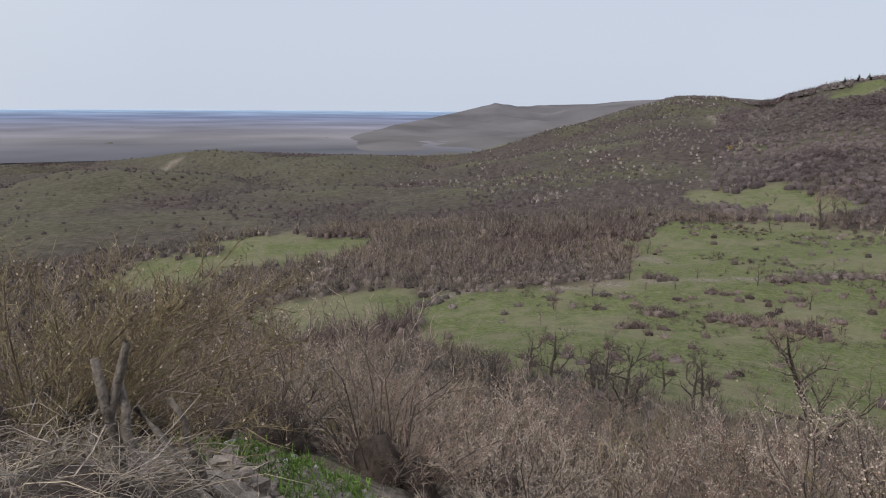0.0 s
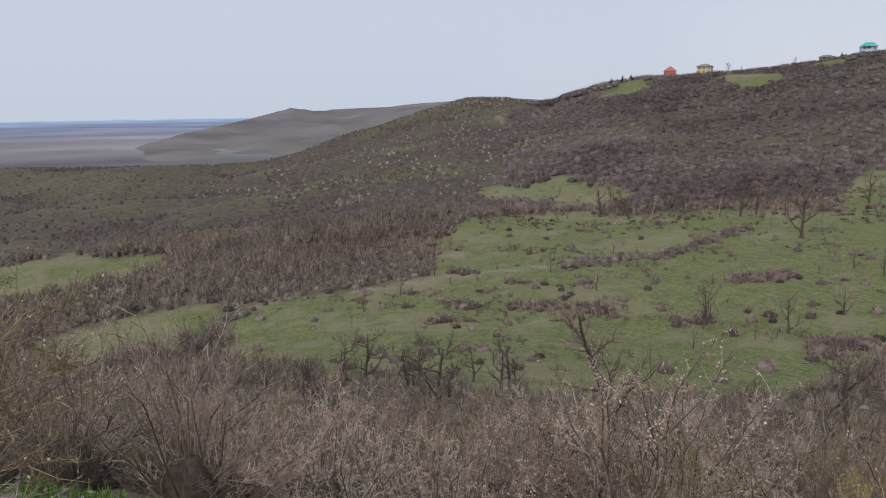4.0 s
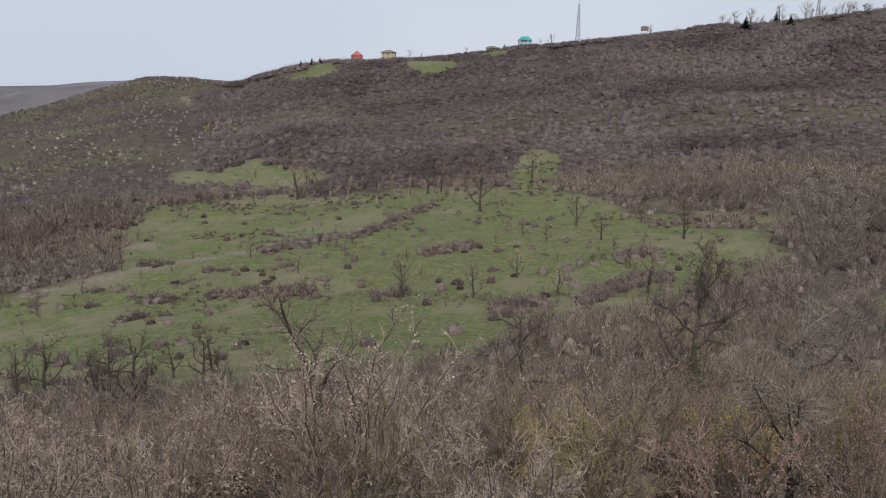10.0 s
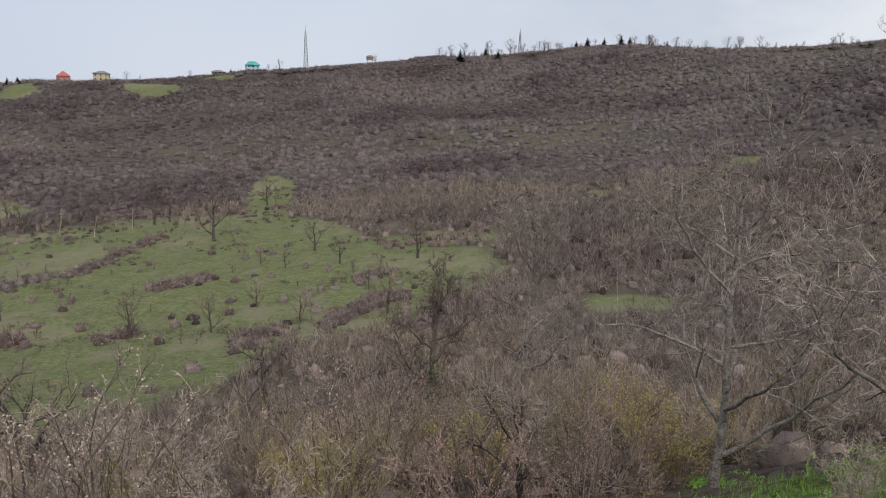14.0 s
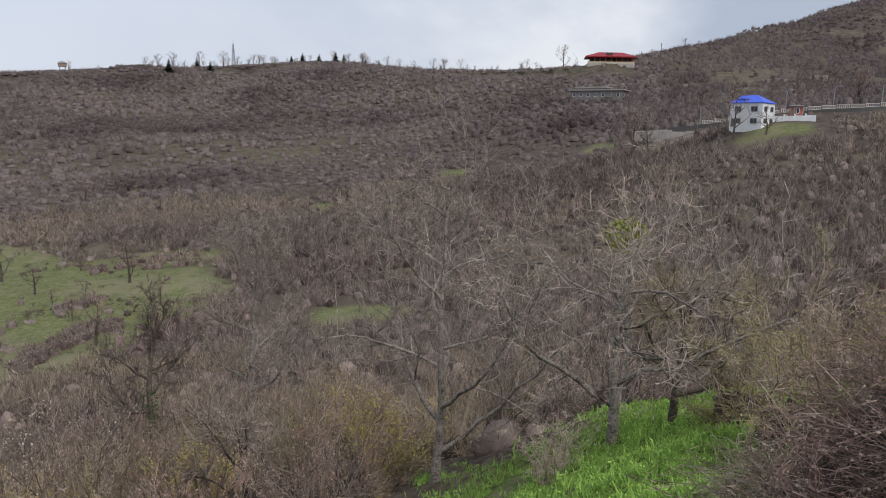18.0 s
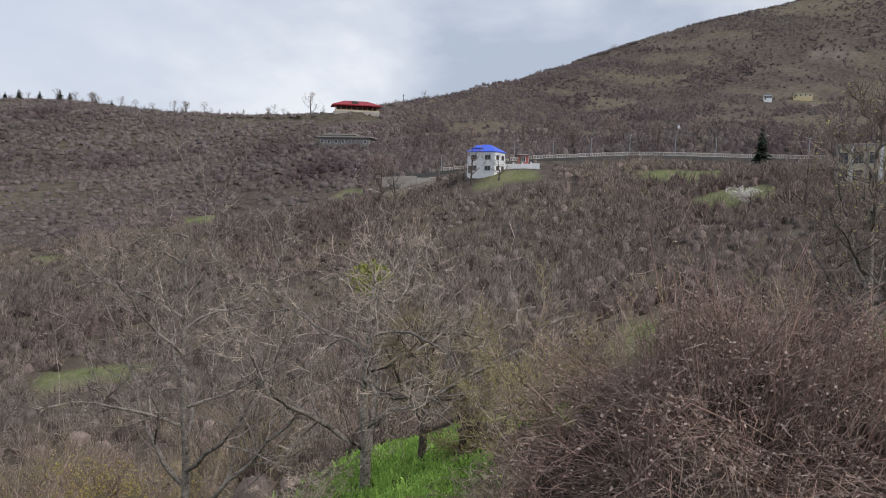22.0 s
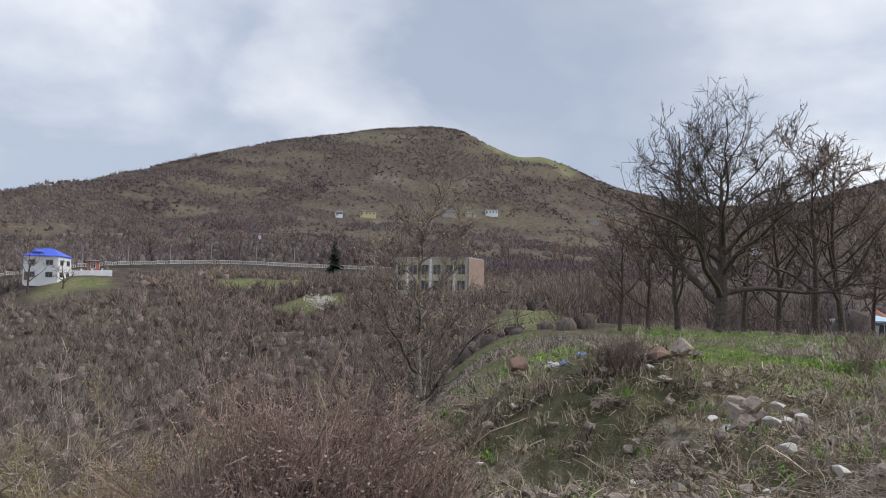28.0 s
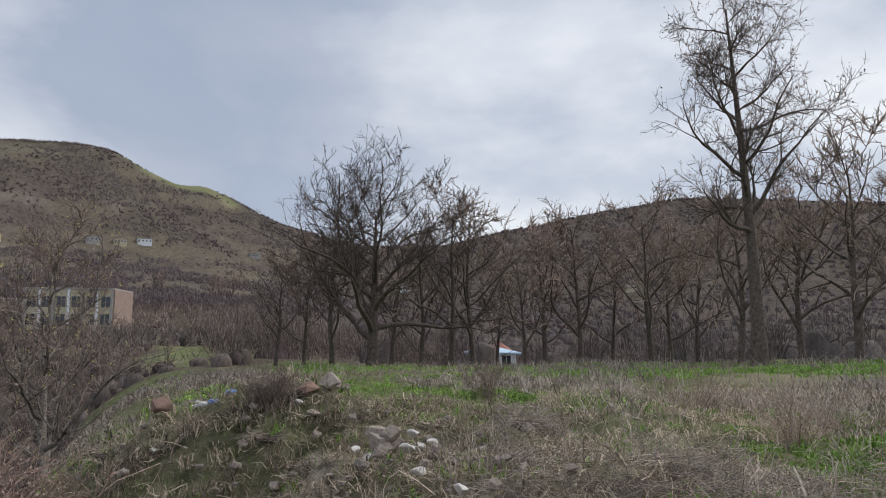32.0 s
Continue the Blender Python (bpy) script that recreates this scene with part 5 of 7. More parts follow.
# ---- thicket below the terrace ----
THICKET = [shrub(50 + n, 3.3, 3.9, 26, 600, .0080, bark=(DARK_TWIG, PALE_TWIG, BARK, DARK_TWIG, TWIG, DARK_TWIG, TWIG)[n], fine=(PALE_TWIG, TWIG, RED_TWIG, OLIVE_TWIG, TWIG, PALE_TWIG, TWIG)[n], buds=BUD if n in (1, 3) else TAN_BUD, bud_rate=.7, bud_size=.033, heart=.42, shoots=6, length=.115,
                 label=("dense rounded leafless bush with grey brown twigs", "rounded leafless bush with brown twigs", "leafless bush with reddish twigs", "leafless bush with olive yellow twigs", "rounded leafless bush with brown twigs",
                        "dense leafless bush with pale grey twigs", "leafless bush with brown and tan twigs")[n]) for n in range(7)]
g = random.Random(9)
taken = []
for n in range(900):
    bearing, r = g.uniform(104, 5), 9.5 + 25 * g.random() ** .8
    p = at(bearing, r)
    if len(taken) > 96 or (bearing > 80 and r < 13) or any((p - q).length < 2.3 for q in taken):
        continue
    m = Matrix.Translation(p) @ Matrix.Rotation(g.uniform(0, 6.28), 4, "Z") @ Matrix.Scale(g.uniform(.8, 1.1) * (.55 + .024 * min(r, 26)), 4)
    src = THICKET[len(taken) % 7]
    if len(taken) < 7:
        src.matrix_basis = m
    else:
        copy_thing(src, m)
    taken.append(p)
for n, (bearing, r) in enumerate(((2, 20), (-3, 20.5), (5, 17.5), (-7, 22), (0, 25), (-11, 24), (4, 23), (-15, 22), (-4, 27), (-20, 26))):
    copy_thing(THICKET[n % 7], Matrix.Translation(at(bearing, r)) @ Matrix.Rotation(n * 1.3, 4, "Z") @ Matrix.Scale(.7 + .1 * (n % 4), 4))


for n, (bearing, r, size) in enumerate(((48.2, 17, 1.45), (44.0, 18.5, 1.2), (52.5, 18, 1.15), (26.5, 20, 1.3), (22.5, 19, 1.0), (82.5, 14, 1.05), (66, 19, 1.0))):
    copy_thing(THICKET[(5, 0, 2, 5, 3, 0, 4)[n]], Matrix.Translation(at(bearing, r)) @ Matrix.Rotation(n * 1.1, 4, "Z") @ Matrix.Scale(size, 4))


# ---- single trees and bushes near the terrace ----
def put(ob, bearing, r, turn=0.0, size=1.0, sink=0.0):
    ob.matrix_basis = Matrix.Translation(at(bearing, r) - Vector((0, 0, sink))) @ Matrix.Rotation(radians(turn), 4, "Z") @ Matrix.Scale(size, 4)
    return ob


put(bare_tree(160, 8.2, .115, .14, 13, .60, .36, .05, 9, 4, .5, .0062, third=3, wobble=.25, bark=BARK, fine=PALE_TWIG, label="wide leafless walnut tree with pale lichened twigs", name="walnut_tree"), -1.4, 16, 20)
put(bare_tree(61, 4.6, .11, .15, 10, 1.0, .38, .0, 8, 4, .45, .0055, third=3, bark=BARK, fine=PALE_TWIG, label="low leafless tree with long spreading branches", name="spreading_tree"), -15, 12.5, 60)
spreading = bpy.data.objects["spreading_tree"]
clump = Tubes()
lr = random.Random(8)
for _ in range(420):
    q = rand_dir(lr) * lr.random() ** .5
    clump.leaf(Vector((q.x * .34, q.y * .34, 3.55 + q.z * .30)), .075, lr)
tagged(part("mistletoe", clump.mesh("mistletoe", MISTLETOE, False), None, spreading, "yellow green mistletoe in the branches"), kind="stuff")
put(bare_tree(62, 3.0, .09, .25, 6, .8, .35, .1, 6, 7, .5, .006, bark=DARK_BARK, fine=OLIVE_TWIG, label="small leafless tree on the green slope", name="small_tree"), -19, 13.2, 10)
put(bare_tree(63, 11.8, .15, .28, 12, .40, .34, .10, 8, 4, .6, .010, third=3, bark=BARK, fine=PALE_TWIG, label="tall leafless tree with flaking pale bark", name="pale_barked_tree"), 12.8, 31, 0)
put(bare_tree(64, 8.4, .22, .22, 10, .52, .42, .04, 7, 4, .55, .012, third=3, bark=DARK_BARK, fine=DARK_TWIG, ivy=True, label="dark leafless tree with ivy on the trunk", name="ivied_tree"), 20, 35, 0)
put(bare_tree(65, 9.2, .26, .25, 9, .46, .50, .04, 6, 3, .45, .012, third=2, bark=DARK_BARK, fine=TWIG, label="old leafless fruit tree with crooked limbs", name="fruit_tree"), 49.2, 34, 30)
put(bare_tree(66, 3.6, .10, .15, 7, .8, .4, .05, 7, 9, .5, .0075, bark=DARK_BARK, fine=PALE_TWIG, label="dead leafless branches over the thicket", name="small_tree"), 13.5, 15, 0)
put(bare_tree(67, 5.9, .10, .06, 16, .50, .32, .12, 8, 4, .4, .0068, third=3, bark=BARK, fine=TWIG, buds=BUD, bud_rate=.07, label="many stemmed leafless tree with yellowish twigs", name="thorn_tree"), -49.8, 18, 0)
for n, (bearing, r, tall, wide) in enumerate(((-27.5, 10.2, 2.4, 3.2), (-24.0, 12.5, 2.0, 2.6), (-31.5, 10.5, 2.2, 2.7), (-36, 9.0, 1.9, 2.6), (-41, 15, 2.4, 3), (-45.5, 13, 2.2, 2.6), (-37, 20, 2.6, 3.4), (-28, 21, 2.4, 3.2))):
    put(shrub(80 + n, tall, wide, 30, 900, .0050, bark=TWIG, fine=OLIVE_TWIG if n % 3 < 2 else TWIG, buds=BUD, bud_rate=.30, bud_size=.028, heart=.42, length=.13, label="leafless thorn bush with yellow green buds", name="thorn_bush"), bearing, r)
for n, (bearing, r, tall) in enumerate(((31.2, 18.5, 2.7), (16.2, 18.5, 2.3), (8, 30, 1.8), (2.3, 18, 2.7), (27, 20, 2.2), (69.6, 186, 1.6), (57, 400, 3))):
    put(bush(90 + n, tall, tall * .8, 24, 20, .012, .006, bark=TWIG, fine=OLIVE_TWIG, buds=BLOSSOM, bud_rate=1.0, bud_size=.042 * (1 if r < 100 else 1.8), label="bush covered in small yellow blossom", name="blossom_bush"), bearing, r)
put(bush(99, 3.6, 5, 20, 14, .02, .012, bark=DARK_TWIG, fine=PALE_TWIG, buds=WHITE_BLOSSOM, bud_rate=.9, bud_size=.22, label="shrub in white blossom by the road", name="blossom_bush"), -42, 150)
put(shrub(100, 1.75, 4.2, 70, 2600, .0048, bark=TWIG, fine=OLIVE_TWIG, buds=TAN_BUD, bud_rate=.35, bud_size=.022, heart=.42, label="dense rounded leafless bush with olive brown twigs", name="thorn_bush", length=.22), 106.5, 6.6)
put(shrub(104, 1.6, 2.2, 26, 700, .0045, bark=TWIG, fine=OLIVE_TWIG, heart=.42, label="leafless bush with olive twigs beside the bank", name="thorn_bush"), 101, 7.6)
put(shrub(101, 1.9, 2.8, 26, 700, .0055, bark=TWIG, fine=TWIG, label="leafless bush beside the rubble", name="bare_bush"), 97, 9.5)
put(shrub(102, 2.4, 3.0, 26, 700, .0055, bark=DARK_TWIG, fine=PALE_TWIG, label="leafless bush beside the rubble", name="bare_bush"), 91, 11)
put(bush(103, 1.3, 1.2, 26, 10, .009, .004, bark=TWIG, fine=PALE_TWIG, label="pale dry shrub on the green slope", name="dry_shrub"), -10.5, 11.5)


put(tangle(1, 1.35, 1.15, 1.42, 6200, .0030, .5, RED_TWIG, TWIG, "tangled mound of reddish brown leafless bramble canes", "bramble", DRY_LEAF, .9, .020, 4, .84, .12), -41.5, 5.2, 30)
put(tangle(2, .7, .6, .6, 2000, .0030, .45, RED_TWIG, TWIG, "low tangle of reddish bramble canes", "bramble", DRY_LEAF, .4, .024, 4, .82, .14), -48.5, 6.9)
put(tangle(3, .8, .7, .55, 1200, .0038, .6, TWIG, STRAW, "low mat of brown bramble and dry grass", "bramble", DRY_LEAF, .25, .022, 3, .8, .2), -30.5, 5.4)

# ---- trees behind the terrace ----
put(bare_tree(70, 13.4, .40, .20, 20, .72, .30, .04, 9, 3, .8, .013, wobble=.16, leader=.64, rise=(.05, .95), bark=DARK_BARK, fine=DARK_TWIG, label="great spreading leafless oak with dark bark", name="oak_tree", third=4, sprigs=5), -71.6, 45, 40, 1.08)
put(bare_tree(71, 20.0, .33, .34, 22, .30, .26, .04, 8, 4, .8, .011, rise=(.2, 1.0), wobble=.10, bark=DARK_BARK, fine=DARK_TWIG, buds=DRY_LEAF, bud_rate=.10, bud_size=.12, label="very tall leafless tree with a straight trunk", name="tall_tree", third=3), -99.4, 36, 0)
ROW = [bare_tree(s, 11, .16, .22, 12, .46, .26, .06, 6, 3, .7, .016, wobble=.3, leader=.62, rise=(.6, 1.6), bark=DARK_BARK, fine=TWIG, label="leafless tree with dark trunk behind the terrace", name="row_tree", third=2, sprigs=4) for s in (72, 73, 74)]
for n, (bearing, r, tall) in enumerate(((-64.5, 50, 8), (-66.5, 52, 9), (-68.6, 49, 10), (-75.2, 50, 10.5), (-77.6, 48, 11.5), (-79.2, 50, 10.5), (-83.0, 60, 11.5), (-84.6, 62, 12), (-87.2, 62, 12.5), (-92.2, 50, 12.8), (-93.6, 54, 10),
                                       (-98.2, 44, 9.5), (-102.2, 46, 12.5), (-105.5, 42, 12), (-73, 56, 9), (-81, 70, 11), (-89.5, 66, 11), (-95.5, 64, 11), (-109, 44, 11))):
    m = Matrix.Translation(at(bearing, r)) @ Matrix.Rotation(n * 1.7, 4, "Z") @ Matrix.Scale(tall * 1.28 / 11, 4)
    if n < 3:
        ROW[n].matrix_basis = m
        tagged(ROW[n], group="trees behind the terrace")
    else:
        copy_thing(ROW[n % 3], m)


# ---- stones ----
def stone_mesh(seed, flat=.7):
    rng = random.Random(seed)
    bm = bmesh.new()
    for _ in range(15):
        v = rand_dir(rng)
        bm.verts.new((v.x * rng.uniform(.8, 1.05) * .5, v.y * rng.uniform(.6, .9) * .5, (v.z * .5 + .3) * flat))
    hull = bmesh.ops.convex_hull(bm, input=bm.verts)
    bmesh.ops.delete(bm, geom=[v for v in hull["geom_interior"] if isinstance(v, bmesh.types.BMVert)], context="VERTS")
    bmesh.ops.bevel(bm, geom=list(bm.edges), offset=.014, segments=1, affect="EDGES")
    me = bpy.data.meshes.new("stone")
    bm.to_mesh(me)
    bm.free()
    return me


STONES = [(stone_mesh(s, f), m) for s, f, m in ((1, .7, STONE), (2, .5, STONE), (3, .8, STONE), (4, .6, RED_STONE), (5, .6, WHITE_STONE), (6, .75, STONE), (7, .45, STONE), (8, .6, DARK_STONE), (9, .5, DARK_STONE))]
for me, m in STONES:
    me.materials.append(m)


def stone(kind, bearing, r, size, up=0.0, tilt=0.0):
    me, m = STONES[kind]
    size *= .62 if bearing < -52 and r < 7 else 1.0
    label = {DARK_STONE: "dark lichened stone in a heap", RED_STONE: "reddish angular stone lying in the grass", WHITE_STONE: "pale broken stone on the rubble"}.get(m, "grey angular field stone on the rubble")
    ob = tagged(new("stone", me), label, "stone", group="rubble stones")
    ob.matrix_basis = Matrix.Translation(at(bearing, r) + Vector((0, 0, up - size * .06 + (.05 if bearing < 0 else 0)))) @ Euler((tilt, tilt * .6, bearing * 1.3 + r)).to_matrix().to_4x4() @ Matrix.Scale(size, 4)
    return ob


for kind, bearing, r, size, up in ((0, -72.4, 9.3, .40, .0), (2, -72.2, 9.45, .40, .18), (6, -71.8, 9.55, .36, .34), (4, -74.0, 9.3, .26, .06), (0, -73.0, 9.4, .34, .22), (0, -73.3, 9.6, .34, .08), (4, -74.9, 9.5, .22, .02), (4, -74.4, 9.6, .20, .20), (3, -66.9, 11.4, .44, 0), (0, -68.5, 11.6, .42, 0),
                                  (3, -84.9, 6.6, .22, 0), (5, -83.8, 6.6, .16, 0), (0, -57.5, 6.3, .34, 0), (2, -59, 6.1, .36, 0), (5, -60.5, 6.3, .26, 0), (0, -58.2, 5.7, .38, 0)):
    stone(kind, bearing, r, size, up, .3)
for kind, bearing, r, size, up in ((2, -60.4, 5.8, .30, 0), (3, -57.0, 12.3, .5, .1),
                                  (1, -55.0, 13.0, .6, 0), (0, -82.5, 8.4, .2, 0), (4, -56.0, 7.9, .15, 0)):
    stone(kind, bearing, r, size, up, .2)
g = random.Random(29)
for n in range(34):      # the heap of field stones beside the bramble
    q = g.random()
    stone((7, 8, 7, 0, 8)[n % 5], -50.4 + g.uniform(-3.0, 3.0) * (1.1 - q), 5.0 + g.uniform(-.3, .35) * (1.1 - q), g.uniform(.13, .28), q * .40, g.uniform(0, .6))
g = random.Random(31)
for n in range(96):
    bearing, r = (g.uniform(-50, -86), 5.8 + 7.5 * g.random()) if n % 2 else (g.uniform(-58, -72), 6.0 + 2.0 * g.random())
    stone((0, 1, 2, 5, 6, 0, 4 if n % 3 == 0 else 2)[n % 7], bearing, r, g.uniform(.10, .28), .03, g.uniform(0, .6))
for n in range(90):
    stone((0, 5, 2, 6, 4, 5)[n % 6], g.uniform(-52, -82), g.uniform(5.4, 11.5), g.uniform(.08, .20), .07, g.uniform(0, .6))
for n in range(120):
    bearing, r = g.uniform(81, 104), g.uniform(4.2, 10.5)
    stone((0, 4, 2, 4, 5, 6, 5)[n % 7], bearing, r, g.uniform(.07, .20) * (1.9 if n % 11 == 0 else 1), 0, g.uniform(0, .6))


# ---- gravel and dead stalks on the rubble ----
def gravel(name, label, count, b0, b1, r0, r1, seed):
    """Broken stones too small to pick apart, each a skewed block with its own edges."""
    g = np.random.RandomState(seed)
    b, q = g.uniform(b1, b0, count), g.uniform(r0, r1, count)
    x, y = -np.sin(np.radians(b)) * q, np.cos(np.radians(b)) * q
    ok = fractal(x, y, 1.1, 4) + g.normal(0, .06, count) > .5
    x, y, q = x[ok], y[ok], q[ok]
    n = len(x)
    corner = np.array([(sx, sy, sz) for sz in (-.4, .6) for sy in (-1, 1) for sx in (-1, 1)], float)
    size = (g.uniform(.02, .09, (n, 1, 1)) * g.uniform(.6, 1.2, (n, 1, 3)))
    shape = corner[None] * g.uniform(.45, 1.1, (n, 8, 3)) * size
    a = g.uniform(0, 6.283, n)
    rx, ry = shape[..., 0] * np.cos(a)[:, None] - shape[..., 1] * np.sin(a)[:, None], shape[..., 0] * np.sin(a)[:, None] + shape[..., 1] * np.cos(a)[:, None]
    v = np.stack([x[:, None] + rx, y[:, None] + ry, height(x, y)[:, None] + shape[..., 2] + .01], -1).reshape(-1, 3)
    box = np.array([(0, 2, 3, 1), (4, 5, 7, 6), (0, 1, 5, 4), (1, 3, 7, 5), (3, 2, 6, 7), (2, 0, 4, 6)])
    return tagged(new(name, sheet(name, v, (np.arange(n)[:, None, None] * 8 + box[None]).reshape(-1, 4), STONE, False)), label, "gravel", kind="stuff")


gravel("terrace_gravel", "loose broken stone scattered over the terrace rubble", 1300, -52, -80, 5.4, 9.5, 51)
gravel("bank_gravel", "loose broken stone scattered over the bank", 500, 82, 104, 3.4, 9, 52)


def stalks(name, label, count, b0, b1, r0, r1, low, high, material, seed, rise=(.05, .8), stout=1.0):
    """Dead stalks that lie and lean over one another."""
    rng = random.Random(seed)
    mat = Tubes()
    for _ in range(count):
        p = at(rng.uniform(b0, b1), r0 + (r1 - r0) * rng.random()) + Vector((0, 0, rng.uniform(.0, .08)))
        a = rng.uniform(0, 6.283)
        pts, _ = limb_path(p, Vector((math.cos(a), math.sin(a), rng.uniform(*rise))), rng.uniform(low, high), 3, .25, -.12, rng)
        r = rng.uniform(.0025, .005) * stout
        mat.path(pts, [r, r * .9, r * .75, r * .4], 3)
    return tagged(new(name, mat.mesh(name, material)), label, "weeds", kind="stuff")


stalks("dead_stalks", "grey dead weed stalks lying over the terrace", 900, -76, -114, 6.0, 11, .25, .8, GREY_WEED, 3)
stalks("dead_stalks", "short brown dead stalks among the grass", 1600, -50, -114, 5.5, 14, .12, .4, TWIG, 8, (.1, 1.5))
stalks("dead_stalks", "tall dry weed stalks standing at the end of the terrace", 500, -84, -116, 13, 40, .35, .9, GREY_WEED, 6, (.8, 3.0), 2.2)
stalks("dead_stalks", "dry weed stalks along the far edge of the terrace", 800, -58, -92, 22, 50, .25, .6, GREY_WEED, 7, (.8, 3.0), 3.0)
stalks("dead_stalks", "brown dead weed stalks lying over the rubble", 320, -48, -74, 5.5, 13, .2, .5, STRAW, 4)
stalks("dead_stalks", "dry stalks lying on the bank", 160, 97, 112, 3.0, 6.5, .3, .7, PALE_TWIG, 5)

def weed_mat(name, label, count, b0, b1, r0, r1, low, high, width, material, seed, keep, each=14, curl=1.0):
    """Clumps of dead stalks that rise, bend over and lie across one another."""
    x, y, b, r, g = scatter(count, b0, b1, r0, r1, seed, lambda x, y, b, r: keep(x, y, r))
    n = len(x)
    foot = np.stack([x, y, height(x, y) - .02], 1)[:, None, :] + np.concatenate([g.normal(0, .10, (n, each, 2)), np.zeros((n, each, 1))], -1)
    heading, length = g.uniform(0, 6.283, (n, each)), g.uniform(low, high, (n, each))
    flat = g.uniform(.25, 1.0, (n, each)) * curl
    away = np.stack([np.cos(heading), np.sin(heading), 0 * heading], -1)
    across = np.stack([-np.sin(heading), np.cos(heading), 0 * heading], -1) + g.normal(0, .5, (n, each, 3))
    across = across * (width * g.uniform(.5, 1.3, (n, each)) * (.6 + r[:, None] / 20))[..., None]
    rows = []
    for f, lift in ((0, 0), (.4, .55), (.75, .75), (1.0, .55)):
        p = foot + away * (length * flat * f)[..., None] + np.array([0, 0, 1]) * (length * (1.15 - flat * .85).clip(.12, 1) * lift)[..., None] + g.normal(0, .018, (n, each, 3))
        rows += [p - across * (1 - .7 * f) * .5, p + across * (1 - .7 * f) * .5]
    v = np.stack(rows, 2).reshape(-1, 3)
    strip = np.array([(0, 1, 3, 2), (2, 3, 5, 4), (4, 5, 7, 6)])
    faces = (np.arange(n * each)[:, None, None] * 8 + strip[None]).reshape(-1, 4)
    return tagged(new(name, sheet(name, v, faces, material, False)), label, "weeds", kind="stuff")


def heaped(x, y, r):
    return np.clip((fractal(x, y, 2.4, 3) * .6 + fractal(x, y, 6, 2) * .4 - .45) * 9, .03, 1)


weed_mat("weed_tangle", "grey brown tangle of dead weed stalks on the terrace", 1900, -74, -116, 6.5, 22, .2, .62, .011, GREY_WEED, 71, heaped)
weed_mat("weed_tangle", "brown tangle of dead weed stalks between the stones", 1500, -52, -84, 6.2, 14, .15, .45, .010, TWIG, 72, lambda x, y, r: heaped(x, y, r) * .8)
weed_mat("weed_tangle", "dark dead stalks matted on the rubble heap", 420, -58, -70, 8.6, 13, .25, .6, .010, PALE_TWIG, 73, lambda x, y, r: heaped(x, y, r))
weed_mat("straw_mat", "pale dry grass matted between the stones", 2300, -44, -88, 5.2, 16, .10, .34, .012, STRAW, 76, lambda x, y, r: np.clip((.58 - fractal(x, y, 3.0, 4)) * 7, .05, 1), 14, 1.15)
weed_mat("straw_mat", "pale dry grass matted over the open ground", 1500, -84, -116, 6.5, 20, .12, .36, .012, STRAW, 77, lambda x, y, r: np.clip((.55 - fractal(x, y, 3.5, 4)) * 7, .04, 1), 14, 1.15)
weed_mat("straw_mat", "dull dry grass and dead stalks on the edge of the slope", 2600, -42, -64, 13, 46, .15, .45, .014, GREY_WEED, 80, lambda x, y, r: np.clip((.62 - fractal(x, y, 5, 4)) * 6, .2, 1), 10, 1.0)
weed_mat("grass_clumps", "bright green grass on the slope below the terrace", 4200, 0, -36, 4.5, 18, .08, .24, .015, GRASS, 81, lambda x, y, r: np.clip((fractal(x, y, 3, 3) - .43) * 8, .04, 1), 14, .55)
weed_mat("grass_clumps", "uneven green grass between stones and dead weeds", 3600, -46, -116, 5.2, 18, .07, .22, .016, GRASS, 78, lambda x, y, r: np.clip((fractal(x, y, 4.5, 4) * .6 + fractal(x, y, 1.6, 3) * .4 - .46) * 9, .08, 1), 18, .5)
weed_mat("grass_clumps", "short bright green grass on the flat terrace", 7500, -56, -116, 15, 48, .08, .2, .016, GRASS, 79, lambda x, y, r: np.clip((fractal(x, y, 4.5, 4) - .43) * 8, .05, 1), 12, .5)
weed_mat("grass_clumps", "green grass between the stones of the bank", 700, 84, 106, 3.6, 9.5, .06, .18, .012, GRASS, 82, lambda x, y, r: np.clip((fractal(x, y, 2, 3) - .45) * 8, 0, 1), 14, .5)
weed_mat("weed_tangle", "standing dry weeds along the terrace", 1300, -78, -116, 14, 46, .2, .55, .014, GREY_WEED, 74, lambda x, y, r: heaped(x, y, r) * .8, 10, .6)
weed_mat("weed_tangle", "low dry weeds along the brow of the terrace", 420, -54, -82, 20, 52, .15, .4, .014, STRAW, 75, lambda x, y, r: heaped(x, y, r) * .5, 10, .7)

# ---- stakes of the old fence ----
def stake(name, label, foot, head, r0, forked=False):
    rng = random.Random(int(foot[0] * 100))
    t = thing(name, label, "stake", Matrix.Translation(foot))
    bits = Tubes()
    d = Vector(head) - Vector(foot)
    pts = [d * f + rand_dir(rng) * .02 for f in (-.08, .2, .4, .6, .8, 1.0)]
    bits.path(pts, [r0 * 1.1, r0 * 1.05, r0, r0 * .95, r0 * .85, r0 * .7], 8)
    n = len(bits.v)
    bits.v.append(pts[-1] + d * .004)
    bits.f += [(n - 8 + i, n - 8 + (i + 1) % 8, n) for i in range(8)]
    part("shaft", bits.mesh("shaft", WEATHERED), None, t)
    if forked:
        arm = Tubes()
        arm.path([pts[3], pts[4] + Vector((-.02, .10, .10)), pts[5] + Vector((.0, .16, .08))], [r0 * .8, r0 * .8, r0 * .6], 6)
        part("stub", arm.mesh("stub", WEATHERED), None, t)
    return t


def spot(bearing, r, up):
    return at(bearing, r) + Vector((0, 0, up))


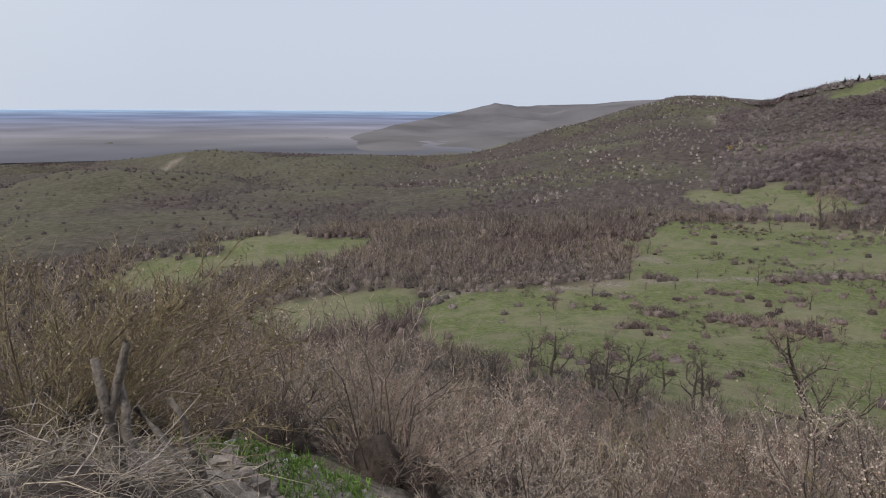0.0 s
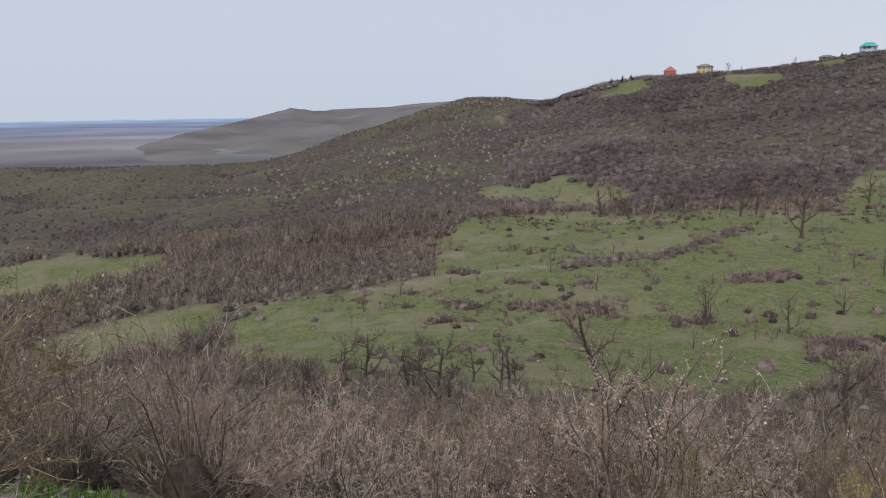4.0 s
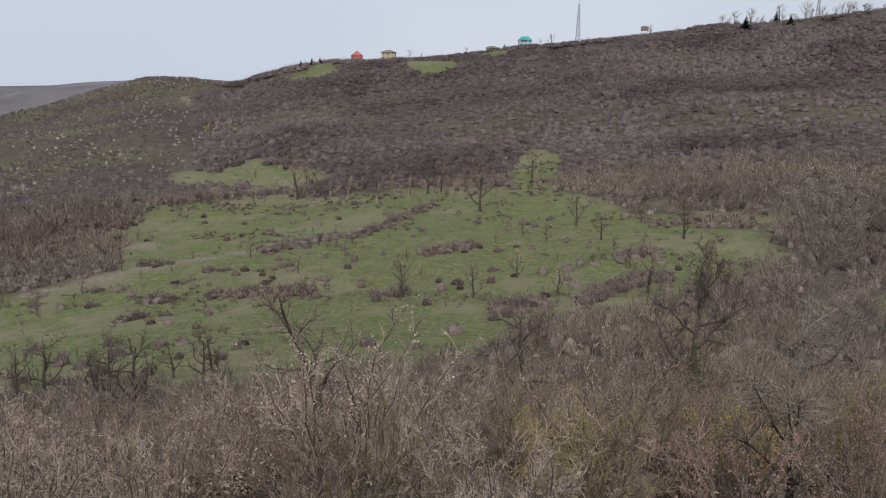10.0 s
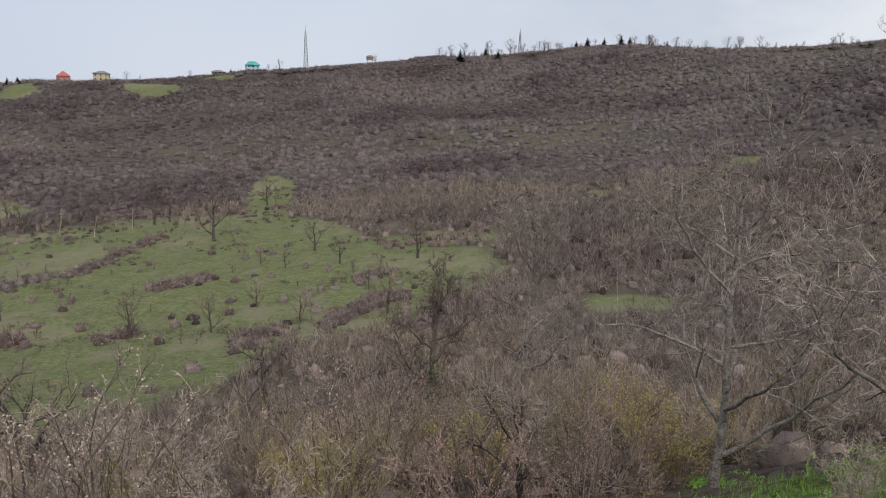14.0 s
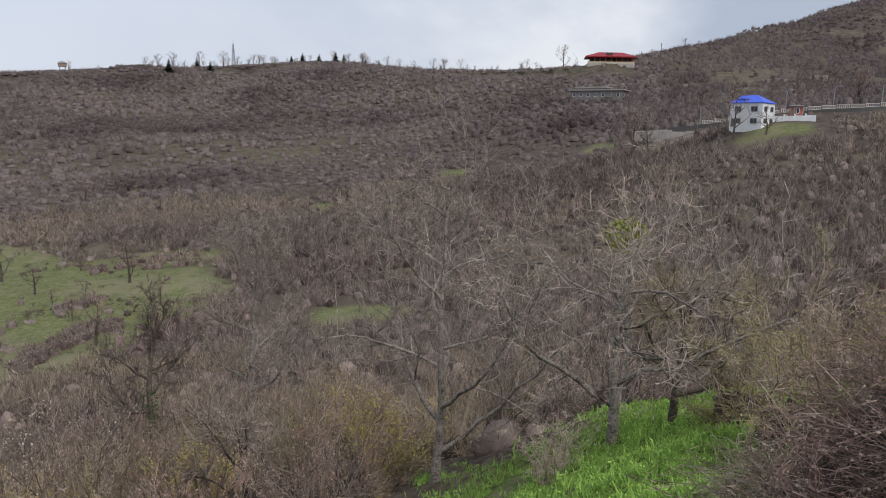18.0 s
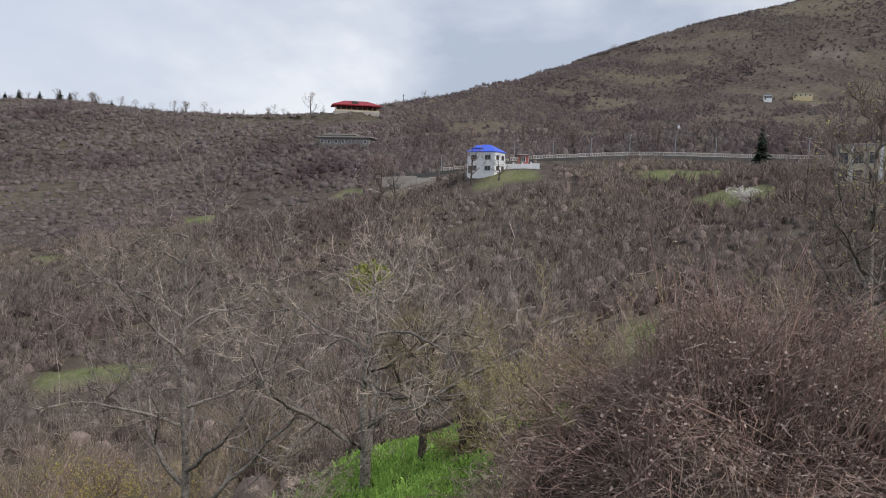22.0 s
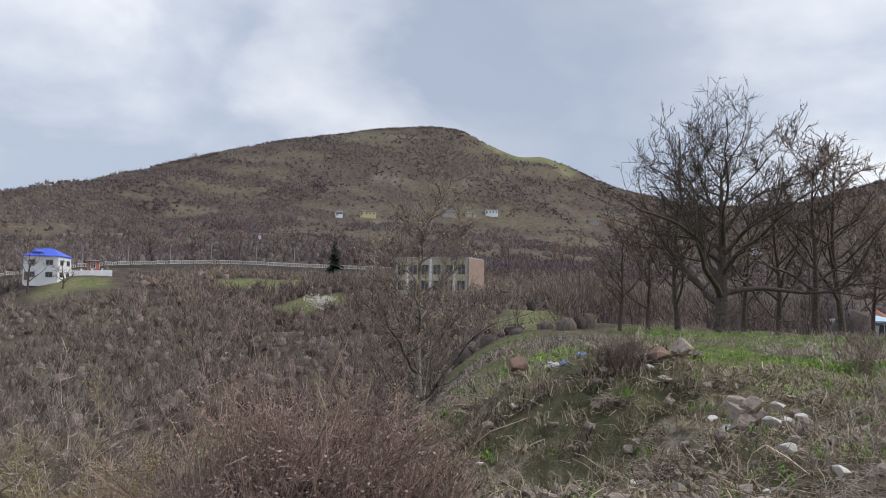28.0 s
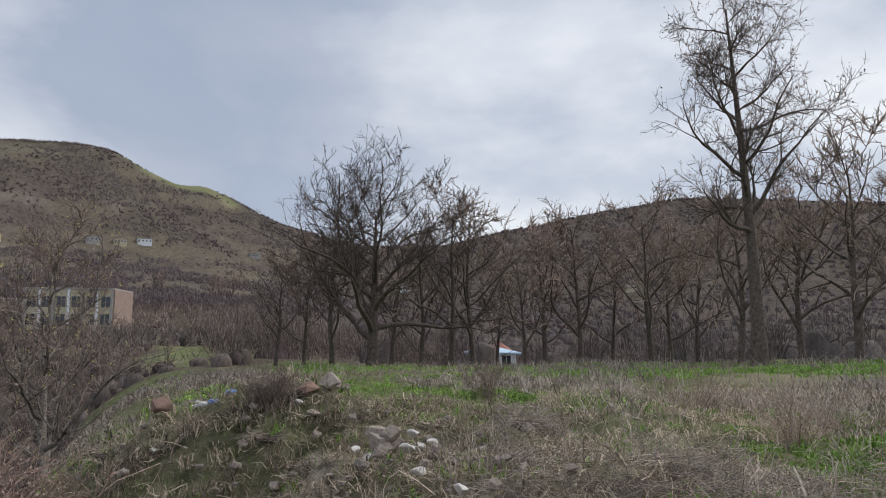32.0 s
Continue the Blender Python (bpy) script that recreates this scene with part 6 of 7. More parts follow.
stake("fence_stake", "forked grey weathered wooden stake", spot(100.2, 4.3, 0), spot(101.4, 4.25, .78), .03, True)
stake("fence_stake", "leaning grey weathered wooden pole", spot(94.6, 4.3, 0), spot(96.8, 4.2, .60), .02)
stake("fence_stake", "fallen grey weathered wooden pole", spot(92.8, 4.0, .02), spot(99.4, 4.3, .50), .022)
stake("fence_stake", "dark leaning weathered wooden stake", spot(99.0, 4.1, 0), spot(100.4, 4.3, .62), .03)

log_place = at(12.8, 17.6)
fallen = thing("fallen_log", "fallen weathered log with a broken reddish end", "log", Matrix.Translation(log_place + Vector((0, 0, .22))) @ Matrix.Rotation(radians(24), 4, "Z"))
bits = Tubes()
bits.path([Vector((-.9, 0, .04)), Vector((-.4, .04, .02)), Vector((.1, -.02, .05)), Vector((.6, .03, .1))], [.15, .16, .14, .12], 9)
part("trunk", bits.mesh("trunk", BARK), None, fallen)
ends = Tubes()
ends.path([Vector((.6, .03, .1)), Vector((.64, .032, .104))], [.118, .01], 9)
ends.path([Vector((-.9, 0, .04)), Vector((-.93, 0, .04))], [.148, .01], 9)
part("cut_end", ends.mesh("cut_end", RED_STONE), None, fallen, "broken reddish wood")
snag = Tubes()
snag.path([Vector((.1, -.02, .1)), Vector((.2, .1, .4)), Vector((.34, .14, .62))], [.05, .04, .02], 6)
part("stub", snag.mesh("stub", BARK), None, fallen)

# ---- litter ----
def bag(seed, material, size, label, bearing, r):
    rng = random.Random(seed)
    bm = bmesh.new()
    bmesh.ops.create_icosphere(bm, subdivisions=3, radius=.5)
    for v in bm.verts:
        v.co = Vector((v.co.x * 1.3, v.co.y, v.co.z * .55)) * (1 + .35 * (noise.noise(v.co * 4 + Vector((seed, 0, 0)))))
    me = bpy.data.meshes.new("plastic_bag")
    bm.to_mesh(me)
    bm.free()
    me.materials.append(material)
    ob = tagged(new("plastic_bag", me), label, "litter", group="litter")
    ob.matrix_basis = Matrix.Translation(at(bearing, r) + Vector((0, 0, size * .12))) @ Matrix.Rotation(rng.uniform(0, 6), 4, "Z") @ Matrix.Scale(size * .8, 4)


bag(1, BLUE_BAG, .24, "crumpled blue plastic bag on the rubble", -61.6, 12.6)
bag(2, BLUE_BAG, .18, "crumpled blue plastic bag on the rubble", -60.4, 12.2)
bag(3, WHITE_BAG, .22, "dirty white plastic sack on the rubble", -59.8, 12.3)
bag(4, WHITE_BAG, .14, "dirty white plastic sack on the rubble", -59.2, 12.4)
bag(5, BLUE_BAG, .16, "crumpled blue plastic bag on the rubble", -63.0, 12.9)

# ---- dead weeds and grass ----
WEEDS = [tangle(120 + n, .8, .6 + .1 * n, .34, 190, .0046, .8, (GREY_WEED, GREY_WEED, TWIG, STRAW)[n], (PALE_TWIG, GREY_WEED, GREY_WEED, GREY_WEED)[n], "matted heap of grey dead weed stalks", "dry_weeds", None, 0, .03, 2, .72, .3) for n in range(4)]
g = random.Random(77)
for n in range(38):
    if n < 21:
        bearing, r = g.uniform(-79, -108), 6.4 + 2.6 * g.random()
    elif n < 26:
        bearing, r = g.uniform(-65, -70), g.uniform(9.6, 12)
    elif n < 34:
        bearing, r = g.uniform(-72, -84), g.uniform(9.5, 12.5)
    elif n < 38:
        bearing, r = g.uniform(-50, -58), g.uniform(11, 14)
    else:
        bearing, r = g.uniform(-62, -114), g.uniform(13, 40)
    size = g.uniform(.45, .95) * (1.3 if r > 14 else 1)
    if (-71 < bearing < -53 and r < 11.6) or (-76 < bearing < -71 and r < 8.7):
        continue
    m = Matrix.Translation(at(bearing, r) - Vector((0, 0, .06))) @ Matrix.Rotation(g.uniform(0, 6.28), 4, "Z") @ Matrix.Diagonal((size, size, size * g.uniform(.6, 1.3), 1))
    if n < 4:
        WEEDS[n].matrix_basis = m
    else:
        copy_thing(WEEDS[n % 4], m)
for n, (bearing, r) in enumerate(((-67.5, 10.2), (-68.5, 9.2), (-70, 11.2), (-77, 9.8), (-79, 9), (-81, 10), (-76, 11.6), (-83, 8.2), (-86, 7.4), (-88, 8.6), (-64.5, 10.8), (-90, 7.2), (-93, 8), (-96, 7.2), (-78, 8.0), (-84, 9.6))):
    size = .75 + .12 * (n % 4)
    copy_thing(WEEDS[n % 4], Matrix.Translation(at(bearing, r) - Vector((0, 0, .12))) @ Matrix.Rotation(n * 1.9, 4, "Z") @ Matrix.Diagonal((size, size * .9, size * .9, 1)))
for n, (bearing, r, tall, wide) in enumerate(((-64.6, 11.2, .85, .5), (-80.0, 17, 1.25, .7), (-63.8, 11.4, .6, .6), (-101, 12, 1.0, 1.2), (-108, 13, 1.2, 1.6), (-94, 15, .9, 1.6))):
    put(bush(140 + n, tall, wide, 34, 10, .004, .003, bark=TWIG, fine=(DARK_TWIG, TWIG)[n % 2], label="upright clump of dead brown weed stalks", name="weed_stalks"), bearing, r)
for n in range(4):
    copy_thing(WEEDS[n % 4], Matrix.Translation(at(g.uniform(97, 108), g.uniform(3.4, 5.5))) @ Matrix.Rotation(g.uniform(0, 6), 4, "Z") @ Matrix.Scale(g.uniform(.5, 1.0), 4))


def turf(name, label, count, b0, b1, r0, r1, low, high, width, material, seed, keep, blades=5, spread=1.6):
    g = np.random.RandomState(seed)
    b, q = g.uniform(b1, b0, count), r0 + (r1 - r0) * g.rand(count) ** 1.5
    x, y = -np.sin(np.radians(b)) * q, np.cos(np.radians(b)) * q
    ok = g.rand(count) < keep(x, y)
    x, y, q = x[ok], y[ok], q[ok]
    brushwood(name, label, x, y, g.uniform(low, high, len(x)) * (1 + q / 40), g.uniform(low, high, len(x)) * spread, g.rand(len(x)), blades, 0, width * (1 + q / 12), seed, "grass", material=material)


turf("terrace_grass", "short green spring grass on the terrace", 30000, -46, -116, 6, 52, .06, .15, .012, GRASS, 41, lambda x, y: np.clip((fractal(x, y, 4.5, 4) - .44) * 7, .04, 1))
turf("terrace_straw", "dry yellow grass on the terrace", 9000, -42, -116, 12, 52, .08, .26, .006, STRAW, 42, lambda x, y: np.clip((.56 - fractal(x, y, 4.5, 4)) * 6, .03, 1), 5, 3)
turf("bank_straw", "dry grass and litter on the bank", 1200, 78, 112, 3, 11, .10, .3, .005, STRAW, 44, lambda x, y: .6 + 0 * x, 5, 3)
turf("bank_grass", "green grass between the rubble", 4500, 82, 104, 3.4, 10, .05, .14, .01, GRASS, 45, lambda x, y: np.clip((fractal(x, y, 2, 3) - .45) * 6, 0, 1))

turf("grass_tufts", "long dark green grass tufts on the terrace", 5000, -46, -116, 5.5, 22, .10, .22, .012, GRASS, 48, lambda x, y: np.clip((fractal(x, y, 2.2, 3) - .46) * 8, 0, 1), 9, 1.2)
turf("slope_tufts", "long green grass tufts on the slope", 2600, -2, -34, 5, 16, .15, .32, .014, GRASS, 49, lambda x, y: np.clip((fractal(x, y, 2.0, 3) - .45) * 8, 0, 1), 9, 1.2)
turf("slope_straw", "dry grass on the green slope", 2600, -2, -36, 4.5, 17, .08, .2, .007, STRAW, 50, lambda x, y: np.clip((.5 - fractal(x, y, 2.6, 3)) * 8, 0, 1), 5, 3)


# ---- buildings, masts and the road ----
def site(bearing, r, turn=0.0, up=0.0):
    """A pose on the ground whose front (-Y) faces the terrace, turned by some degrees."""
    return Matrix.Translation(at(bearing, r) + Vector((0, 0, up))) @ Matrix.Rotation(radians(bearing + turn), 4, "Z")


def roof_mesh(w, d, h, over=.5, hip=.5, thick=.18):
    """A hipped roof (hip is how far the ridge ends draw in, as a share of the depth)."""
    bm = bmesh.new()
    a, b = w / 2 + over, d / 2 + over
    ridge = max(a - d * hip, .05)
    low = [bm.verts.new(p) for p in ((-a, -b, 0), (a, -b, 0), (a, b, 0), (-a, b, 0))]
    eave = [bm.verts.new(p) for p in ((-a, -b, thick), (a, -b, thick), (a, b, thick), (-a, b, thick))]
    top = [bm.verts.new((-ridge, 0, h)), bm.verts.new((ridge, 0, h))]
    bm.faces.new(low[::-1])
    for i in range(4):
        bm.faces.new((low[i], low[(i + 1) % 4], eave[(i + 1) % 4], eave[i]))
    bm.faces.new((eave[0], eave[1], top[1], top[0]))
    bm.faces.new((eave[2], eave[3], top[0], top[1]))
    bm.faces.new((eave[1], eave[2], top[1]))
    bm.faces.new((eave[3], eave[0], top[0]))
    return bm


def add_window(t, x, y, z, w, h, facing=0, frame_mat=None):
    """A framed window set on a wall; facing is the wall's turn in degrees (0 is the front)."""
    bm = bmesh.new()
    f = .12
    block(bm, w + 2 * f, .12, f, 0, 0, -f)
    block(bm, w + 2 * f, .12, f, 0, 0, h)
    block(bm, f, .12, h, -w / 2 - f / 2, 0, 0)
    block(bm, f, .12, h, w / 2 + f / 2, 0, 0)
    block(bm, .06, .1, h, 0, 0, 0)
    m = Matrix.Rotation(radians(facing), 4, "Z")
    win = part("window", bm, frame_mat or WHITE_WALL, t, where=Matrix.Translation((x, y, z)) @ m)
    part("pane", block(bmesh.new(), w, .05, h, 0, 0, 0), DARK_PANE, win)


def house(name, label, where, w, d, h, wall, roof, roof_h, cols=3, rows=1, hip=.5, over=.5, side_cols=1, frame_mat=None, win=(1.1, 1.3), plinth=2.5):
    t = thing(name, label, "house", where)
    part("wall", block(bmesh.new(), w, d, h + plinth, 0, 0, -plinth, .05), wall, t)
    if roof is not None:
        part("roof", roof_mesh(w, d, roof_h, over, hip), roof, t, where=Matrix.Translation((0, 0, h)))
    step = h / rows
    for j in range(rows):
        z = j * step + step * .32
        for i in range(cols):
            add_window(t, (i + .5) / cols * w - w / 2, -d / 2 - .03, z, win[0], win[1], 0, frame_mat)
        for i in range(side_cols):
            add_window(t, w / 2 + .03, (i + .5) / side_cols * d - d / 2, z, win[0], win[1], 90, frame_mat)
    bm = block(bmesh.new(), 1.0, .1, 2.1, -w / 2 + .9, -d / 2 - .04, 0)
    part("door", bm, WEATHERED, t)
    return t


# white house below the road
wh = house("white_house", "white two storey house with a bright blue roof", site(-23.4, 213, -24, .2), 8.4, 7.4, 6.0, WHITE_WALL, BLUE_ROOF, 2.2, 2, 2, .45, .25, 2, ROOF_GREY, (1.5, 1.1), plinth=1.4)
part("dormer", roof_mesh(2.4, 2.0, 1.0, .2, .4), BLUE_ROOF, wh, where=Matrix.Translation((-1.5, -1.8, 7.0)))
yard = thing("yard_wall", "white rendered yard wall beside the white house", "wall", site(-26.1, 214, -8, .2))
for i in range(4):
    part("panel", block(bmesh.new(), 2.4, .3, 1.9 + .12 * i, (i - 1.5) * 2.45, i * .3, -1, .03), WHITE_WALL, yard)
    part("pillar", block(bmesh.new(), .35, .4, 2.3 + .12 * i, (i - 2) * 2.45, i * .3, -1, .03), WHITE_WALL, yard)
shed = house("brick_shed", "small orange red brick shed in the yard", site(-26.2, 222, 0, .4), 3, 3, 2.6, RED_WALL, ROOF_GREY, .5, 1, 1)
# pavilion with the red roof on the pass
pr = 424
pav = thing("pavilion", "long open pavilion with a dark red roof and columns", "building", site(-13.45, pr, 6, -1.0))
part("floor_slab", block(bmesh.new(), 25, 12, 3.4, 0, 0, -2.6, .05), CONCRETE, pav)
part("roof", roof_mesh(25, 12, 3.2, 1.0, .6, .5), RED_ROOF, pav, where=Matrix.Translation((0, 0, 3.9)))
part("inner_wall", block(bmesh.new(), 21, 6, 3.1, 0, 2, .8, .05), DARK_BARK, pav)
part("dormer", block(bmesh.new(), 3.4, 2, 1.6, -1, -4.5, 4.8, .05), DARK_BARK, pav)
for i in range(9):
    part("column", block(bmesh.new(), .4, .4, 3.1, -11.6 + i * 2.9, -5.4, .8, .04), RED_WALL, pav)
part("railing", block(bmesh.new(), 24.4, .15, .9, 0, -5.6, .8, .02), CREAM_WALL, pav)
# long shed
ls = house("long_shed", "long low grey shed with a flat pale roof", site(-12.8, sight(-12.8, 3.5), -20), 24, 9, 3.6, ROOF_GREY, None, 0, 7, 1, side_cols=2)
part("roof_slab", block(bmesh.new(), 26, 11, .5, 0, 0, 3.6, .05), CONCRETE, ls)
part("upper_roof", block(bmesh.new(), 15, 7, .5, -3, 1, 5.0, .05), CONCRETE, ls)
part("upper_wall", block(bmesh.new(), 13, 6, 1.0, -3, 1, 4.05, .05), ROOF_GREY, ls)
# retaining wall of the building plot
rw = thing("retaining_wall", "pale stone retaining wall of a terraced plot", "wall", site(-18.6, 243, -6, -.5))
for i in range(7):
    part("wall_block", block(bmesh.new(), 3.9, .6, 3.2 + (i % 3) * .25, (i - 3) * 3.95, 0, -1.2, .06), CONCRETE, rw)
# dry stone walls of the old terraces: bearings of the ends, degrees above level, height
for b0, b1, up, tall in ((-18.6, -23.0, 4.3, 1.1), (-23.6, -29.0, 4.5, 1.3), (-29.0, -34.5, 3.7, 1.0), (-26.5, -31.0, 3.3, 1.0), (-44.0, -49.0, 3.6, 1.1), (-38.5, -43.0, 5.0, 1.0), (-33.0, -38.0, 5.2, .9)):
    w0 = thing("stone_wall", "broken dry stone wall of an old terrace", "wall")
    g = random.Random(int(b0 * 10))
    n = int(abs(b1 - b0) * 2.2)
    for i in range(n):
        if g.random() < .22:
            continue
        bearing = b0 + (b1 - b0) * (i + .5) / n
        m = site(bearing, sight(bearing, up), g.uniform(-6, 6), -.4)
        part("wall_block", block(bmesh.new(), g.uniform(1.6, 2.8), .6, 1.1 + tall * g.uniform(.6, 1.2), 0, 0, 0, .08), STONE, w0, where=m)
# houses on the ridge
house("red_house", "small red house with a pointed roof on the ridge", site(46.1, 582, 10), 7.5, 7, 4.2, RED_WALL, RED_WALL, 3.4, 2, 1, .5, .3)
house("yellow_house", "pale yellow two storey villa on the ridge", site(43.75, 584, -8), 10, 8, 5.2, YELLOW_WALL, ROOF_GREY, 2.0, 3, 2, .5, .6)
for bearing, length in ((42.6, 14), (45.0, 12)):
    gw = thing("garden_wall", "long pale yellow garden wall on the ridge", "wall", site(bearing, 578, 0, -.3))
    for i in range(4):
        part("panel", block(bmesh.new(), length / 4 - .1, .4, 2.4, (i - 1.5) * length / 4, 0, -1, .03), YELLOW_WALL, gw)
tl = house("teal_house", "two storey house with a teal roof on the ridge", site(33.7, 592, 8), 9.5, 8, 4.8, PALE_BLUE, TEAL, 3.0, 3, 2, .35, .5)
part("gable", roof_mesh(4.5, 3, 2.2, .2, .2), TEAL, tl, where=Matrix.Translation((-1.5, -3.6, 4.9)))
house("hut", "low dark hut with a shallow roof on the ridge", site(36.1, 592, 0), 9, 6, 2.4, DARK_BARK, ROOF_GREY, 1.6, 3, 1)
wt = thing("watch_hut", "pinkish hut standing on posts on the ridge", "hut", site(25.2, 606, 0))
for i in range(4):
    part("post", block(bmesh.new(), .35, .35, 4.2, (-2, 2, -2, 2)[i], (-1.6, -1.6, 1.6, 1.6)[i], -1, .03), WEATHERED, wt)
part("cabin", block(bmesh.new(), 5.6, 4.4, 2.2, 0, 0, 3.0, .1), BRICK_WALL, wt)
part("roof", roof_mesh(5.6, 4.4, 1.5, .4, .4), ROOF_GREY, wt, where=Matrix.Translation((0, 0, 5.2)))
# shell of the old block
rr0 = 166
ruin = thing("abandoned_block", "abandoned cream stone block with empty window openings", "building", site(-51.0, rr0, -24))
RW, RD, RH = 17.0, 9.0, 7.4
part("wall", block(bmesh.new(), RW, RD, RH + 3, 0, 0, -3, .06), CREAM_WALL, ruin)
part("end_wall", block(bmesh.new(), .3, RD + .1, RH + 3.1, RW / 2 + .16, 0, -3, .04), BRICK_WALL, ruin, "bare pinkish stone end wall")
part("cornice", block(bmesh.new(), RW + .5, RD + .5, .35, 0, 0, RH, .05), CONCRETE, ruin)
# openings are dark panes on the wall; their colour stands for the shade inside
for j in range(2):
    for i in range(6):
        add_window(ruin, (i + .5) / 6 * RW - RW / 2, -RD / 2 - .03, .6 + j * 3.4, 1.7, 2.1, 0, CREAM_WALL)
for i in range(7):
    part("pilaster", block(bmesh.new(), .45, .3, RH + 2.5, i / 6 * (RW - .5) - RW / 2 + .25, -RD / 2 - .16, -2.5, .04), WHITE_WALL if i % 2 else CONCRETE, ruin)
# flat roofed houses on the big hill
for bearing, away, w, wall in HILL_HOUSES:
    hh = house("hill_house", "pale flat roofed house on the hillside", site(bearing, away, 6, .8), w, 7, 3.4, wall, None, 0, 4, 1)
    part("roof_slab", block(bmesh.new(), w + 1, 8, .4, 0, 0, 3.4, .04), CONCRETE, hh)
# white monument
mo = thing("monument", "small white stone monument among the trees", "monument", site(-37.4, sight(-37.4, 4.6)))
part("base", block(bmesh.new(), 2.2, 2.2, 1.4, 0, 0, -.6, .08), WHITE_WALL, mo)
part("shaft", block(bmesh.new(), 1.2, 1.2, 3.0, 0, 0, .8, .1), WHITE_WALL, mo)
# village below the terrace
vh = house("village_house", "white village house with a pale blue metal roof", site(-80.5, 92, 14, .5), 5, 5, 2.2, WHITE_WALL, PALE_BLUE, .9, 2, 1)
house("village_house", "small village house with a faded red gable roof", site(-81.1, 98, -10, 1.1), 2.2, 3, 2.4, WHITE_WALL, TILE_ROOF, 1.2, 1, 1, over=.3)
house("village_house", "pale village house behind the trees", site(-95.2, 96, 5, -.6), 6, 5, 2.6, CONCRETE, ROOF_GREY, 1.2, 2, 1)


def mast(label, bearing, r, tall, base):
    t = thing("lattice_mast", label, "mast", site(bearing, r))
    corners = [(-1, -1), (1, -1), (1, 1), (-1, 1)]
    half = lambda z: base / 2 * (1 - .72 * z / tall)
    for cx, cy in corners:
        leg = Tubes()
        leg.path([Vector((cx * half(z), cy * half(z), z)) for z in (-.5, tall * .5, tall)], [.26, .22, .18], 5)
        part("leg", leg.mesh("leg", STEEL), None, t)
    n = 11
    for i in range(n):
        z0, z1 = tall * i / n, tall * (i + 1) / n
        lace = Tubes()
        for c in range(4):
            (ax, ay), (bx, by) = corners[c], corners[(c + 1) % 4]
            lace.path([Vector((ax * half(z0), ay * half(z0), z0)), Vector((bx * half(z1), by * half(z1), z1))], [.12, .12], 3)
            lace.path([Vector((ax * half(z1), ay * half(z1), z1)), Vector((bx * half(z1), by * half(z1), z1))], [.12, .12], 3)
        part("bracing", lace.mesh("bracing", STEEL), None, t)
    tip = Tubes()
    tip.path([Vector((0, 0, tall - .5)), Vector((0, 0, tall * 1.18))], [.14, .05], 5)
    part("spike", tip.mesh("spike", STEEL), None, t)
    for i in range(5):
        a = i * 1.3
        part("antenna", block(bmesh.new(), .35, .25, 2.0, math.cos(a) * .9, math.sin(a) * .9, tall * (.62 + .07 * i), .05), WHITE_WALL, t)
    return t


mast("tall grey lattice radio mast on the ridge", 29.88, 604, 28, 3.4)
mast("grey lattice radio mast among the ridge trees", 14.1, 606, 17.5, 2.6)
for bearing, r, tall in ((-17.0, 440, 11), (-7.0, 440, 6), (22, 480, 12), (32.2, 420, 12), (-52, 330, 9), (-36, 300, 9), (-57.5, 360, 10), (-63, 380, 10)):
    pole = thing("utility_pole", "plain dark wooden utility pole", "pole", site(bearing, r))
    bits = Tubes()
    bits.path([Vector((0, 0, -.5)), Vector((0, 0, tall))], [.2, .14], 6)
    part("shaft", bits.mesh("shaft", DARK_BARK), None, pole)
    part("crossarm", block(bmesh.new(), 1.8, .14, .16, 0, 0, tall - .7, .02), DARK_BARK, pole)

# ---- road with its parapet and lamps ----
ROAD_B = np.linspace(-17, -57, 120)


def ribbon(name, near, far, lift, material):
    cols = []
    for off, up in ((near, -1.2), (near, lift), (far, lift), (far, -1.2)):
        q = road_r(ROAD_B) + off
        x, y = -np.sin(np.radians(ROAD_B)) * q, np.cos(np.radians(ROAD_B)) * q
        mid_r = road_r(ROAD_B) + 3
        z = height(-np.sin(np.radians(ROAD_B)) * mid_r, np.cos(np.radians(ROAD_B)) * mid_r, False) + up
        cols.append(np.stack([x, y, z], 1))
    v = np.stack(cols, 1)
    i = np.arange(v.shape[0] * 4).reshape(-1, 4)
    faces = np.concatenate([np.stack([i[:-1, c], i[1:, c], i[1:, c + 1], i[:-1, c + 1]], -1) for c in range(3)])
    return sheet(name, v.reshape(-1, 3), faces, material, False)


road = tagged(new("road", ribbon("road", 0, 7, .35, ASPHALT)), "grey asphalt road along the hillside", "road", kind="structure")
panel_mesh = None
parapet = thing("parapet", "pale concrete road parapet with balusters", "parapet")
for b0 in np.arange(-20.5, -47, -.85):
    q = float(road_r(b0)) + .1
    x, y = -math.sin(radians(b0)) * q, math.cos(radians(b0)) * q
    z = float(height(-math.sin(radians(b0)) * (q + 3), math.cos(radians(b0)) * (q + 3), False)[0]) + .35
    if panel_mesh is None:
        bm = bmesh.new()
        block(bm, 3.3, .22, .16, 0, 0, .85)
        block(bm, 3.3, .22, .16, 0, 0, 0)
        for i in range(7):
            block(bm, .16, .14, .7, -1.44 + i * .48, 0, .16)
        panel_mesh = bpy.data.meshes.new("panel")
        bm.to_mesh(panel_mesh)
        bm.free()
        panel_mesh.materials.append(WHITE_STONE)
    ob = part("panel", panel_mesh, None, parapet, where=Matrix.Translation((x, y, z)) @ Matrix.Rotation(radians(b0 + 2), 4, "Z"))
lamp0 = None
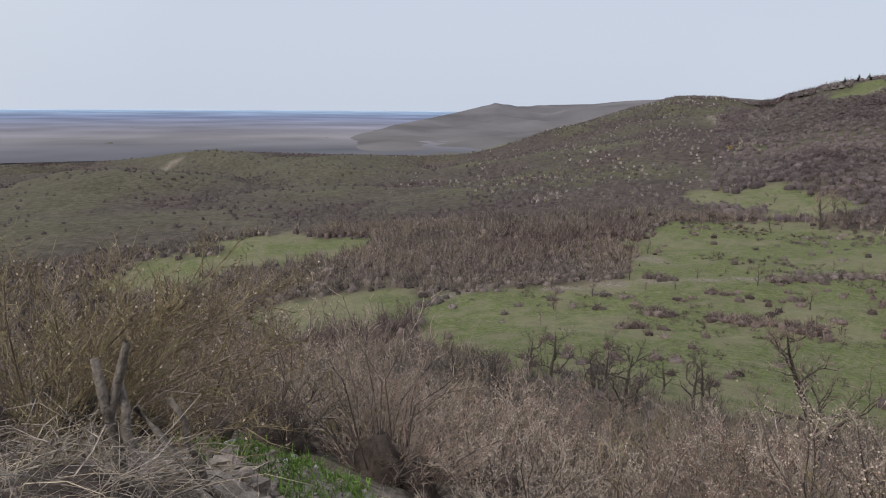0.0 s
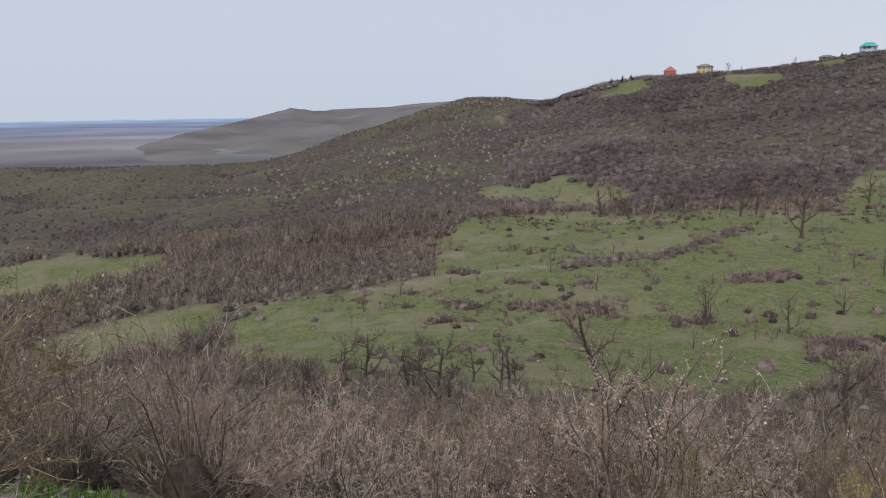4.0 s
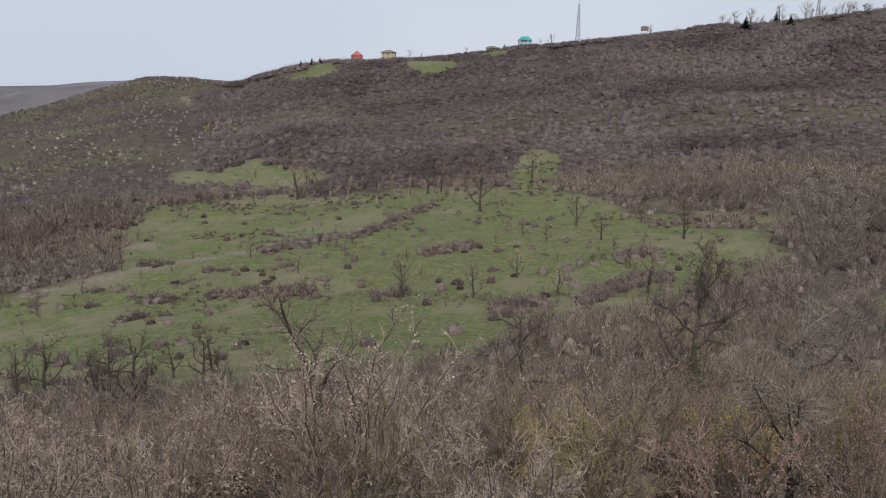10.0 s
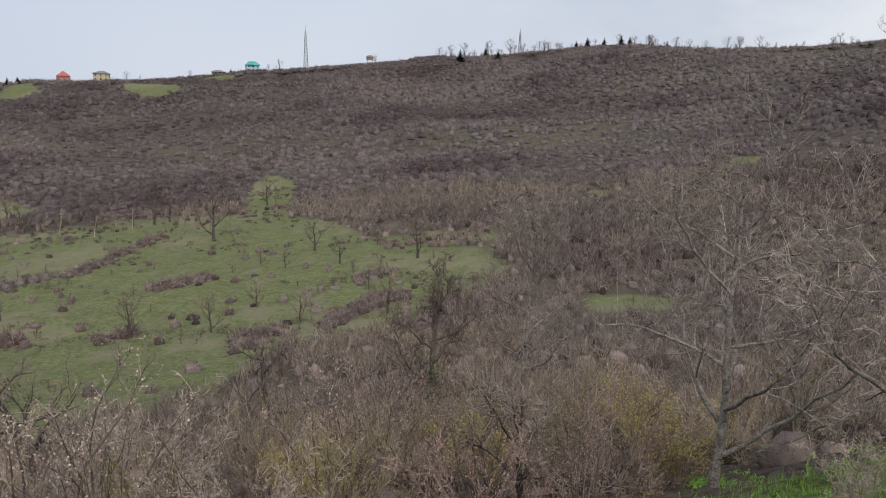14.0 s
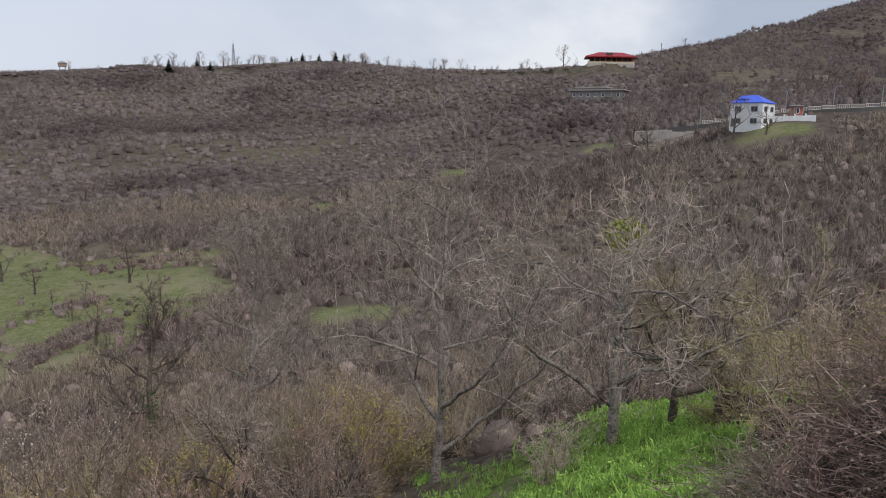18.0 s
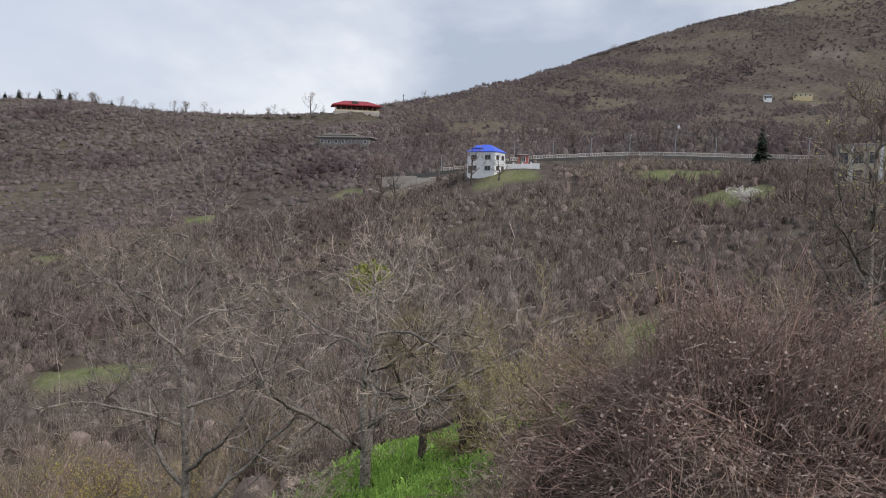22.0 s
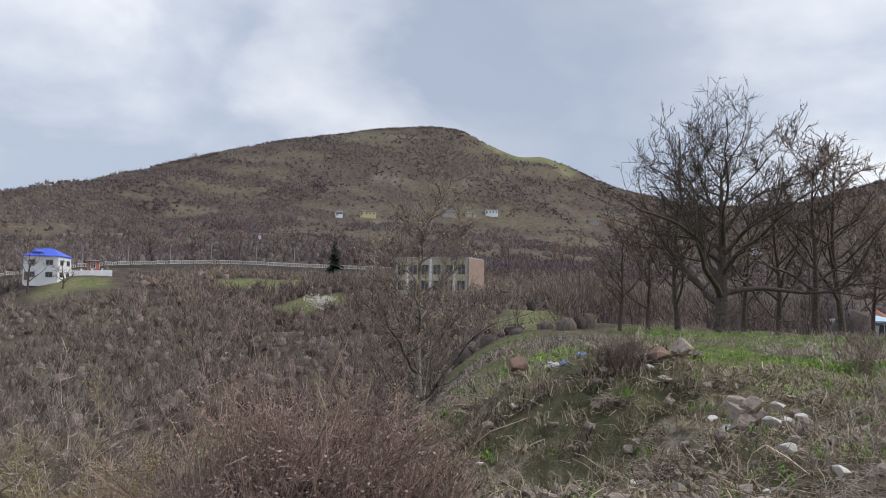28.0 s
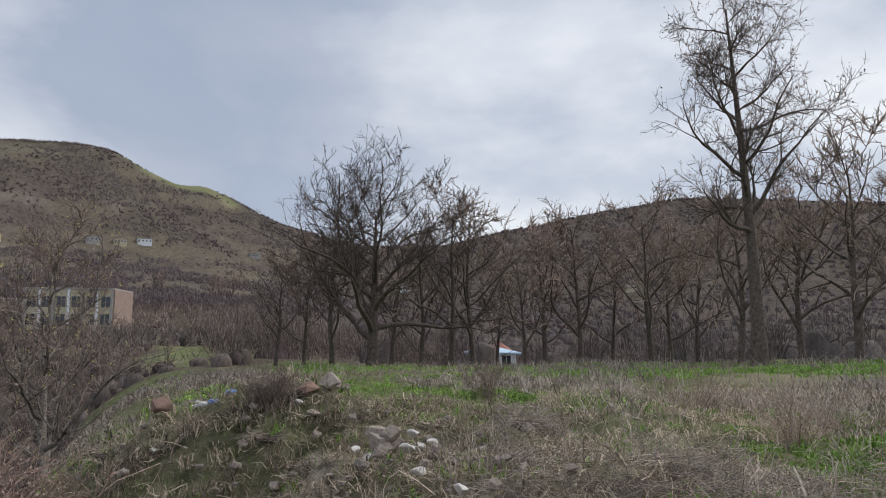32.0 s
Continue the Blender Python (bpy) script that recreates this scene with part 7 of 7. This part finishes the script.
for b0 in (-20, -22.5, -25.5, -28.4, -31.2, -34, -37.2, -40, -43, -46):
    q = float(road_r(b0)) + 1
    m = site(b0, q, 20)
    if lamp0 is None:
        lamp0 = thing("street_lamp", "tall grey street lamp by the road", "lamp", m, group="street lamps by the road")
        bits = Tubes()
        bits.path([Vector((0, 0, -.3)), Vector((0, 0, 6.4))], [.15, .11], 6)
        part("pole", bits.mesh("pole", STEEL), None, lamp0)
        bits = Tubes()
        bits.path([Vector((0, 0, 6.3)), Vector((.6, 0, 6.8)), Vector((1.4, 0, 6.9))], [.07, .06, .05], 5)
        part("arm", bits.mesh("arm", STEEL), None, lamp0)
        part("head", block(bmesh.new(), .8, .3, .16, 1.6, 0, 6.82, .04), STEEL, lamp0)
    else:
        copy_thing(lamp0, m)


# ---- firs, ridge trees and the wood along the road ----
def fir(seed, tall=9.0, wide=2.4):
    rng = random.Random(seed)
    t = thing("fir_tree", "dark green fir tree", "tree")
    trunk, needles = Tubes(), Tubes()
    trunk.path([Vector((0, 0, -.4)), Vector((0, 0, tall * .5)), Vector((0, 0, tall))], [.18, .1, .02], 6)
    for i in range(30):
        f = .10 + .88 * i / 30
        reach = wide * (1 - f) * rng.uniform(.65, 1.1) + .15
        for c in range(7):
            a = c * .9 + i * 1.3 + rng.uniform(-.3, .3)
            d = Vector((math.cos(a), math.sin(a), rng.uniform(-.35, .05)))
            p = Vector((0, 0, f * tall))
            s = d.cross(Vector((0, 0, 1))).normalized()
            for q in range(3):
                k, n = q / 3, len(needles.v)
                o = p + d * reach * k
                wdt = reach * .34 * (1.2 - k)
                needles.v += [o + s * wdt, o - s * wdt, o + d * reach * .45 + Vector((0, 0, -.08 * reach))]
                needles.f.append((n, n + 1, n + 2))
    part("trunk", trunk.mesh("trunk", DARK_BARK), None, t)
    tagged(part("crown", needles.mesh("crown", FIR, False), None, t), kind="stuff")
    return t


f0 = put(fir(1, 9.0, 3.1), -43, 215, 0, 1.3)
for n, (bearing, r, tall) in enumerate(((10.0, 590, 6), (9.2, 588, 8), (8.0, 586, 7), (6.8, 584, 9), (6.2, 584, 8), (4.6, 580, 7), (3.6, 578, 8), (2.4, 570, 6), (16.6, 598, 8), (15.7, 560, 7), (18.5, 545, 9), (49.4, 590, 5), (50.2, 592, 5), (48.8, 588, 5), (35.2, 590, 4))):
    copy_thing(f0, Matrix.Translation(at(bearing, r)) @ Matrix.Rotation(n, 4, "Z") @ Matrix.Diagonal((tall / 7, tall / 7, tall / 11, 1)))
for n, (bearing, tall) in enumerate(((23, 6), (21, 5), (20, 7), (19.2, 8), (18.2, 9), (17.4, 10), (16.4, 9), (15.4, 8), (14.8, 9), (12, 6), (32.6, 8), (31.8, 6), (41.3, 6), (42.2, 5), (38, 4), (1, 5), (-1, 6), (-3, 7), (-7, 4), (-8.5, 4))):
    plant("r", bearing, float(crest_at(bearing)) - 6, tall)
for n, (bearing, r, tall) in enumerate(((-10.1, 436, 9), (-11, 436, 5), (-22.3, 206, 8), (-24.4, 203, 7), (-15.4, 215, 11), (-16.6, 220, 10), (-37, 120, 7), (-33, 140, 6), (-46, 120, 7), (-48, 90, 6), (-57, 80, 4), (-20, 300, 8), (-45, 240, 9), (-40, 245, 8), (-36, 245, 7), (-49, 240, 9))):
    plant("g" if n % 2 else "r", bearing, r, tall)

for n in range(96):      # low trees along the skyline
    bearing = rng.uniform(-9, 27) if n < 46 else rng.uniform(1, 20)
    plant("r", bearing, float(crest_at(bearing)) - rng.uniform(2, 16), rng.uniform(3, 6.5))
for n in range(40):      # bushes along the crest of the big hill
    bearing = rng.uniform(-16, -40)
    plant("r", bearing, float(crest_at(bearing)) - rng.uniform(1, 14), rng.uniform(2.6, 5.0))
for n in range(76):      # trees about the road and the foot of the big hill
    bearing = rng.uniform(-20, -62)
    plant("r" if n % 3 else "s", bearing, float(road_r(bearing)) + rng.uniform(12, 110), rng.uniform(4.5, 8.5))
